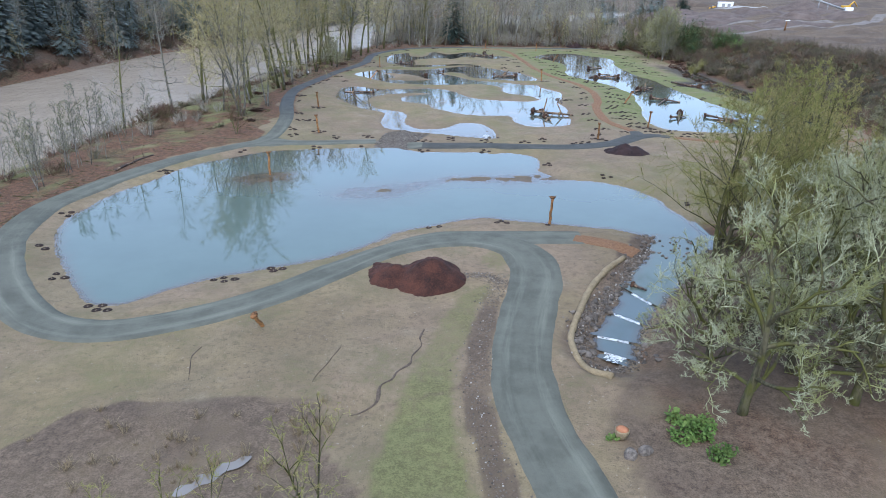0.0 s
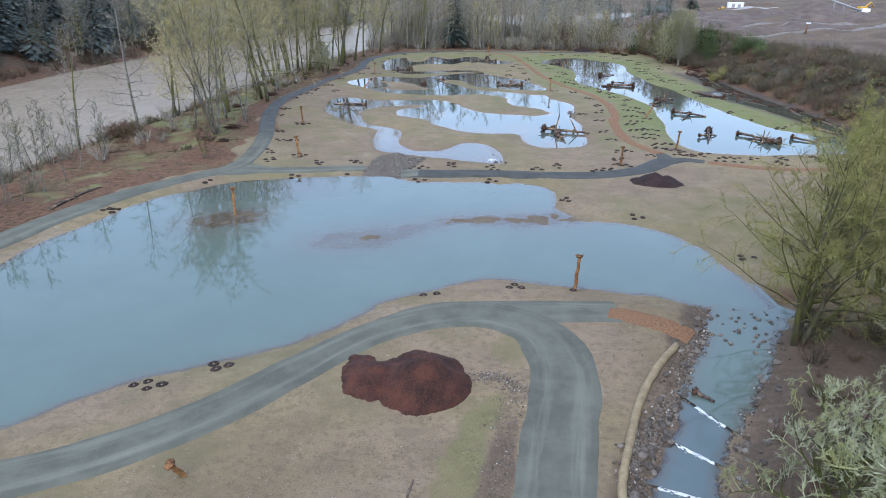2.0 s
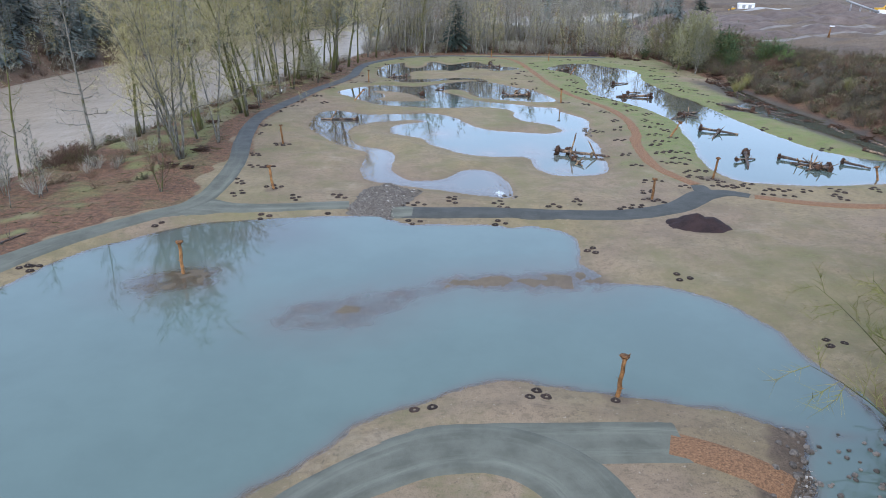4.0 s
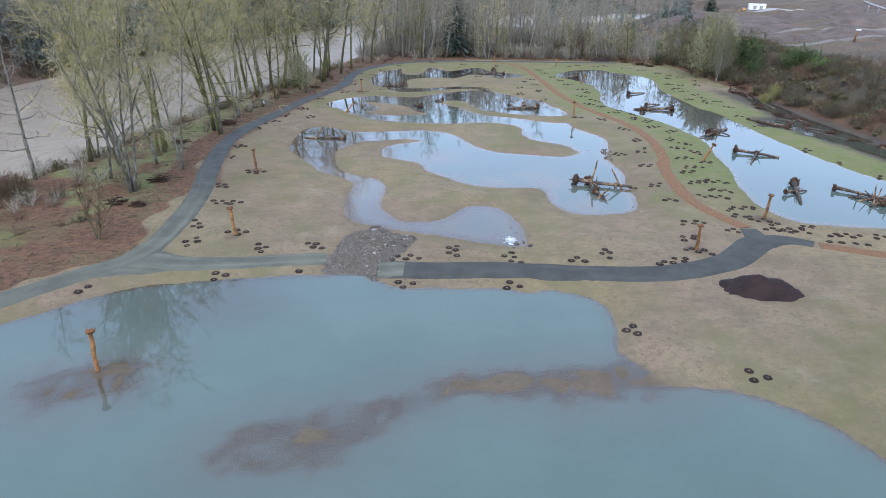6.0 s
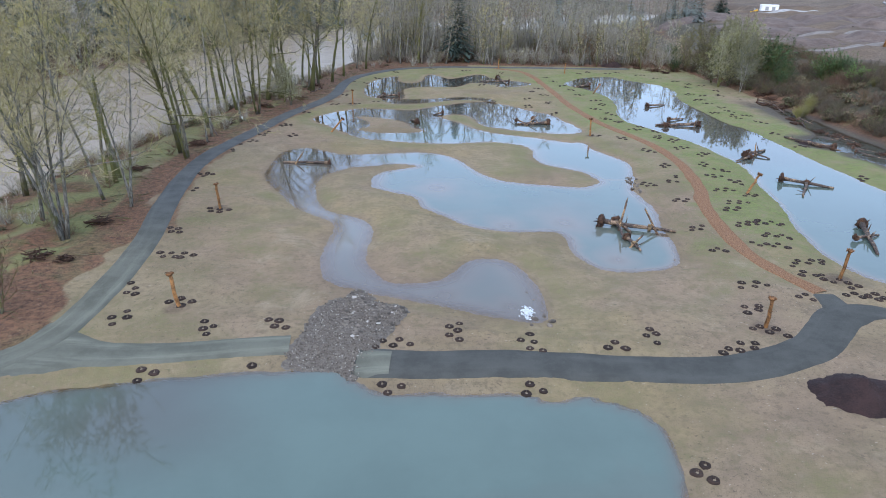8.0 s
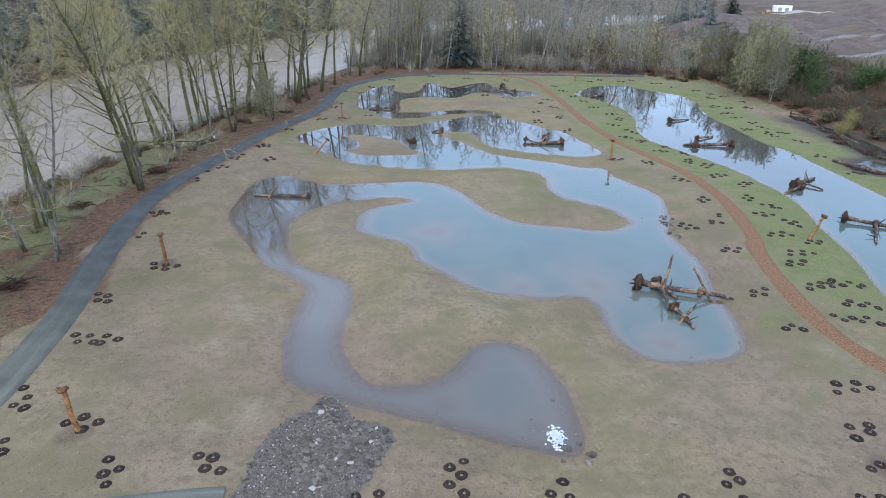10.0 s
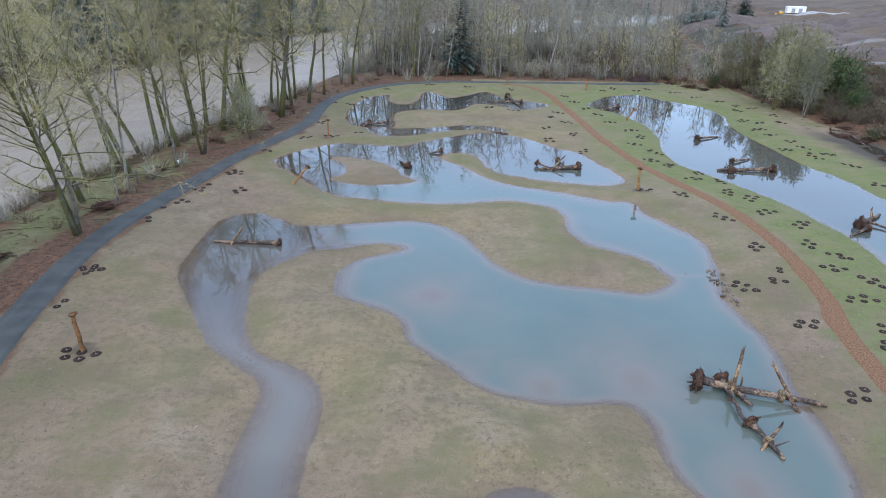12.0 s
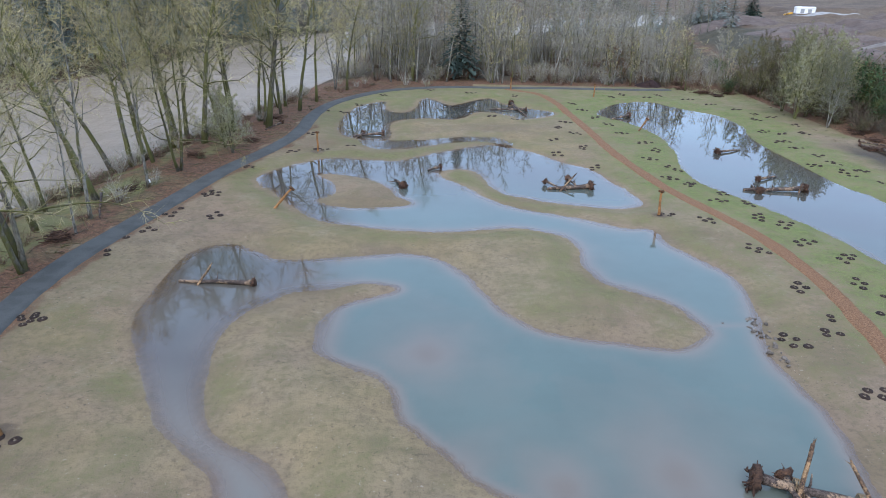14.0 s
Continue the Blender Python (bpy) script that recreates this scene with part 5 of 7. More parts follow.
WEST_TREES_FAR = [
    ("thin_a", -38.0, 136.0, 0.85, 220, -6), ("thin_a", -34.6, 135.6, 0.7, 100, 0), ("alder_a", -37.1, 158.9, 0.95, 300, -7), ("alder_b", -38.2, 176.0, 0.95, 180, -12),
    ("birch", -51.8, 130.5, 0.85, 240, -3), ("alder_c", -48.2, 140.2, 0.55, 20, 0), ("thin_b", -39.6, 142.9, 0.95, 60, -3), ("thin_b", -40.3, 142.2, 0.85, 160, -6), ("thin_a", -34.0, 133.9, 0.8, 10, -2), ("thin_a", -41.4, 129.1, 0.85, 310, -5), 
    ("alder_a", -39.6, 166.0, 1.0, 290, -14), 
    ("alder_c", -33.0, 189.0, 0.8, 10, 3), ("thin_b", -28.8, 237.5, 1.1, 40, 0), ("cotton", -4.0, 275.5, 0.85, 80, 0), ("fir_broad", 8.2, 281.0, 1.0, 0, 0),
    ("thin_b", -45.8, 187.4, 0.9, 75, -10), ("scrub_tree", -33.3, 108.3, 1.0, 10, 0), ("cotton", -43.0, 215.0, 0.8, 310, -5), ("alder_b", -32.4, 213.0, 0.9, 200, 4),
    ("alder_a", -31.0, 225.0, 0.9, 45, -4),
]
for kind, x, y, s, turn, lean in WEST_TREES_NEAR + WEST_TREES_FAR:
    plant(kind, x, y, s * (1.0 if kind in ("bank_tree", "fir_broad", "scrub_tree") else 1.27), turn, (rng.uniform(-5, 5), lean))

# the riverbank belt, filled up along its length
def bank_line(y):
    return float(np.interp(y, [20, 85, 118, 152, 188, 227, 248, 290], [-66, -61, -58.5, -52.5, -46, -39, -33, -26]))


def road_side(y):
    return float(np.interp(y, [50, 62, 76, 92, 104, 123, 147, 165, 190, 213, 243, 257, 266], [-45, -46, -46, -41, -33, -33, -36.5, -35, -31, -25, -23, -15, 6]))


for k in range(12):
    y = 112 + 150 * rng.random() ** 0.7
    lo, hi = bank_line(y) + 2.5, road_side(y) - 2.2
    x = lo + (hi - lo) * rng.random() ** 1.6
    plant(rng.choice(("thin_a", "thin_b", "alder_b", "alder_a", "alder_d", "thin_c")), x, y, rng.uniform(0.75, 1.25), None, (rng.uniform(-7, 7), rng.uniform(-15, 4)))
for k in range(80):
    y = rng.uniform(64, 108)
    x = bank_line(y) + 1.5 + 13 * rng.random() ** 1.4
    plant("sapling", x, y, rng.uniform(0.55, 1.15), None, (rng.uniform(-5, 5), rng.uniform(-5, 5)))
for k in range(16):
    plant("brush_red", rng.gauss(-51.0, 2.2), rng.gauss(121.5, 1.3), rng.uniform(1.0, 1.7))
for x, y, size in ((-44.8, 128.6, 1.0), (-43.8, 121.0, 0.8), (-46.5, 119.0, 0.9)):
    plant("brush_grey" if y > 125 else "brush_dark", x, y, size)
# woods behind the far path: the front rows singly, the rest as one
woods = Thicket()
for k in range(250):
    x = rng.uniform(-24, 80)
    y = 270.5 + 75 * rng.random() ** 1.4 + max(0, (x - 45) * 0.12)
    if abs(x - 8.2) < 2.0 and y < 288:
        continue
    kind, size, tilt = rng.choice(("wood_a", "wood_a", "wood_b", "wood_b", "wood_c")), rng.uniform(0.95, 1.5) * float(np.interp(x, [22, 44, 60], [1.0, 0.78, 0.6])), (rng.uniform(-3, 3), rng.uniform(-3, 3))
    if y < 281:
        plant(kind, x, y, size, None, tilt)
    else:
        woods.take(kind, x, y, size, tilt)
for k in range(90):
    x = rng.uniform(-30, 150)
    woods.take(rng.choice(("wood_a", "wood_b", "fir_b", "wood_b")), x, rng.uniform(345, 410) + max(0, x) * 0.5, rng.uniform(0.9, 1.25))
for k in range(240):
    woods.take(rng.choice(("brush_grey", "brush_red", "brush_red", "brush_grey")), rng.uniform(-26, 82), 274 + 70 * rng.random() ** 1.3, rng.uniform(0.9, 2.0))
for k in range(170):
    woods.take(rng.choice(("brush_grey", "brush_grey", "brush_red")), rng.uniform(-22, 75), rng.uniform(312, 346), rng.uniform(2.0, 3.0))
woods.done("far_woods", "dense leafless grey-brown woodland behind the path", "woods")


# firs, their distance haze put into the needle colour, and bare trees on the far river bank
def far_bank(y):
    return float(np.interp(y, [60, 110, 165, 215, 255, 303, 380, 480], [-115, -112, -108, -104, -98, -86, -70, -30]))


bank_woods = Thicket()
for k in range(250):
    y = 120 + 330 * rng.random() ** 1.1
    back = rng.random() ** 1.4
    kind = rng.choice(("fir_a", "fir_a", "fir_b", "wood_b", "wood_a")) if back > 0.08 else rng.choice(("wood_a", "fir_a", "fir_b"))
    bank_woods.take(kind, far_bank(y) - 7 - 45 * back, y, rng.uniform(0.75, 1.15))
for k in range(45):
    y = rng.uniform(112, 330)
    bank_woods.take(rng.choice(("wood_a", "wood_b", "wood_c")), far_bank(y) - rng.uniform(3, 12), y, rng.uniform(0.6, 0.95), (rng.uniform(-4, 4), rng.uniform(-4, 8)))
for k in range(170):
    y = rng.uniform(110, 330)
    bank_woods.take(rng.choice(("brush_red", "brush_red", "brush_dark")), far_bank(y) - rng.uniform(1.5, 13), y, rng.uniform(1.0, 2.0))
bank_woods.done("river_woods", "haze-paled fir forest with bare trees across the river", "woods")

# the quarry bank
SORTS["pale_tree"] = (lambda: bare_tree(G, 11, 0.15, 0.16, 0.40, 30, 9, 10, (M["pale"], M["pale_twig"]), forks=2, twig_r=0.02, rise=(20, 60)), "leafless tree with pale lichen-grey branches at the bank's foot", "tree", "bank trees")
SORTS["rusty_tree"] = (lambda: bare_tree(G, 11, 0.14, 0.12, 0.32, 36, 9, 10, (M["alder"], M["rust_twig"]), forks=3, twig_r=0.026, rise=(35, 70)), "small leafless tree with dense rusty orange-brown twigs", "tree", "woodland trees")
SORTS["brown_tree"] = (lambda: bare_tree(random.Random(8), 11, 0.14, 0.10, 0.36, 44, 10, 11, (M["alder"], M["bare_twig"]), forks=3, twig_r=0.024, rise=(35, 72)), "dense leafless tree with grey-brown upright twigs", "tree", "bank trees")
SORTS["fir_wide"] = (lambda: conifer(G, 13, 5.2, M["fir_dark"], 26), "broad dark green fir standing in the quarry", "tree", "firs")
SORTS["green_bush"] = (lambda: shrub(G, 3.0, 3.2, 40, 8, M["moss"], M["bright_leaf"], 6), "bright green leafy bush on the quarry bank", "shrub", "green bushes")
BANK_FOOT_PLANTS = [
    ("bank_tree", 73.4, 232.2, 1.15), ("bank_tree", 74.6, 240.0, 1.0), ("bank_tree", 77.0, 235.0, 1.25), ("bank_tree", 78.5, 228.6, 1.15), ("bank_tree", 81.5, 234.5, 1.25), ("rusty_tree", 48.0, 276.0, 1.0), ("rusty_tree", 50.5, 277.0, 0.8), ("thin_c", 63.3, 265.6, 0.95), ("brown_tree", 78.0, 258.0, 1.2), ("brown_tree", 80.6, 262.0, 1.25), ("brown_tree", 76.0, 262.5, 1.1), ("brown_tree", 84.6, 259.0, 1.0), ("evergreen", 72.4, 262.0, 0.7), ("evergreen", 84.0, 222.0, 0.9),
    ("pale_tree", 75.6, 224.3, 1.05), ("pale_tree", 80.1, 231.3, 1.1), ("bank_tree", 79.5, 246.0, 1.3), ("bank_tree", 84.0, 252.0, 1.25),
    ("bank_tree", 82.5, 241.0, 1.3), ("evergreen", 86.0, 232.6, 1.7), ("evergreen", 91.0, 241.5, 1.2), ("evergreen", 86.0, 227.5, 0.95),
    ("evergreen", 91.3, 217.0, 1.15), ("evergreen", 94.0, 216.7, 0.8), ("evergreen", 96.6, 218.6, 0.85), ("green_bush", 92.2, 206.1, 1.1),
    ("green_bush", 95.4, 208.4, 0.9),
]
BANK_TOP_PLANTS = [
    ("green_bush", 96.0, 221.0, 0.8), ("willow_bush", 91.2, 198.8, 0.4), ("willow_bush", 74.6, 194.6, 0.55), ("willow_bush", 79.2, 199.3, 0.65),
    ("willow_bush", 76.4, 196.0, 0.45), ("brush_dark", 82.5, 226.5, 1.8), ("brush_dark", 79.6, 219.5, 1.5), ("thin_c", 86.0, 258.0, 0.8),
    ("thin_c", 90.0, 255.0, 0.85), ("thin_c", 79.0, 270.4, 0.6), ("bank_tree", 68.0, 280.3, 0.9), ("thin_c", 63.0, 276.5, 0.75),
    ("evergreen", 82.7, 294.0, 0.9), ("willow_bush", 68.0, 290.0, 1.0), ("fir_wide", 166.0, 462.0, 1.1), ("willow_bush", 86.0, 168.0, 0.6),
    ("thin_c", 52.0, 274.0, 0.8), ("bank_tree", 90.0, 268.0, 1.0),
]
for kind, x, y, s in BANK_FOOT_PLANTS + BANK_TOP_PLANTS:
    plant(kind, x, y, s)
scrub = Thicket()
for k in range(46):
    x = rng.uniform(57, 84)
    scrub.take(rng.choice(("brush_red", "brush_red", "brush_dark", "brush_grey")), x, 300 - 0.5 * x + rng.uniform(-4, 14), rng.uniform(0.7, 1.5))
for k in range(1000):
    y = rng.uniform(88, 285)
    foot = float(np.interp(y, [80, 105, 130, 160, 200, 235, 262, 290], [60, 74, 76.5, 77.5, 77, 76, 76, 80]))
    x = foot + 1.5 + 28 * rng.random() ** 1.1
    kind, size = rng.choice(("brush_red", "brush_red", "brush_dark", "brush_dark", "bramble", "bramble")), rng.uniform(0.7, 1.5)
    if k < 50:
        plant(kind, x, y, size)
    else:
        scrub.take(kind, x, y, size)
scrub.done("bank_scrub", "tangled brambles and leafless brush on the quarry bank", "scrub")
bank_brush = Thicket()
for k in range(170):
    y = rng.uniform(100, 268)
    x = bank_line(y) + 0.5 + (road_side(y) - bank_line(y) - 2.5) * rng.random() ** 2.2
    bank_brush.take(rng.choice(("brush_red", "brush_grey", "brush_red", "bramble", "brush_grey")), x, y, rng.uniform(0.5, 1.1))
bank_brush.done("river_brush", "tangled leafless brush along the river bank", "scrub")
for k in range(70):
    y = rng.uniform(70, 268)
    x = bank_line(y) + 1.0 + (road_side(y) - bank_line(y) - 2.5) * rng.random() ** 1.5
    plant(rng.choice(("brush_red", "brush_grey", "brush_red", "bramble")), x, y, rng.uniform(0.45, 1.0))
for k in range(40):
    plant(rng.choice(("brush_red", "brush_grey", "bramble")), rng.uniform(-18, 75), rng.uniform(270.5, 300), rng.uniform(0.6, 1.3))

# old oaks and mossy trees east of the stream
OLD_OAKS = [
    ("lichen_a", 17.4, 32.4, 1.02, 0), ("lichen_a", 24.8, 33.4, 1.05, 60), ("lichen_a", 22.4, 36.6, 1.0, 190), ("lichen_b", 17.0, 37.0, 0.85, 250),
    ("lichen_a", 28.5, 33.5, 1.15, 310), ("lichen_b", 28.0, 40.0, 1.15, 20), ("lichen_b", 24.6, 42.6, 0.8, 120), ("lichen_a", 34.0, 39.0, 1.1, 80),
    ("lichen_b", 32.0, 46.0, 1.2, 200), ("lichen_b", 36.5, 31.0, 1.1, 15),
]
STREAM_TREES = [
    ("mossy_bare", 25.9, 56.8, 1.22, 40), ("mossy_bare", 28.8, 61.4, 1.2, 0), ("mossy_bare", 31.0, 53.0, 0.95, 100), ("willow_tall", 40.6, 77.0, 1.0, 240),
    ("willow_tall", 44.5, 80.5, 0.95, 30), ("willow_tall", 38.4, 71.0, 0.9, 80), ("willow_tall", 37.0, 65.0, 0.85, 150), ("willow_tall", 43.0, 73.0, 1.0, 190),
    ("lichen_b", 38.0, 51.0, 1.2, 300), ("lichen_b", 35.0, 55.5, 0.95, 60), ("willow_tree", 36.0, 66.0, 1.0, 170), ("willow_tree", 43.0, 63.5, 1.0, 300),
    ("willow_bush", 42.0, 76.0, 1.1, 0), ("willow_bush", 46.5, 73.0, 1.3, 100), ("willow_tree", 47.5, 82.0, 0.9, 20), ("willow_bush", 50.0, 88.0, 1.1, 200),
    ("bank_tree", 54.0, 78.0, 1.1, 0), ("willow_tree", 56.0, 70.0, 1.05, 130),
]
for kind, x, y, s, turn in OLD_OAKS + STREAM_TREES:
    plant(kind, x, y, s, turn)
for x, y, s in ((24.5, 50.0, 0.8), (27.5, 57.5, 0.9), (29.5, 60.0, 0.7), (21.0, 42.0, 0.6), (33.0, 57.0, 1.0), (36.0, 61.0, 1.0), (40.0, 58.0, 1.1), (28.0, 45.0, 0.7)):
    plant("bramble", x, y, s)
for x, y, s, turn in ((-6.6, 23.4, 0.9, 30), (-6.0, 17.6, 0.95, 100), (-10.8, 19.6, 0.85, 200), (-13.5, 18.2, 0.8, 260), (-12.2, 17.0, 0.8, 10)):
    plant("sapling_moss", x, y, s, turn)

for k in range(34):
    y = rng.uniform(40, 66)
    x = float(np.interp(y, [40, 48, 52, 57, 62, 66], [15.4, 19.6, 22.6, 26.0, 29.2, 31.0])) + 6 * rng.random() ** 1.3
    plant(rng.choice(("brush_red", "brush_dark", "brush_red")), x, y, rng.uniform(0.35, 0.75))


# ---- logs, snags and rocks placed for habitat ----
W = random.Random(23)


def root_wad(rng, at, away, size, spikes=70):
    """The torn-up root plate of a log: a lumpy disc with broken roots all round."""
    t = Tubes()
    at, away = Vector(at), Vector(away).normalized()
    t.tube([at - away * size * 0.28, at - away * size * 0.1, at + away * size * 0.1, at + away * size * 0.26], [size * 0.3, size * 0.62, size * 0.7, size * 0.4], 13)
    t.v = [v + Vector((rng.uniform(-1, 1), rng.uniform(-1, 1), rng.uniform(-1, 1))) * size * 0.15 for v in t.v]
    for k in range(spikes):
        o = away.orthogonal().normalized()
        o = Matrix.Rotation(rng.uniform(0, 6.283), 3, away) @ o
        d = (o + away * rng.uniform(-0.35, 0.75)).normalized()
        ln = size * rng.choice((0.15, 0.18, 0.2, 0.25, 0.3, 0.55))
        pts = bend(rng, at + o * size * rng.uniform(0.3, 0.55) + away * rng.uniform(-0.15, 0.25) * size, d, ln, 2, 0, 0.7)
        r = size * rng.uniform(0.03, 0.12)
        t.tube(pts, [r, r * 0.8, r * 0.45], 4)
    return t


def fallen_log(a, b, r, wad=1.0, stubs=2, label="weathered fallen log with a torn root wad in shallow water", group="habitat logs"):
    """A felled trunk from its root end a to its tip b, with broken stubs."""
    a, b = Vector(a), Vector(b)
    root = new("log")
    root.matrix_basis = Matrix.Translation(a)
    d = b - a
    L = d.length
    body = Tubes()
    pts = [Vector((0, 0, 0)).lerp(d, k / 6) + Vector((W.uniform(-1, 1), W.uniform(-1, 1), W.uniform(-0.6, 0.6))) * r * 0.35 for k in range(7)]
    body.tube(pts, [r * (1.25 if k == 0 else 1.0 - 0.45 * k / 6) * W.uniform(0.92, 1.08) for k in range(7)], 9)
    stem = part("trunk", body, M["log"], root)
    if wad:
        part("root_wad", root_wad(W, (0, 0, 0), -d, wad), M["root"], root, "dark torn root wad")
    for k in range(stubs):
        st = Tubes()
        u = W.uniform(0.3, 0.95)
        p = pts[int(u * 6)]
        e = bend(W, p, aside(W, d, 50, 85) + Vector((0, 0, 0.5)), W.uniform(0.5, 1.3), 2, 0.05, 0.2)
        st.tube(e, [r * 0.32, r * 0.25, r * 0.12], 5)
        part("branch_stub", st, M["log"], stem)
    return tagged(root, label, "log", group)


def pole(a, b, r, label="peeled wooden pole wedged upright through the logs"):
    t = Tubes()
    a, b = Vector(a), Vector(b)
    n = 5
    pts = [Vector((0, 0, 0)).lerp(b - a, k / n) + Vector((W.uniform(-1, 1), W.uniform(-1, 1), 0)) * r * 0.3 for k in range(n + 1)]
    t.tube(pts, [r * (1 - 0.3 * k / n) for k in range(n + 1)], 8)
    for _ in range(3):
        k = W.randrange(2, n + 1)
        t.spike(pts[k], pts[k] + aside(W, b - a, 20, 60) * W.uniform(0.2, 0.5), r * 0.4)
    for q in range(5):
        t.spike(pts[-1] - (b - a).normalized() * 0.1, pts[-1] + aside(W, b - a, 3, 22) * W.uniform(0.15, 0.45), r * 0.5)
    ob = t.mesh("pole", M["pole"])
    ob.matrix_basis = Matrix.Translation(a)
    return tagged(ob, label, "pole", "habitat poles")


def snag(x, y, height, tilt=(0, 0), spread_r=0.44, z=None):
    """A dead trunk set upside down in the ground, its roots in the air."""
    root = new("snag")
    post = Tubes()
    pts = [Vector((W.uniform(-0.05, 0.05), W.uniform(-0.05, 0.05), -0.6 + (height + 0.6) * k / 6)) for k in range(7)]
    post.tube(pts, [0.15 * (1.12 - 0.04 * k) * W.uniform(0.9, 1.08) for k in range(7)], 9)
    for _ in range(4):
        k = W.randrange(2, 6)
        post.spike(pts[k], pts[k] + aside(W, (0, 0, 1), 40, 80) * W.uniform(0.25, 0.5), 0.05)
    part("post", post, M["snag"], root)
    part("root_wad", root_wad(W, (0, 0, height), (0, 0, 1), spread_r, 26), M["snag_root"], root, "torn orange-brown root wad on top")
    root.matrix_basis = pose(x, y, high(x, y) if z is None else z, tilt[0], tilt[1], 0)
    return tagged(root, "upright orange-brown snag with its roots in the air", "snag", "habitat snags")


# the large log structure in the winding pond
fallen_log((19.0, 130.2, 0.55), (26.6, 127.9, 0.25), 0.27, 1.05, 1, "long weathered log with a big root wad in the pond")
fallen_log((20.7, 130.4, 0.55), (20.5, 126.2, 0.25), 0.20, 0.75, 1)
fallen_log((20.75, 125.9, 0.34), (21.4, 122.9, 0.05), 0.20, 0.7, 1)
fallen_log((21.4, 129.3, 0.26), (21.7, 127.9, 0.16), 0.20, 0, 1, "short weathered log lying in the pond")
pole((20.5, 128.4, -0.6), (21.6, 130.1, 3.0), 0.15)
pole((24.7, 127.2, -0.3), (23.7, 129.6, 2.0), 0.14)
pole((20.3, 123.7, -0.2), (22.0, 124.9, 0.9), 0.12)


def lashing(at, along, r):
    """Turns of rope that tie a pole to a log."""
    t = Tubes()
    along = Vector(along).normalized()
    o = along.orthogonal().normalized()
    for k in range(4):
        c = along * (k - 1.5) * 0.09
        ring = [c + Matrix.Rotation(a * 0.6283, 3, along) @ o * r * W.uniform(0.95, 1.1) for a in range(11)]
        t.tube(ring, [0.04] * 11, 4)
    ob = t.mesh("rope_lashing", M["rope"])
    ob.matrix_basis = Matrix.Translation(Vector(at))
    return tagged(ob, "tan rope lashing tied round crossed logs", "rope", "rope lashings")


lashing((21.0, 129.6, 0.5), (7.6, -2.3, -0.3), 0.42)
lashing((24.0, 128.7, 0.38), (7.6, -2.3, -0.3), 0.36)
lashing((21.1, 124.3, 0.2), (0.65, -3.0, -0.3), 0.28)
fallen_log((16.2, 50.9, 0.12), (17.1, 49.9, 0.05), 0.16, 0.45, 0, "short orange-brown log at the stream's edge")
# single logs in the ponds
WINDING_POND_LOGS = [
    (-14.4, 154.6, -21.2, 155.1, 0.22, 0.6, 0.25), (22.0, 184.6, 16.4, 184.0, 0.32, 1.0, 0.4), (16.3, 186.0, 18.6, 183.4, 0.17, 0.6, 0.5), (19.7, 188.0, 20.4, 185.2, 0.16, 0.6, 0.4),
    (-2.5, 183.6, -3.7, 187.2, 0.24, 0.85, 0.35), (2.4, 193.0, 0.6, 192.0, 0.22, 0.6, 0.35), (-7.2, 213.6, -12.2, 212.4, 0.26, 0.8, 0.35), (-10.6, 213.4, -11.6, 210.8, 0.2, 0.6, 0.4),
    (18.0, 244.0, 19.8, 232.0, 0.26, 0.9, 0.5),
]
FAR_POND_LOGS = [
    (20.4, 237.6, 13.0, 238.4, 0.22, 0.7, 0.35), (40.4, 233.0, 36.0, 230.0, 0.26, 0.8, 0.4), (46.8, 204.4, 51.4, 206.9, 0.22, 0.8, 0.35), (50.4, 184.6, 42.4, 184.8, 0.32, 1.05, 0.45),
    (44.0, 183.6, 44.4, 187.0, 0.18, 0.8, 0.4), (46.4, 189.2, 50.0, 191.4, 0.22, 0.7, 0.35), (49.1, 161.6, 54.2, 165.8, 0.30, 0.9, 0.4), (50.6, 163.6, 52.4, 160.4, 0.18, 0.5, 0.45),
    (48.2, 148.3, 53.8, 145.1, 0.26, 0.95, 0.5),
]
EAST_POND_LOGS = [
    (50.8, 146.6, 47.6, 141.4, 0.2, 0.6, 0.35), (48.3, 130.3, 45.2, 122.4, 0.26, 0.9, 0.5), (45.2, 126.2, 48.8, 127.8, 0.18, 0.5, 0.4), (52.7, 128.4, 57.0, 124.4, 0.22, 0.7, 0.4),
    (56.6, 121.4, 53.0, 125.6, 0.26, 0.8, 0.45), (55.0, 121.8, 58.0, 126.0, 0.2, 0.6, 0.5), (57.6, 123.6, 53.2, 121.6, 0.2, 0.7, 0.35), (61.0, 125.8, 63.4, 122.8, 0.22, 0.7, 0.4),
    (49.4, 160.6, 46.6, 158.8, 0.2, 0.7, 0.4),
]
for ax, ay, bx, by, r, wad, z in WINDING_POND_LOGS + FAR_POND_LOGS + EAST_POND_LOGS:
    fallen_log((ax, ay, z), (bx, by, 0.12), r, wad, W.choice((1, 2, 2)))
pole((-19.4, 154.4, -0.2), (-18.4, 155.6, 1.3), 0.13)
pole((17.6, 183.2, -0.2), (20.2, 186.0, 1.5), 0.13)
pole((49.4, 184.0, -0.2), (49.7, 184.4, 1.0), 0.13)
pole((51.1, 162.6, -0.2), (51.4, 163.4, 1.6), 0.13)
pole((54.2, 122.4, -0.2), (55.2, 124.2, 1.7), 0.13)
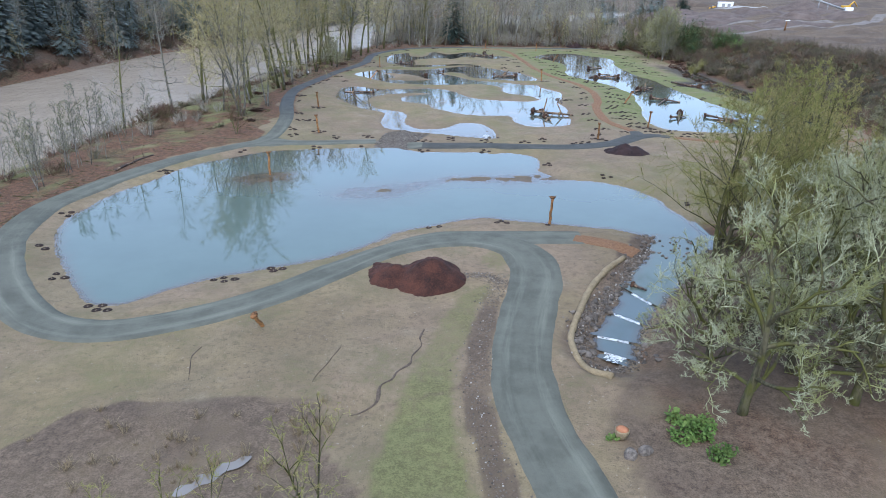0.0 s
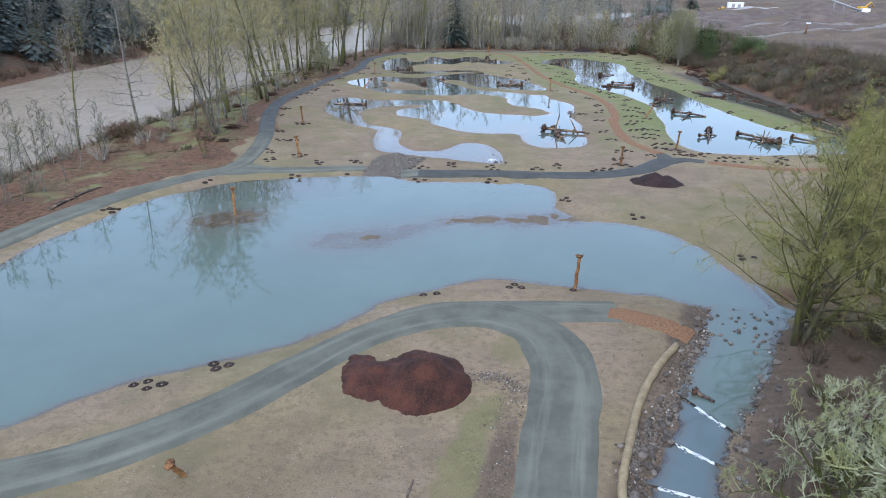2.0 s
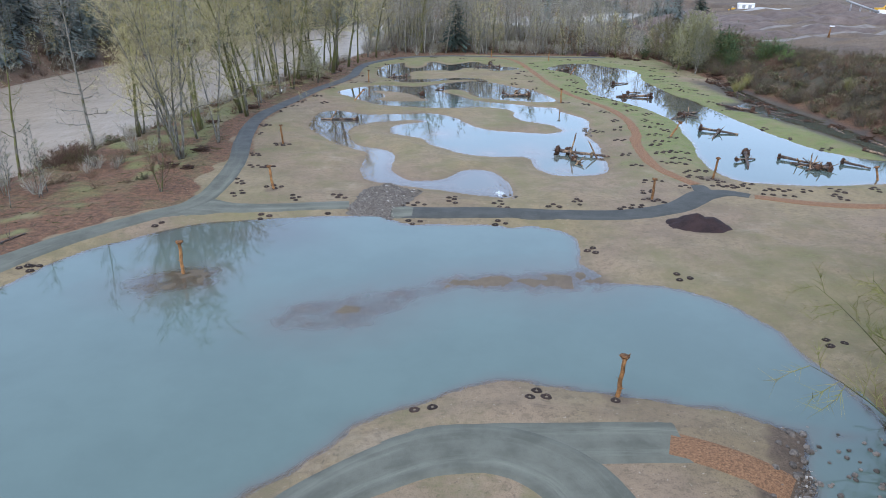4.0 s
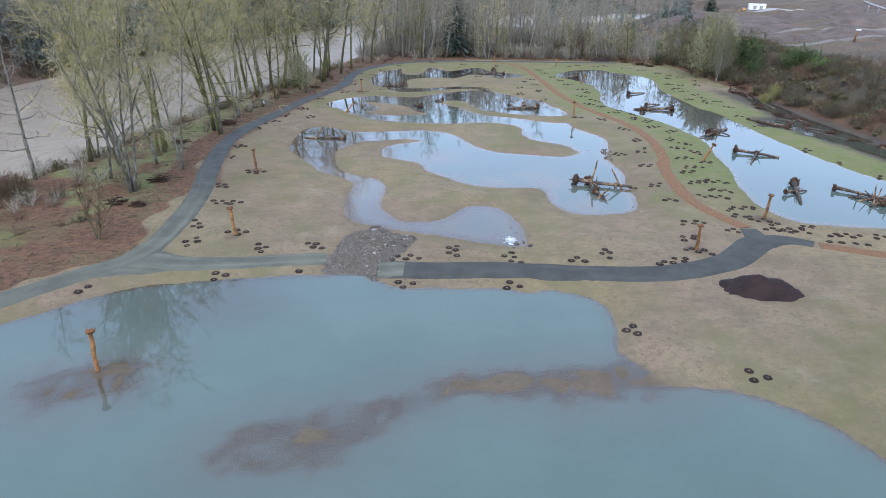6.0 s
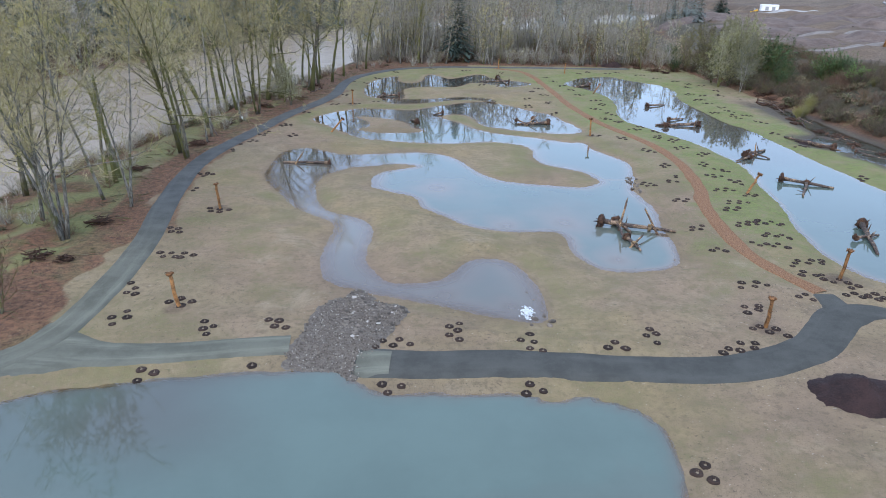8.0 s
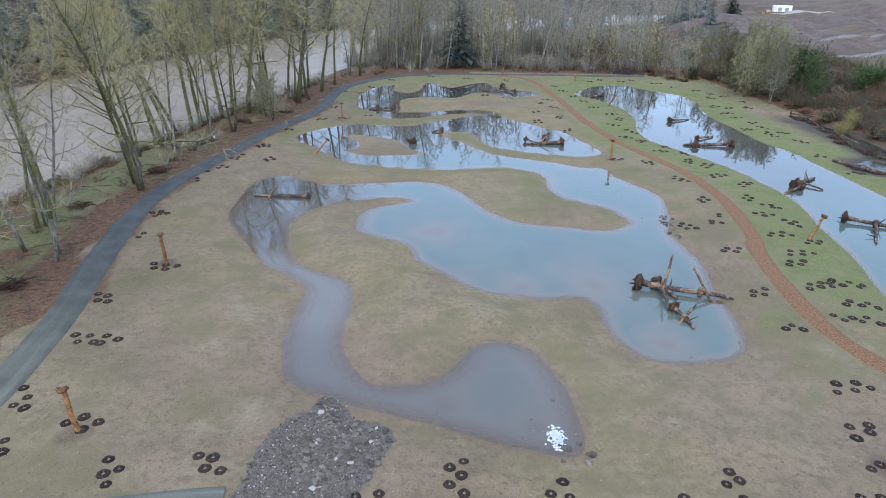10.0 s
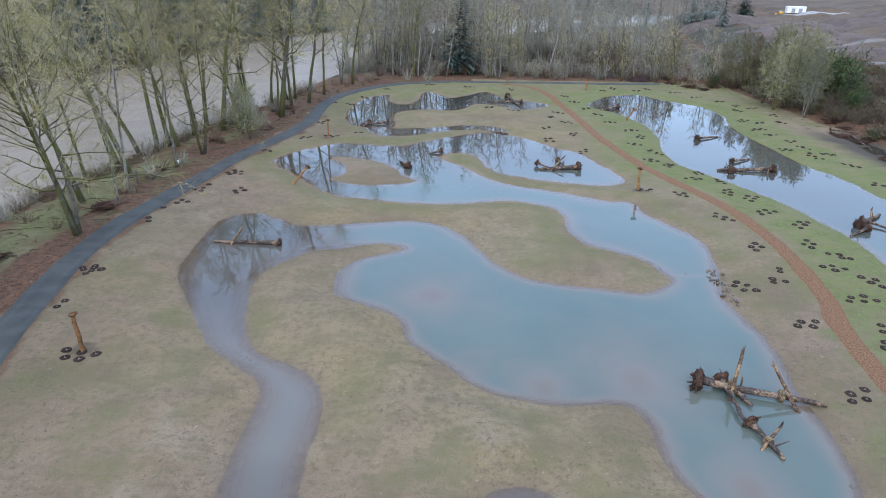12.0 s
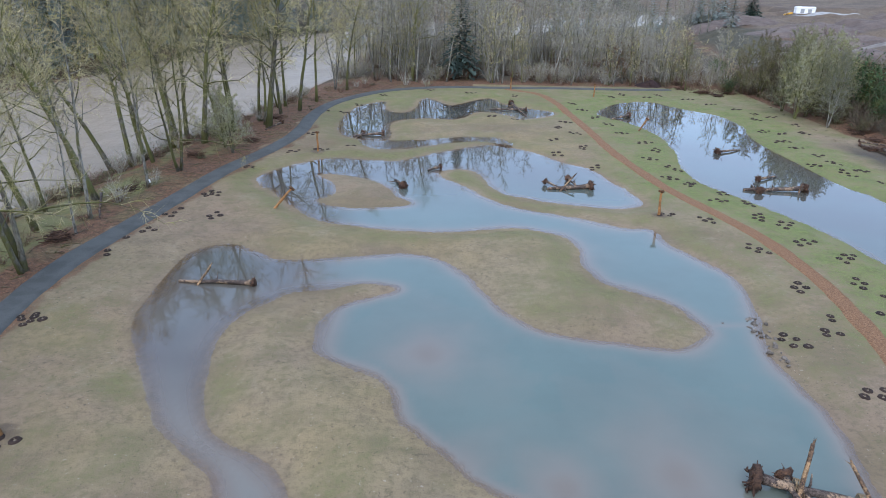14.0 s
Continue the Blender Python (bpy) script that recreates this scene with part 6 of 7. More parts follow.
for k in range(7):
    a, x, y = W.uniform(0, 6.283), 55.2 + W.gauss(0, 1.1), 123.6 + W.gauss(0, 1.2)
    pole((x - math.cos(a) * 1.3, y - math.sin(a) * 1.3, -0.1), (x + math.cos(a) * 1.3, y + math.sin(a) * 1.3, W.uniform(0.6, 1.5)), W.uniform(0.07, 0.12), "broken branch propped across the pond's log jam")
# logs on the ground along the wet bank and beside the loop road
MARSH_LOGS = [
    (66.4, 167.6, 61.8, 174.6, 0.34, 1.1), (65.2, 169.0, 67.2, 166.6, 0.2, 0.6), (71.6, 178.6, 73.4, 173.2, 0.2, 0.7), (72.8, 176.0, 69.6, 174.4, 0.16, 0.6),
    (70.4, 168.6, 73.0, 166.0, 0.2, 0.8), (72.6, 189.0, 70.8, 184.6, 0.14, 0.4), (73.6, 210.6, 77.2, 206.4, 0.18, 0.6), (74.6, 212.6, 78.0, 209.4, 0.14, 0.5),
    (76.0, 268.4, 81.4, 263.0, 0.2, 0.6), (79.6, 268.6, 75.4, 262.4, 0.18, 0.5),
]
OTHER_LOGS = [
    (69.4, 166.0, 72.6, 158.0, 0.22, 0.6), (74.6, 152.6, 73.8, 147.0, 0.26, 0.9), (69.0, 133.4, 71.6, 130.0, 0.24, 0.7), (74.4, 141.0, 75.2, 134.0, 0.22, 0.6),
    (-42.9, 84.8, -42.0, 91.0, 0.18, 0.0), (-42.4, 90.0, -41.2, 93.6, 0.12, 0.0), (76.0, 208.0, 74.0, 199.0, 0.22, 0.6), (75.0, 197.0, 74.2, 188.0, 0.2, 0.5),
    (-38.5, 178.0, -35.0, 170.0, 0.16, 0.0), (-25.9, 220.0, -27.5, 214.6, 0.2, 0.7),
]
for ax, ay, bx, by, r, wad in MARSH_LOGS + OTHER_LOGS:
    za, zb = high(ax, ay), high(bx, by)
    fallen_log((ax, ay, za + r * 0.8), (bx, by, zb + r * 0.5), r, wad, 2, "weathered brown log lying on the bank", "bank logs")
# upright snags
for x, y, h, tx, ty in ((-13.6, 42.9, 1.3, 22, -20), (11.6, 66.4, 3.0, 0, 2), (-19.9, 109.4, 2.9, 0, -6), (-23.8, 133.6, 2.9, 0, -3), (37.4, 115.8, 2.8, 0, 6), (26.4, 106.8, 2.5, 0, 0),
                        (27.4, 173.2, 2.9, 0, -2), (-16.2, 200.8, 2.9, 0, 0), (38.1, 254.0, 2.8, 0, 0), (20.0, 263.0, 2.6, 0, 0), (-22.6, 85.0, 3.0, 0, 1), (61.0, 117.2, 2.4, 0, -18)):
    snag(x, y, h, (tx, ty))
for x, y, h, tx, ty in ((-16.9, 174.2, 3.0, -20, 42), (40.4, 141.6, 3.0, -20, 38), (38.3, 218.8, 2.6, -15, 35)):
    snag(x, y, h, (tx, ty), 0.5)


def stone_mesh(rng, size, detail):
    bm = bmesh.new()
    bmesh.ops.create_icosphere(bm, subdivisions=detail, radius=size)
    flat = (rng.uniform(0.8, 1.25), rng.uniform(0.7, 1.0), rng.uniform(0.5, 0.75))
    for v in bm.verts:
        v.co = Vector((v.co.x * flat[0], v.co.y * flat[1], v.co.z * flat[2])) * (1 + 0.28 * noise.noise(v.co / size * 1.1 + Vector((rng.random() * 0 + size * 40, 0, 0))))
    me = bpy.data.meshes.new("boulder")
    bm.to_mesh(me)
    bm.free()
    me.materials.append(M["rock"])
    return me


STONES = [stone_mesh(W, 0.30 + 0.05 * k, 2) for k in range(6)]


def boulder(x, y, s, label="rounded grey boulder edging the stream", group="stream boulders"):
    ob = new("boulder", W.choice(STONES))
    ob.matrix_basis = pose(x, y, high(x, y) + 0.05 * s, W.uniform(-20, 20), W.uniform(-20, 20), W.uniform(0, 360)) @ Matrix.Scale(s, 4)
    return tagged(ob, label, "boulder", group)


line = smooth(STREAM, 10, False)
tan = np.gradient(line, axis=0)
tan /= np.hypot(*tan.T)[:, None]
for k in range(205):
    i = W.randrange(8, len(line))
    side = W.choice((-1, -1, 1))
    off = side * (float(np.interp(line[i][1], [38, 44, 50, 56, 62], [1.4, 1.75, 2.05, 2.3, 2.9])) + abs(W.gauss(-0.1, 0.75)) - 0.15)
    p = line[i] + np.array([-tan[i][1], tan[i][0]]) * off + np.array([W.uniform(-0.3, 0.3), W.uniform(-0.3, 0.3)])
    boulder(p[0], p[1], W.choice((0.3, 0.36, 0.42, 0.5, 0.58, 0.7)))
for k in range(38):
    i = W.randrange(6, 22)
    p = line[i] + np.array([W.uniform(-2.2, 2.2), W.uniform(-1.2, 1.2)])
    stone = boulder(p[0], p[1], W.uniform(0.25, 0.45), "wet grey stone standing in the stream")
    stone.location.z = float(stream_level(p[None])[0]) + 0.02
for x, y, s in ((24.3, 149.6, 0.7), (24.9, 148.6, 0.6), (26.2, 149.2, 0.6), (25.6, 150.6, 0.5), (26.9, 147.6, 0.5), (27.4, 148.4, 0.5), (27.9, 149.4, 0.4), (28.0, 147.2, 0.4), (27.5, 146.2, 0.4),
                (28.3, 148.4, 0.6), (27.9, 146.0, 0.55), (27.3, 144.8, 0.6), (27.2, 143.2, 0.5), (8.6, 108.6, 0.6), (9.4, 109.0, 0.5), (9.9, 108.0, 0.6), (8.2, 107.4, 0.5), (9.6, 107.2, 0.55),
                (8.6, 113.3, 0.35), (9.0, 111.9, 0.4), (6.9, 111.3, 0.25), (7.9, 111.3, 0.28), (6.2, 109.5, 0.25), (9.4, 109.9, 0.3), (6.9, 110.2, 0.22), (24.1, 120.8, 0.4), (19.6, 118.6, 0.35),
                (9.6, 28.6, 0.95), (10.5, 28.9, 0.9)):
    boulder(x, y, s, "grey stone at the water's edge", "shore stones")

for k in range(34):
    u = W.random()
    x, y = (24.0 + 3.6 * u + W.gauss(0, 0.35), 149.6 - 0.6 * u + W.gauss(0, 0.5)) if k < 16 else (26.9 + W.gauss(0, 0.3), 142.0 + 7.0 * u)
    boulder(x, y, W.choice((0.22, 0.28, 0.36, 0.44)), "grey stone at the water's edge", "shore stones").location.z += 0.08

# rock ford between the ponds: loose angular rubble
ford = smooth([(-6.7, 111.3), (-6.1, 113.4), (-4.9, 112.2), (-4.3, 110.9), (-2.0, 109.8), (-2.3, 107.1), (-3.4, 104.5), (-4.3, 102.1), (-4.9, 99.9), (-6.2, 100.1), (-9.6, 101.5), (-9.3, 104.4), (-8.7, 108.2), (-8.0, 110.3)])
fx, fy = np.arange(-10.8, -0.8, 0.25), np.arange(99.0, 114.6, 0.25)
FA, FB = np.meshgrid(fx, fy, indexing="ij")
FP = np.stack([FA.ravel(), FB.ravel()], 1)
inside = area_gap(FP, ford, 3.0) + 0.35 * wobble(FP, 1.3, 91)
bed = mesh_object("ford_bed", np.column_stack([FP, land(FP) + np.clip(0.10 - 0.16 * (inside + 0.3), -0.06, 0.06)]), grid_faces(len(fx), len(fy)).tolist(), M["ford_bed"], True)
tagged(bed, "packed grey crushed rock under the ford", "ford", kind="structure")
F = np.random.RandomState(29)
FS = np.column_stack([F.uniform(-10.4, -1.4, 15000), F.uniform(99.6, 113.8, 15000)])
edge_gap = area_gap(FS, ford, 3.0)
FS = FS[edge_gap < F.uniform(-0.4, 0.35, len(FS))]
fz = land(FS)
fv, ff = [], []
for (x, y), z in zip(FS, fz):
    slab = y > 104.5 and x > -6.5 and W.random() < 0.04
    s = W.uniform(0.14, 0.26) if slab else W.choice((0.03, 0.035, 0.04, 0.05, 0.06, 0.08))
    q = Euler((W.uniform(-0.2, 0.2), W.uniform(-0.2, 0.2), W.uniform(0, 6)) if slab else (W.uniform(0, 6), W.uniform(0, 6), W.uniform(0, 6))).to_matrix()
    base, flat = len(fv), 0.45 if slab else 1.0
    for vx, vy, vz in ((1, 0, 0), (-1, 0.2, 0), (0, 1, 0.1), (0.1, -1, 0), (0.1, 0, 0.7), (0, 0.1, -0.7)):
        fv.append(q @ (Vector((vx, vy, vz * flat)) * s * W.uniform(0.8, 1.25)) + Vector((x, y, z + 0.05 + s * 0.25)))
    ff += [tuple(base + i for i in f) for f in ((0, 2, 4), (2, 1, 4), (1, 3, 4), (3, 0, 4), (2, 0, 5), (1, 2, 5), (3, 1, 5), (0, 3, 5))]
rubble = Nodes("mixed_ford_rubble")
isl = rubble.t.nodes.new("ShaderNodeNewGeometry").outputs["Random Per Island"]
rc = rubble.mix(isl, (0.050, 0.043, 0.036), (0.19, 0.162, 0.134))
rc = rubble.mix(rubble.ramp(isl, 0.93, 0.95), rc, (0.34, 0.32, 0.29))
for line_pts, n_st, half in (([(2.4, 25.0), (1.6, 32.0), (1.9, 38.0), (3.0, 44.0), (4.0, 48.6), (4.7, 51.0)], 1500, 0.9), ([(22.4, 61.4), (18.4, 56.8), (14.9, 50.9), (12.3, 47.2), (10.2, 44.0), (9.6, 40.0)], 2100, 0.8), ([(24.8, 58.6), (20.8, 52.6), (17.0, 46.6), (14.2, 42.4), (13.0, 39.4), (11.4, 38.4), (9.8, 39.2)], 1000, 0.6), ([(4.9, 50.6), (3.6, 52.2), (1.6, 52.0)], 800, 0.9)):
    ln = smooth(line_pts, 10, False)
    for k in range(n_st):
        c = ln[W.randrange(len(ln))] + np.array([W.gauss(0, half * 0.6), W.uniform(-0.5, 0.5)])
        s = W.choice((0.03, 0.04, 0.05, 0.07, 0.10)) * (0.75 if c[0] < 8 and half > 0.85 else 1.25)
        q = Euler((W.uniform(0, 6), W.uniform(0, 6), W.uniform(0, 6))).to_matrix()
        base = len(fv)
        for vx, vy, vz in ((1, 0, 0), (-1, 0.2, 0), (0, 1, 0.1), (0.1, -1, 0), (0.1, 0, 0.7), (0, 0.1, -0.7)):
            fv.append(q @ (Vector((vx, vy, vz)) * s * W.uniform(0.8, 1.25)) + Vector((c[0], c[1], high(c[0], c[1]) + s * 0.2)))
        ff += [tuple(base + i for i in f) for f in ((0, 2, 4), (2, 1, 4), (1, 3, 4), (3, 0, 4), (2, 0, 5), (1, 2, 5), (3, 1, 5), (0, 3, 5))]
ford_ob = mesh_object("ford_rubble", fv, ff, rubble.surface(rc, 0.85, rubble.noise(9.0), 0.3, 0.03))
tagged(ford_ob, "grey-brown angular rubble of the ford and road edge", "rubble", kind="stuff")

# ---- stream pools and small falls ----
sl = smooth(STREAM, 14, False)
lv = stream_level(sl)
at_step = [int(np.argmin(np.hypot(sl[:, 0] - w[0], sl[:, 1] - w[1]))) for w in STREAM_STEPS]
turns = np.interp(np.arange(len(sl)), [0] + at_step, [math.atan2(0.6, 0.8)] + [math.atan2(-w[4], -w[3]) for w in STREAM_STEPS])
start = 0
pool_no = 7
for k in range(1, len(sl) + 1):
    if k == len(sl) or lv[k] != lv[start]:
        seg, way = sl[max(start - 1, 0):k], turns[max(start - 1, 0):k]
        if k < len(sl):
            w = min(STREAM_STEPS, key=lambda q: math.hypot(q[0] - sl[k][0], q[1] - sl[k][1]))
            seg, way = np.vstack([seg, [w[:2]]]), np.append(way, math.atan2(-w[4], -w[3]))
        u = np.linspace(-1, 1, 9)
        P = (seg[:, None, :] + np.stack([np.sin(way), -np.cos(way)], 1)[:, None, :] * u[None, :, None] * 3.1).reshape(-1, 2)
        z = float(lv[start])
        ob = mesh_object("water_%d" % pool_no, np.column_stack([P, np.full(len(P), z - (0.003 if z == 0 else 0.02))]), grid_faces(len(seg), 9).tolist(), M["big_pond"] if z == 0 else M["stream"], True)
        set_float(ob, "murk", 1 - np.exp(-np.clip(z - land(P), 0, 3) / 0.10))
        set_float(ob, "clear", np.full(len(P), 0.0))
        tagged(ob, "shallow pool of the stepped stream", "stream", kind="structure")
        pool_no += 1
        start = k
for x, y, z, dx, dy in STREAM_STEPS:
    d, n = np.array([dx, dy]), np.array([-dy, dx])
    bm = bmesh.new()
    rows_v = []
    big = z < -0.4
    half = 0.8 if big else 1.15
    for j in range(15):
        u = j / 14 * 2 - 1
        c = np.array([x, y]) + n * u * half
        jag = W.uniform(0.4, 1.6)
        rows_v.append([bm.verts.new((c[0] + d[0] * s * jag, c[1] + d[1] * s * jag, z + zz + W.uniform(-0.02, 0.02)))
                       for s, zz in ((-0.03, -0.03), (0.0, -0.02), (0.02, -0.05), (0.03, -0.07 - 0.04 * W.random()), (0.08, -0.15))])
    for ra, rb in zip(rows_v[:-1], rows_v[1:]):
        for q in range(4):
            bm.faces.new((ra[q], rb[q], rb[q + 1], ra[q + 1])).material_index = 1 if q < 1 or W.random() < 0.2 else 0
    me = bpy.data.meshes.new("waterfall")
    bm.to_mesh(me)
    bm.free()
    me.materials.append(M["foam"])
    me.materials.append(M["stream"])
    tagged(new("waterfall", me), "low white spill of foaming water over a log weir", "waterfall", "stream falls")
    # broken foam that drifts off below the spill
    froth = bmesh.new()
    for k in range(150 if big else 46):
        u = W.uniform(-1, 1) * half
        away = abs(W.gauss(0, 0.42 if big else 0.09)) * (1 - 0.4 * abs(u)) + 0.04
        cx, cy, r = x + n[0] * u * (0.75 if big else 1) + d[0] * away, y + n[1] * u * (0.75 if big else 1) + d[1] * away, W.uniform(0.02, 0.075) * (1.2 if big else 0.7)
        turn = W.uniform(0, 6.28)
        froth.faces.new([froth.verts.new((cx + math.cos(turn + a) * r * W.uniform(0.6, 1.6), cy + math.sin(turn + a) * r * W.uniform(0.5, 1.0), z - WEIR_DROP - 0.012 + 0.02 * W.random())) for a in (0, 1.05, 2.1, 3.14, 4.19, 5.24)])
    fm = bpy.data.meshes.new("foam_patch")
    froth.to_mesh(fm)
    froth.free()
    fm.materials.append(M["foam"])
    tagged(new("foam_patch", fm), "broken white foam drifting below the spill", "foam", kind="stuff")
# foam where the inlet bubbles up in the winding pond
bm = bmesh.new()
for k in range(190):
    cx, cy, r, turn = 8.15 + W.gauss(0, 0.22), 109.5 + W.gauss(0, 0.5), W.uniform(0.03, 0.11), W.uniform(0, 6.28)
    bm.faces.new([bm.verts.new((cx + math.cos(turn + a) * r * W.uniform(0.6, 1.5), cy + math.sin(turn + a) * r * W.uniform(0.6, 1.3), 0.012 + 0.16 * W.random() * math.exp(-((cx - 8.15) ** 2 + (cy - 109.5) ** 2) * 4))) for a in (0, 1.05, 2.1, 3.14, 4.19, 5.24)])
me = bpy.data.meshes.new("foam_patch")
bm.to_mesh(me)
bm.free()
me.materials.append(M["foam"])
tagged(new("foam_patch", me), "white foam where water bubbles into the pond", "foam", kind="stuff")

# ---- straw roll and mulch heaps ----
roll = Tubes()
wl = smooth(WATTLE, 6, False)
roll.tube([(x, y, high(x, y) + 0.05) for x, y in wl], [0.27 + 0.03 * W.uniform(-1, 1) for _ in wl], 10)
rw = roll.mesh("straw_roll", M["straw"])
tagged(rw, "long tan straw erosion roll beside the stream", "erosion roll")


def heap(name, lumps, material, label, reach, step=0.22):
    """A loose heap as a height field of overlapping cones."""
    cx, cy = np.mean([l[0] for l in lumps]), np.mean([l[1] for l in lumps])
    xs = np.arange(-reach, reach + 0.01, step)
    A, B = np.meshgrid(xs + cx, xs + cy, indexing="ij")
    P = np.stack([A.ravel(), B.ravel()], 1)
    top = np.full(len(P), -0.6)
    for x, y, r, h in lumps:
        d = np.hypot(P[:, 0] - x, P[:, 1] - y) * (1 + 0.07 * wobble(P, 2.2, int(abs(x) * 7)))
        top = np.maximum(top, h * (1.08 - (d / r) ** 1.25))
    top = top + 0.10 * wobble(P, 1.5, 61) + 0.06 * wobble(P, 0.6, 62) + 0.03 * np.random.RandomState(5).uniform(-1, 1, len(P))
    faces = grid_faces(len(xs), len(xs))
    keep = top > -0.25
    faces = faces[keep[faces].all(1)]
    used = np.unique(faces)
    index = np.full(len(P), -1)
    index[used] = np.arange(len(used))
    ob = mesh_object(name, np.column_stack([P[used], land(P[used]) + top[used] - 0.02]), index[faces].tolist(), material, True)
    return tagged(ob, label, "mulch mound", "mulch mounds")


heap("mulch_mound", [(-1.3, 51.3, 2.9, 1.9), (-0.9, 52.3, 2.3, 1.5), (-4.3, 51.9, 2.2, 1.15), (-5.0, 52.4, 1.6, 0.85), (-2.9, 51.5, 1.8, 1.0), (-1.7, 53.9, 1.5, 0.8), (-5.4, 53.7, 1.3, 0.35), (-3.2, 53.0, 1.5, 0.6)], M["red_mulch"], "large red-brown bark mulch heap beside the road", 5.6)
heap("mulch_mound", [(28.2, 97.8, 2.4, 1.25), (29.8, 97.6, 2.1, 0.95), (26.9, 98.1, 1.7, 0.6), (28.9, 98.8, 1.6, 0.5)], M["black_mulch"], "dark purple-brown mulch heap beside the path", 5.0)
heap("mulch_mound", [(57.0, 272.5, 2.6, 1.5), (55.0, 272.0, 2.2, 1.1)], M["black_mulch"], "dark mulch heap at the edge of the woods", 4.8)
heap("mulch_mound", [(64.4, 172.0, 1.7, 0.5), (66.0, 170.0, 1.5, 0.4)], M["black_mulch"], "low dark mulch heap on the grassy bank", 3.6)


# ---- planting spots: rings of dark mulch round young plants ----
def ring_mesh(rng):
    bm = bmesh.new()
    prof = ((0.11, 0.03), (0.17, 0.08), (0.29, 0.12), (0.40, 0.06), (0.48, -0.05))
    n = 12
    rings = []
    for r, z in prof:
        rings.append([bm.verts.new((math.cos(a) * r * rng.uniform(0.9, 1.12), math.sin(a) * r * rng.uniform(0.9, 1.12), z + rng.uniform(-0.02, 0.02))) for a in (2 * math.pi * k / n for k in range(n))])
    for a, b in zip(rings[:-1], rings[1:]):
        for k in range(n):
            bm.faces.new((a[k], b[k], b[(k + 1) % n], a[(k + 1) % n]))
    mid = bm.faces.new(rings[0])
    mid.material_index = 1
    s = rng.uniform(0.25, 0.45)
    for k in range(3):
        d = Vector((rng.uniform(-0.12, 0.12), rng.uniform(-0.12, 0.12), s))
        p = [bm.verts.new(v) for v in ((0.012, 0, 0.02), (-0.012, 0.01, 0.02), (0, -0.012, 0.02))]
        tip = bm.verts.new(d)
        for i in range(3):
            f = bm.faces.new((p[i], p[(i + 1) % 3], tip))
            f.material_index = 1
    me = bpy.data.meshes.new("mulch_ring")
    bm.to_mesh(me)
    bm.free()
    me.materials.append(M["mulch"])
    me.materials.append(M["ring_soil"])
    return me


RINGS = [ring_mesh(W) for _ in range(6)]
SHORE_SPOTS = [(-27.2, 46.3, 4), (-33.5, 52.1, 3), (-38.3, 58.8, 2), (-41.1, 68.6, 3), (-36.9, 85.9, 2), (-29.3, 97.1, 2), (-19.0, 100.3, 3), (-18.9, 51.6, 4), (-15.4, 53.9, 4), (-8.6, 59.6, 3),
               (-0.9, 65.3, 3), (6.4, 66.4, 3), (11.4, 66.2, 3), (22.0, 84.2, 3), (29.3, 73.0, 3), (15.3, 90.8, 3), (-2.4, 98.8, 3), (7.0, 98.8, 3), (-36.5, 86.0, 3), (-12.3, 101.0, 2)]
BENCH_SPOTS = [(-25.1, 112.5, 5), (-23.8, 107.5, 4), (-20.0, 110.2, 4), (-16.6, 106.1, 4), (-11.5, 106.7, 4), (-24.7, 120.0, 4), (-23.0, 120.0, 3), (-26.4, 126.6, 4), (-30.2, 147.2, 3), (-29.6, 140.4, 4),
               (-30.4, 164.2, 3), (-28.1, 173.8, 3), (-25.1, 178.9, 3), (2.0, 105.8, 5), (-2.5, 104.0, 5), (7.6, 104.1, 5), (13.9, 103.8, 3), (17.0, 105.3, 4)]
MID_SPOTS = [(32.3, 146.6, 3), (28.9, 145.4, 5), (34.0, 148.6, 3), (-23.9, 133.0, 5), (-29.7, 147.6, 4), (-30.3, 160.4, 3), (-28.4, 166.9, 3),
             (-28.0, 171.6, 3), (-23.1, 171.8, 4), (-26.0, 179.1, 4), (34.2, 154.7, 4), (34.4, 163.6, 5), (32.6, 172.1, 4), (28.4, 173.6, 4)]
GREEN_SPOTS = [(40.6, 141.0, 4), (38.0, 143.0, 5), (41.2, 146.5, 4), (39.4, 149.5, 4), (41.8, 152.6, 4), (40.3, 155.6, 4),
               (42.4, 161.4, 5), (40.4, 165.6, 5), (41.0, 171.0, 5), (39.0, 173.4, 5), (40.4, 179.0, 4), (36.9, 179.3, 4), (38.8, 183.0, 4), (35.8, 186.4, 5), (33.9, 189.0, 4), (36.2, 194.4, 5),
               (34.4, 199.4, 4), (37.0, 204.7, 4), (36.8, 210.4, 5), (34.6, 216.5, 4), (51.5, 110.8, 4), (57.0, 111.6, 4), (50.0, 108.0, 5)]
TRAIL_SPOTS = [(30.9, 138.4, 4), (29.2, 128.8, 4), (29.4, 122.6, 4), (28.8, 114.5, 5), (26.8, 110.0, 4), (26.4, 106.3, 5), (21.7, 103.3, 2), (23.6, 103.9, 4), (32.6, 112.0, 4), (34.3, 118.4, 2), (35.0, 116.9, 3),
               (36.8, 119.8, 6), (35.5, 130.3, 6), (35.2, 135.3, 6), (37.5, 137.9, 5), (36.8, 126.7, 5), (34.6, 124.0, 7), (38.0, 130.8, 6), (36.0, 116.3, 2), (37.2, 115.3, 3), (37.8, 114.2, 2), (37.4, 112.4, 5),
               (39.2, 112.2, 5), (41.0, 113.3, 4), (42.6, 110.8, 2), (44.2, 110.8, 4), (42.5, 108.4, 8), (47.2, 110.6, 3)]
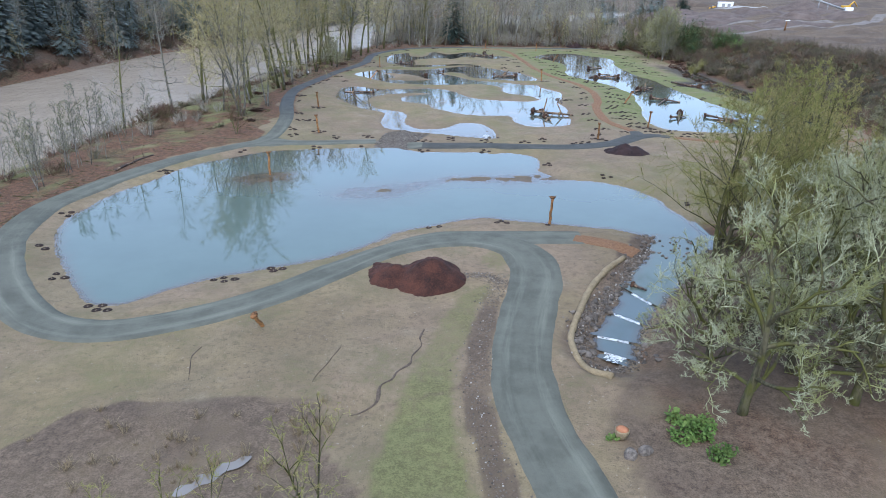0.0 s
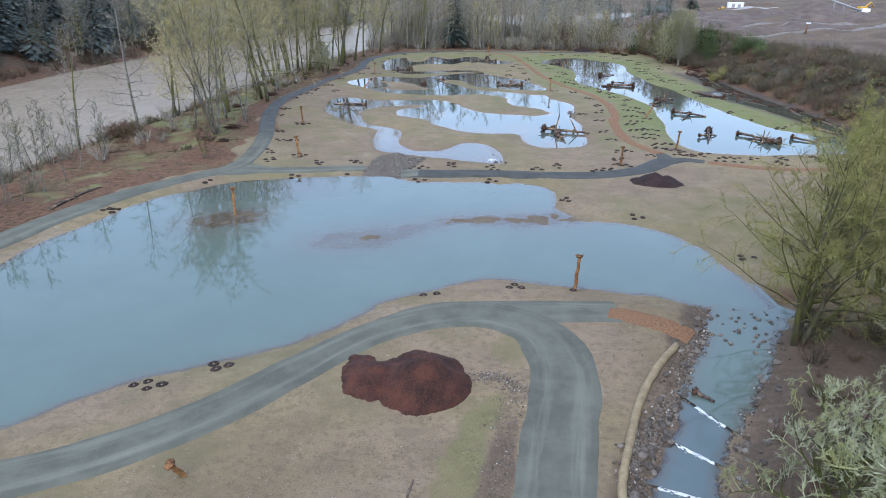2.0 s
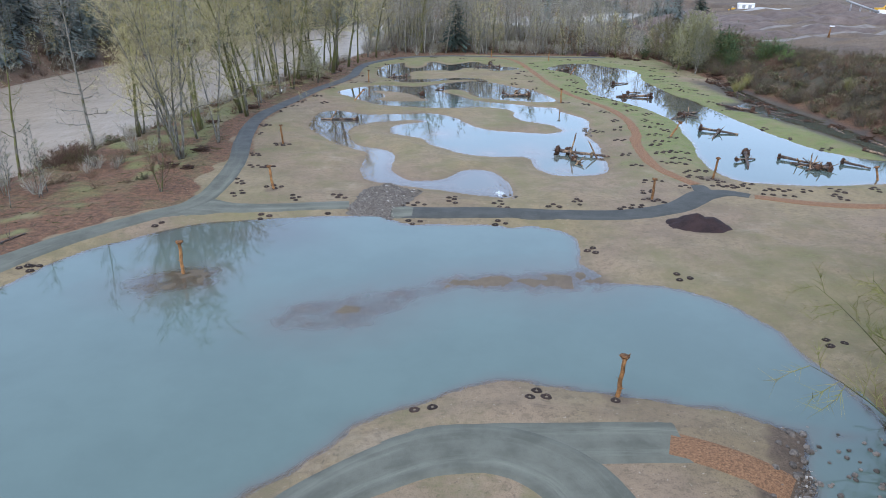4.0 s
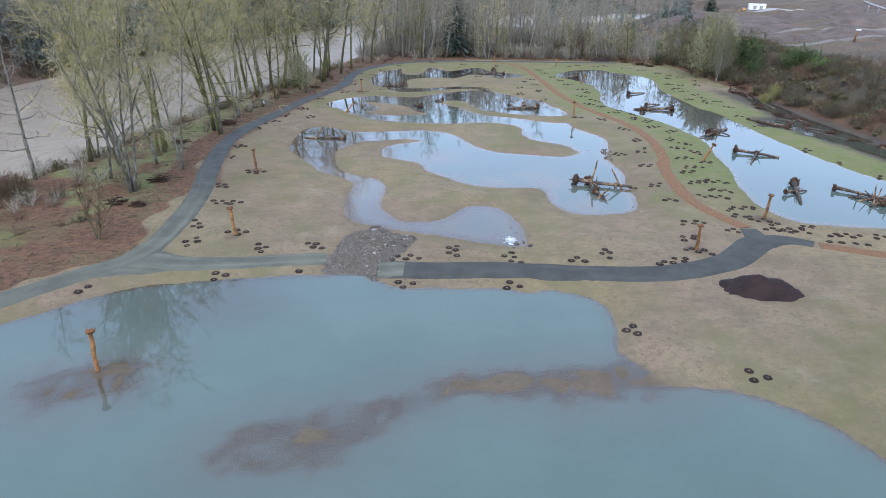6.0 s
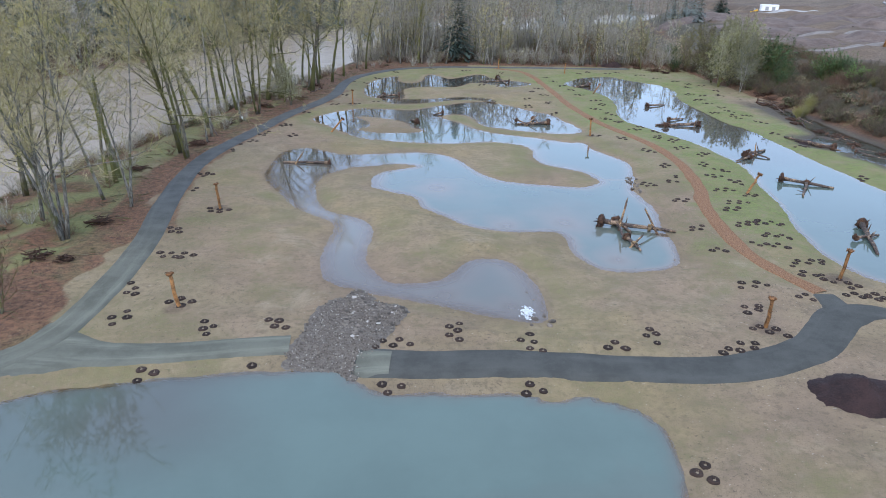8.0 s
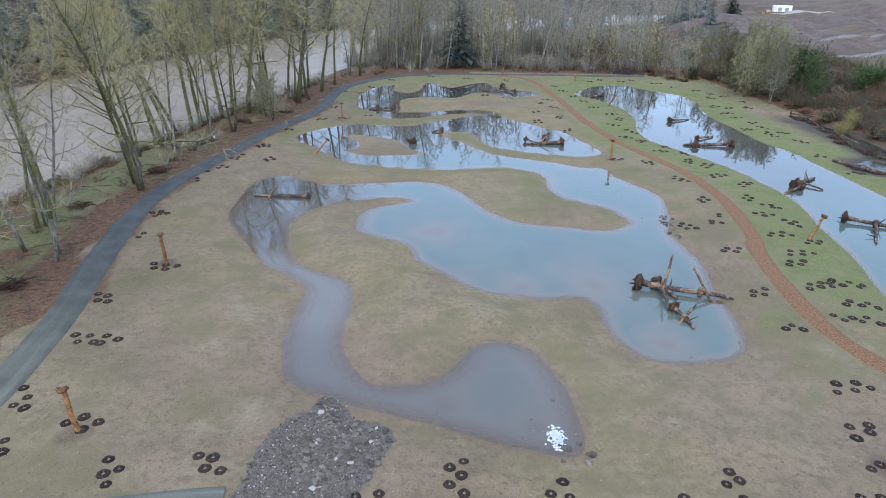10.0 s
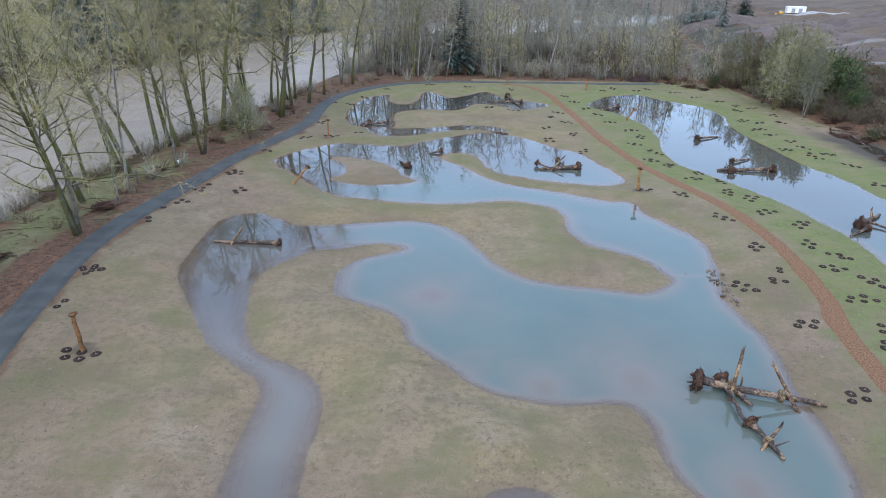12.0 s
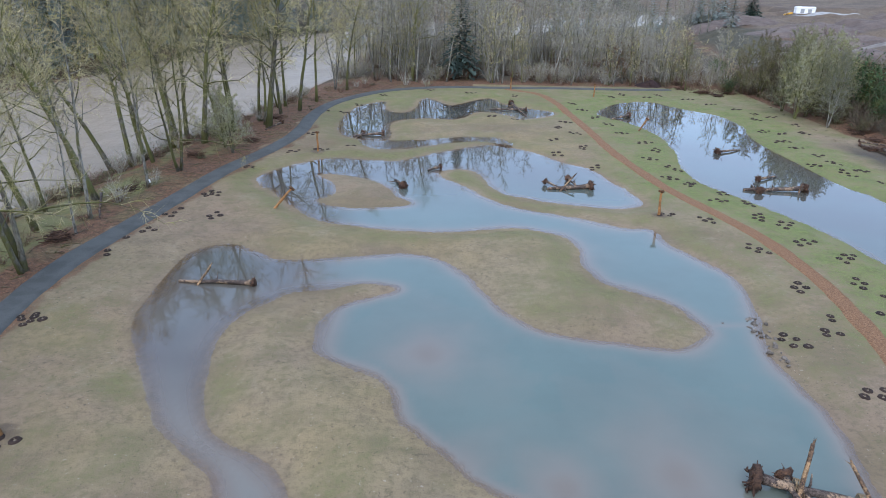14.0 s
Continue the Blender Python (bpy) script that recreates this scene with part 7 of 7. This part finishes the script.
FAR_SPOTS = [(-24.4, 191.4, 3), (-19.9, 200.4, 4), (-16.0, 202.4, 4), (-11.7, 204.5, 2), (-19.4, 212.6, 3), (-20.0, 232.3, 3), (-16.4, 232.6, 3), (-14.4, 240.9, 3), (-9.8, 252.0, 4), (0.4, 260.0, 4),
             (21.7, 211.4, 4), (25.4, 205.8, 5), (25.0, 194.6, 4), (20.6, 201.6, 4), (26.5, 215.9, 5), (26.3, 225.4, 4), (24.0, 220.3, 4), (12.7, 229.5, 4), (17.4, 227.0, 4), (33.0, 230.0, 4), (32.0, 238.0, 4),
             (34.0, 224.0, 4), (31.4, 245.0, 4), (10.0, 257.0, 5), (20.0, 254.0, 4)]
EAST_SPOTS = [(42.3, 254.8, 5), (45.8, 258.6, 4), (54.1, 258.0, 5), (59.7, 254.2, 5), (62.3, 247.2, 5), (65.4, 240.9, 4), (65.0, 231.1, 5), (61.8, 220.7, 5), (64.3, 218.6, 4), (69.2, 233.2, 4), (68.2, 218.9, 5),
              (60.9, 212.0, 5), (60.9, 207.4, 4), (61.8, 202.4, 3), (58.6, 197.3, 4), (61.6, 197.7, 4), (60.8, 192.6, 5), (63.9, 194.2, 4), (63.4, 187.6, 5), (67.0, 236.0, 4), (61.6, 178.0, 3), (61.4, 168.0, 4),
              (60.6, 150.0, 4), (60.9, 142.0, 4), (63.4, 134.5, 4), (50.5, 254.6, 4), (70.4, 226.0, 3)]
single, joined_v, joined_f, joined_m = 0, [], [], []
for spots in (SHORE_SPOTS, BENCH_SPOTS, TRAIL_SPOTS, MID_SPOTS, GREEN_SPOTS, FAR_SPOTS, EAST_SPOTS):
    for cx, cy, n in spots:
        turn = W.uniform(0, 3.14) if spots is not TRAIL_SPOTS else W.uniform(-0.5, 0.3)
        for k in range(n):
            along, across = (k - (n - 1) / 2) * 0.58 + W.uniform(-0.1, 0.1), (0.38 if k % 2 else -0.38) + W.uniform(-0.15, 0.15)
            x = cx + math.cos(turn) * along * 1.05 - math.sin(turn) * across
            y = cy + math.sin(turn) * along * 1.05 + math.cos(turn) * across
            z = high(x, y)
            if z < 0.0 or min(line_gap(np.array([(x, y)]), r, 3.0)[0] for r in ROADS) < 1.5:
                continue
            m = pose(x, y, z, 0, 0, W.uniform(0, 360)) @ Matrix.Scale(W.uniform(0.64, 0.88), 4)
            me = W.choice(RINGS)
            if single < 300:
                ob = new("mulch_ring", me)
                ob.matrix_basis = m
                tagged(ob, "ring of dark bark mulch round a young plant", "mulch ring", "mulch rings")
                single += 1
            else:
                b = len(joined_v)
                joined_v += [m @ v.co for v in me.vertices]
                joined_f += [tuple(b + i for i in p.vertices) for p in me.polygons]
                joined_m += [p.material_index for p in me.polygons]
rest = mesh_object("mulch_ring_field", joined_v, joined_f, [M["mulch"], M["ring_soil"]])
rest.data.polygons.foreach_set("material_index", joined_m)
tagged(rest, "many dark mulch rings dotted over the far green banks", "mulch ring", kind="stuff")


# ---- clods and pebbles left on the worked soil ----
cv, cf = [], []
C = np.random.RandomState(17)
cand = np.column_stack([C.uniform(-34, 36, 60000), C.uniform(100, 205, 60000)])
cand = cand[(wobble(cand, 14, 81) + C.uniform(-0.7, 0.7, len(cand)) > 0.35)]
ch = land(cand)
off = np.min([line_gap(cand, r, 4.0) for r in ROADS], 0)
cand = cand[(ch > 0.03) & (ch < 0.9) & (off > 2.2) & (cand[:, 0] > -31)][:7000]
for (x, y), s, t in zip(cand, C.choice((0.02, 0.025, 0.03, 0.035, 0.05), len(cand)), C.uniform(0, 6.28, len(cand))):
    z, b, c0, s0 = high(x, y), len(cv), math.cos(t), math.sin(t)
    cv += [(x + s * c0, y + s * s0, z), (x - s * s0 * 0.8, y + s * c0 * 0.8, z), (x - s * c0 * 1.1, y - s * s0 * 1.1, z), (x + s * s0 * 0.7, y - s * c0 * 0.7, z), (x + 0.2 * s, y, z + s * 0.8)]
    cf += [(b, b + 1, b + 4), (b + 1, b + 2, b + 4), (b + 2, b + 3, b + 4), (b + 3, b, b + 4)]
crumb = Nodes("dark_soil_clods")
isl2 = crumb.t.nodes.new("ShaderNodeNewGeometry").outputs["Random Per Island"]
cc = crumb.mix(crumb.ramp(isl2, 0.93, 0.95), crumb.mix(isl2, (0.062, 0.050, 0.037), (0.15, 0.122, 0.090)), (0.28, 0.255, 0.21))
tagged(mesh_object("soil_clods", cv, cf, crumb.surface(cc, 0.9, crumb.noise(20.0), 0.4, 0.02)), "scattered dark soil clods and pale pebbles", "clods", kind="stuff")


# ---- fallen sticks on the leaf litter ----
sticks = Tubes()
S2 = random.Random(31)
for k in range(2600):
    y = S2.uniform(62, 262)
    lo, hi = bank_line(y) + 1.5, road_side(y) + 1.2
    if S2.random() < 0.12:
        x, y = S2.uniform(70, 84), S2.uniform(120, 268)
    else:
        x = hi - (hi - lo) * S2.random() ** 1.3
    a, ln, r = S2.uniform(0, 6.283), S2.choice((0.3, 0.5, 0.8, 1.2, 2.0)), S2.choice((0.012, 0.018, 0.025, 0.04))
    dx, dy = math.cos(a) * ln / 2, math.sin(a) * ln / 2
    za, zb = high(x - dx, y - dy), high(x + dx, y + dy)
    sticks.tube([(x - dx, y - dy, za + r), (x + S2.uniform(-0.1, 0.1) * ln, y + S2.uniform(-0.1, 0.1) * ln, (za + zb) / 2 + r * 2), (x + dx, y + dy, zb + r)], [r, r * 0.9, r * 0.5], 4)
tagged(sticks.mesh("fallen_sticks", M["bare_twig"]), "fallen brown sticks strewn over the leaf litter", "sticks", kind="stuff")


# ---- brush piles, pot and sign ----
def brush_pile(x, y, size):
    t = Tubes()
    for k in range(46):
        a = W.uniform(0, 6.283)
        p = Vector((W.uniform(-1, 1), W.uniform(-1, 1), 0)) * size * 0.7 + Vector((0, 0, W.uniform(0, 0.35) * size))
        d = Vector((math.cos(a), math.sin(a), W.uniform(-0.25, 0.3)))
        pts = bend(W, p - d * size * 0.6, d, size * W.uniform(0.8, 1.6), 3, 0, 0.15)
        r = W.uniform(0.02, 0.07)
        t.tube(pts, [r, r, r * 0.8, r * 0.4], 4)
    ob = t.mesh("brush_mound", M["root"])
    ob.matrix_basis = pose(x, y, high(x, y) + 0.05)
    return tagged(ob, "heap of dark cut branches on the leaf litter", "brush heap", "brush heaps")


for x, y, s in ((-36.0, 118.6, 1.2), (-33.4, 118.2, 0.8), (66.0, 262.0, 1.8), (63.0, 267.5, 1.6), (68.5, 258.5, 1.5), (-34.9, 128.3, 1.3), (-36.2, 163.6, 1.4), (-33.6, 196.5, 1.2), (-36.0, 180.0, 1.2), (-27.8, 206.0, 1.2), (-36.6, 164.8, 1.0), (-28.0, 224.0, 1.3),
                (71.6, 181.0, 1.1), (73.0, 177.2, 1.3), (71.8, 170.6, 1.2), (72.6, 164.0, 1.2), (70.6, 187.4, 1.0), (74.2, 208.0, 1.5), (75.4, 204.0, 1.2), (73.0, 158.0, 1.1), (72.0, 192.0, 1.0), (76.8, 264.8, 1.6),
                (78.5, 219.0, 1.6), (77.5, 213.0, 1.5), (60.0, 273.0, 1.6), (64.0, 274.5, 1.8), (69.0, 272.0, 1.6), (75.5, 152.0, 1.3), (75.0, 143.0, 1.4), (72.5, 262.0, 1.4), (77.4, 205.0, 1.3), (-39.5, 149.5, 1.2)):
    brush_pile(x, y, s)

pot = Tubes()
pot.tube([(0, 0, 0), (0, 0, 0.25), (0, 0, 0.52), (0, 0, 0.60)], [0.26, 0.36, 0.42, 0.42], 14)
pot_root = new("planter")
part("pot", pot, M["straw"], pot_root, "pale stone pot")
soil = Tubes()
soil.tube([(0, 0, 0.58), (0, 0, 0.70)], [0.40, 0.20], 12)
part("soil", soil, M["clay"], pot_root, "red-brown bark top")
pot_root.matrix_basis = pose(9.5, 30.1, high(9.5, 30.1))
tagged(pot_root, "pale round planter pot filled with red bark", "planter")
G2 = random.Random(3)
SORTS["weed"] = (lambda: shrub(random.Random(9), 0.8, 0.5, 16, 4, M["straw"]), "tuft of dry yellow weed stalks on dark soil", "weeds", "dry weeds")
for k in range(46):
    x, y = (G2.gauss(-7.9, 0.5), G2.gauss(30.6, 0.9)) if k < 10 else (G2.uniform(-24, -8), G2.uniform(25.5, 32.5))
    plant("weed", x, y, G2.uniform(0.5, 1.2))
SORTS["laurel"] = (lambda: shrub(G2, 0.9, 1.3, 18, 5, M["moss"], M["bright_leaf"], 4), "low green leafy bush on bare dirt", "shrub", "green bushes")
for x, y, s in ((13.4, 31.4, 1.1), (14.2, 30.6, 1.0), (14.6, 28.4, 0.9), (13.0, 30.2, 0.8), (9.0, 30.0, 0.45), (14.9, 31.4, 0.7)):
    plant("laurel", x, y, s)

post = Tubes()
post.tube([(0, 0, -0.3), (0, 0, 0.75)], [0.04, 0.04], 6)
sign = new("sign_post")
part("post", post, M["log"], sign)
face = Tubes()
face.v = [Vector(p) for p in ((-0.28, -0.03, 0.5), (0.28, -0.03, 0.5), (0.28, -0.03, 0.95), (-0.28, -0.03, 0.95), (-0.28, 0.03, 0.5), (0.28, 0.03, 0.5), (0.28, 0.03, 0.95), (-0.28, 0.03, 0.95))]
face.f = [(0, 1, 2, 3), (5, 4, 7, 6), (4, 0, 3, 7), (1, 5, 6, 2), (3, 2, 6, 7), (4, 5, 1, 0)]
part("sign_board", face, M["white"], sign, "plain white board")
sign.matrix_basis = pose(-34.2, 181.6, high(-34.2, 181.6), 0, 0, -12)
tagged(sign, "small white sign on a short wooden post", "sign")


# ---- the quarry beyond the bank ----
def box(t, lo, hi):
    b = len(t.v)
    t.v += [Vector((x, y, z)) for z in (lo[2], hi[2]) for x, y in ((lo[0], lo[1]), (hi[0], lo[1]), (hi[0], hi[1]), (lo[0], hi[1]))]
    t.f += [tuple(b + i for i in f) for f in ((3, 2, 1, 0), (4, 5, 6, 7), (0, 1, 5, 4), (1, 2, 6, 5), (2, 3, 7, 6), (3, 0, 4, 7))]


def flat_part(name, boxes, material, parent, label=""):
    t = Tubes()
    for lo, hi in boxes:
        box(t, lo, hi)
    ob = t.mesh(name, material, False)
    ob.parent = parent
    if label:
        ob["label"] = label
    return ob


QX, QY = 198.0, 470.0
shed = new("shed")
flat_part("wall", [((-6.5, -3.5, -0.3), (6.5, 3.5, 3.6))], M["white"], shed)
rf = Tubes()
rf.v = [Vector(p) for p in ((-6.9, -3.9, 3.55), (6.9, -3.9, 3.55), (6.9, 0, 4.5), (-6.9, 0, 4.5), (-6.9, 3.9, 3.55), (6.9, 3.9, 3.55))]
rf.f = [(0, 1, 2, 3), (3, 2, 5, 4), (0, 3, 4), (1, 5, 2), (0, 4, 5, 1)]
part("roof", rf, M["white"], shed)
for k in (-3.5, 1.5):
    flat_part("door", [((k, -3.56, 0), (k + 2.6, -3.5, 2.8))], M["grey"], shed, "grey roller door")
shed.matrix_basis = pose(QX, QY, high(QX, QY), 0, 0, -14) @ Matrix.Scale(0.72, 4)
tagged(shed, "white metal quarry shed with grey doors", "building")

loader = new("loader")
flat_part("body", [((-2.2, -1.1, 0.9), (1.0, 1.1, 2.1)), ((-2.4, -0.9, 2.1), (-0.6, 0.9, 2.4))], M["yellow"], loader)
flat_part("cab", [((-0.5, -0.8, 2.1), (0.9, 0.8, 3.3))], M["grey"], loader, "grey glazed cab")
flat_part("bucket", [((2.6, -1.3, 0.2), (3.5, 1.3, 1.1)), ((1.0, -0.5, 0.9), (2.7, 0.5, 1.2))], M["yellow"], loader)
for wx in (-1.5, 0.9):
    for wy in (-1.15, 1.15):
        wh = Tubes()
        wh.tube([(wx, wy - 0.25, 0.7), (wx, wy + 0.25, 0.7)], [0.7, 0.7], 14)
        tyre = part("wheel", wh, M["mulch"], loader)
        hub = Tubes()
        hub.tube([(wx, wy - 0.28, 0.7), (wx, wy + 0.28, 0.7)], [0.3, 0.3], 10)
        part("hub", hub, M["yellow"], tyre, "yellow wheel hub")
loader.matrix_basis = pose(189.0, 468.0, high(189.0, 468.0), 0, 0, 160) @ Matrix.Scale(0.7, 4)
tagged(loader, "yellow wheel loader parked beside the shed", "loader")

plantx, planty = 228.0, 398.0
conveyor = new("conveyor")
belt = Tubes()
belt.tube([(-9, 0, 6.5), (0, 0, 3.6), (9, 0, 0.8)], [0.55, 0.55, 0.55], 6)
part("belt", belt, M["grey"], conveyor)
for k in (-6.0, -1.0, 4.0):
    for s in (-0.9, 0.9):
        lg = Tubes()
        lg.tube([(k, s, -0.2), (k, s * 0.5, 3.3 - k * 0.32)], [0.12, 0.12], 5)
        part("leg", lg, M["grey"], conveyor)
flat_part("hopper", [((8.2, -1.6, 0), (12.5, 1.6, 2.2))], M["white"], conveyor, "white feed hopper")
conveyor.matrix_basis = pose(plantx, planty, high(plantx, planty), 0, 0, -10)
tagged(conveyor, "long grey sloping quarry conveyor on legs", "conveyor")
digger = new("excavator")
flat_part("body", [((-2.5, -1.4, 1.1), (2.0, 1.4, 2.8))], M["yellow"], digger)
flat_part("track", [((-2.6, -1.7, 0), (2.4, -0.9, 1.1))], M["grey"], digger)
flat_part("track", [((-2.6, 0.9, 0), (2.4, 1.7, 1.1))], M["grey"], digger)
bm_t = Tubes()
bm_t.tube([(1.8, 0, 2.4), (5.0, 0, 5.0), (8.0, 0, 2.2)], [0.45, 0.4, 0.25], 6)
part("boom", bm_t, M["yellow"], digger)
digger.matrix_basis = pose(240.0, 402.0, high(240.0, 402.0), 0, 0, 15)
tagged(digger, "yellow tracked excavator in the quarry", "excavator")
stacker = new("chute")
mast = Tubes()
mast.tube([(0, 0, -0.3), (0.1, 0, 2.5), (0.3, 0, 5.2)], [0.6, 0.35, 0.2], 8)
part("mast", mast, M["snag"], stacker, "rust-orange tapering mast")
flat_part("hood", [((-0.3, -0.4, 5.2), (1.7, 0.4, 5.7))], M["white"], stacker, "white sheet-metal hood")
stacker.matrix_basis = pose(136.8, 267.0, high(136.8, 267.0)) @ Matrix.Scale(0.75, 4)
tagged(stacker, "rust-orange quarry chute with a white hood", "chute")
pool = smooth([(-14.0, 25.6), (-13.4, 25.7), (-12.9, 26.3), (-12.3, 26.6), (-11.9, 27.3), (-11.2, 27.7), (-10.8, 28.5), (-11.3, 28.5), (-11.7, 28.1), (-12.3, 28.0), (-12.5, 27.3), (-13.2, 27.1), (-13.3, 26.5), (-13.9, 26.3)])
pd = mesh_object("puddle", [(x, y, max(high(a, b) for a, b in pool) + 0.012) for x, y in pool], [tuple(range(len(pool)))], M["puddle"])
tagged(pd, "small pale rain puddle on bare tan soil", "puddle")
SPOIL_HEAPS = [
    ([(118.0, 284.0, 8.0, 2.6), (126.0, 282.0, 7.0, 1.8)], 15.0), ([(205.0, 372.0, 14.0, 2.5), (190.0, 376.0, 11.0, 1.8)], 24.0),
    ([(126.0, 318.0, 13.0, 3.4), (140.0, 324.0, 11.0, 2.6)], 24.0), ([(150.0, 372.0, 17.0, 4.2), (172.0, 378.0, 13.0, 3.0), (135.0, 366.0, 12.0, 2.4)], 38.0),
    ([(148.0, 292.0, 10.0, 2.4), (160.0, 296.0, 9.0, 2.0)], 19.0), ([(176.0, 334.0, 15.0, 3.0), (194.0, 330.0, 11.0, 2.2)], 28.0),
    ([(232.0, 436.0, 16.0, 4.0), (256.0, 440.0, 14.0, 3.2)], 32.0), ([(150.0, 434.0, 15.0, 3.6), (128.0, 428.0, 12.0, 2.6)], 30.0),
]
for lumps, reach in SPOIL_HEAPS:
    ob = heap("spoil_mound", lumps, M["spoil"], "broad grey-brown heap of quarry spoil", reach, max(0.22, reach / 60))
    tagged(ob, "", "spoil heap", "spoil heaps")
ribbon("road_5", [(188, 461), (198, 463), (208, 464), (218, 464), (226, 465)], [(0, 4), (0.4, 8), (0.8, 6), (1, 2)], M["pale_yard"], "pale concrete yard and haul road in the quarry", lift=0.12, step=3.0)
ribbon("road_6", [(104, 262), (122, 268), (142, 274), (168, 286), (196, 306), (224, 342)], 5.0, M["haul"], "worn grey-brown haul road in the quarry", lift=0.12, step=2.5)
ribbon("road_7", [(96, 300), (116, 306), (134, 304), (156, 312), (186, 316)], 4.5, M["haul"], "worn grey-brown haul road in the quarry", lift=0.12, step=2.5)
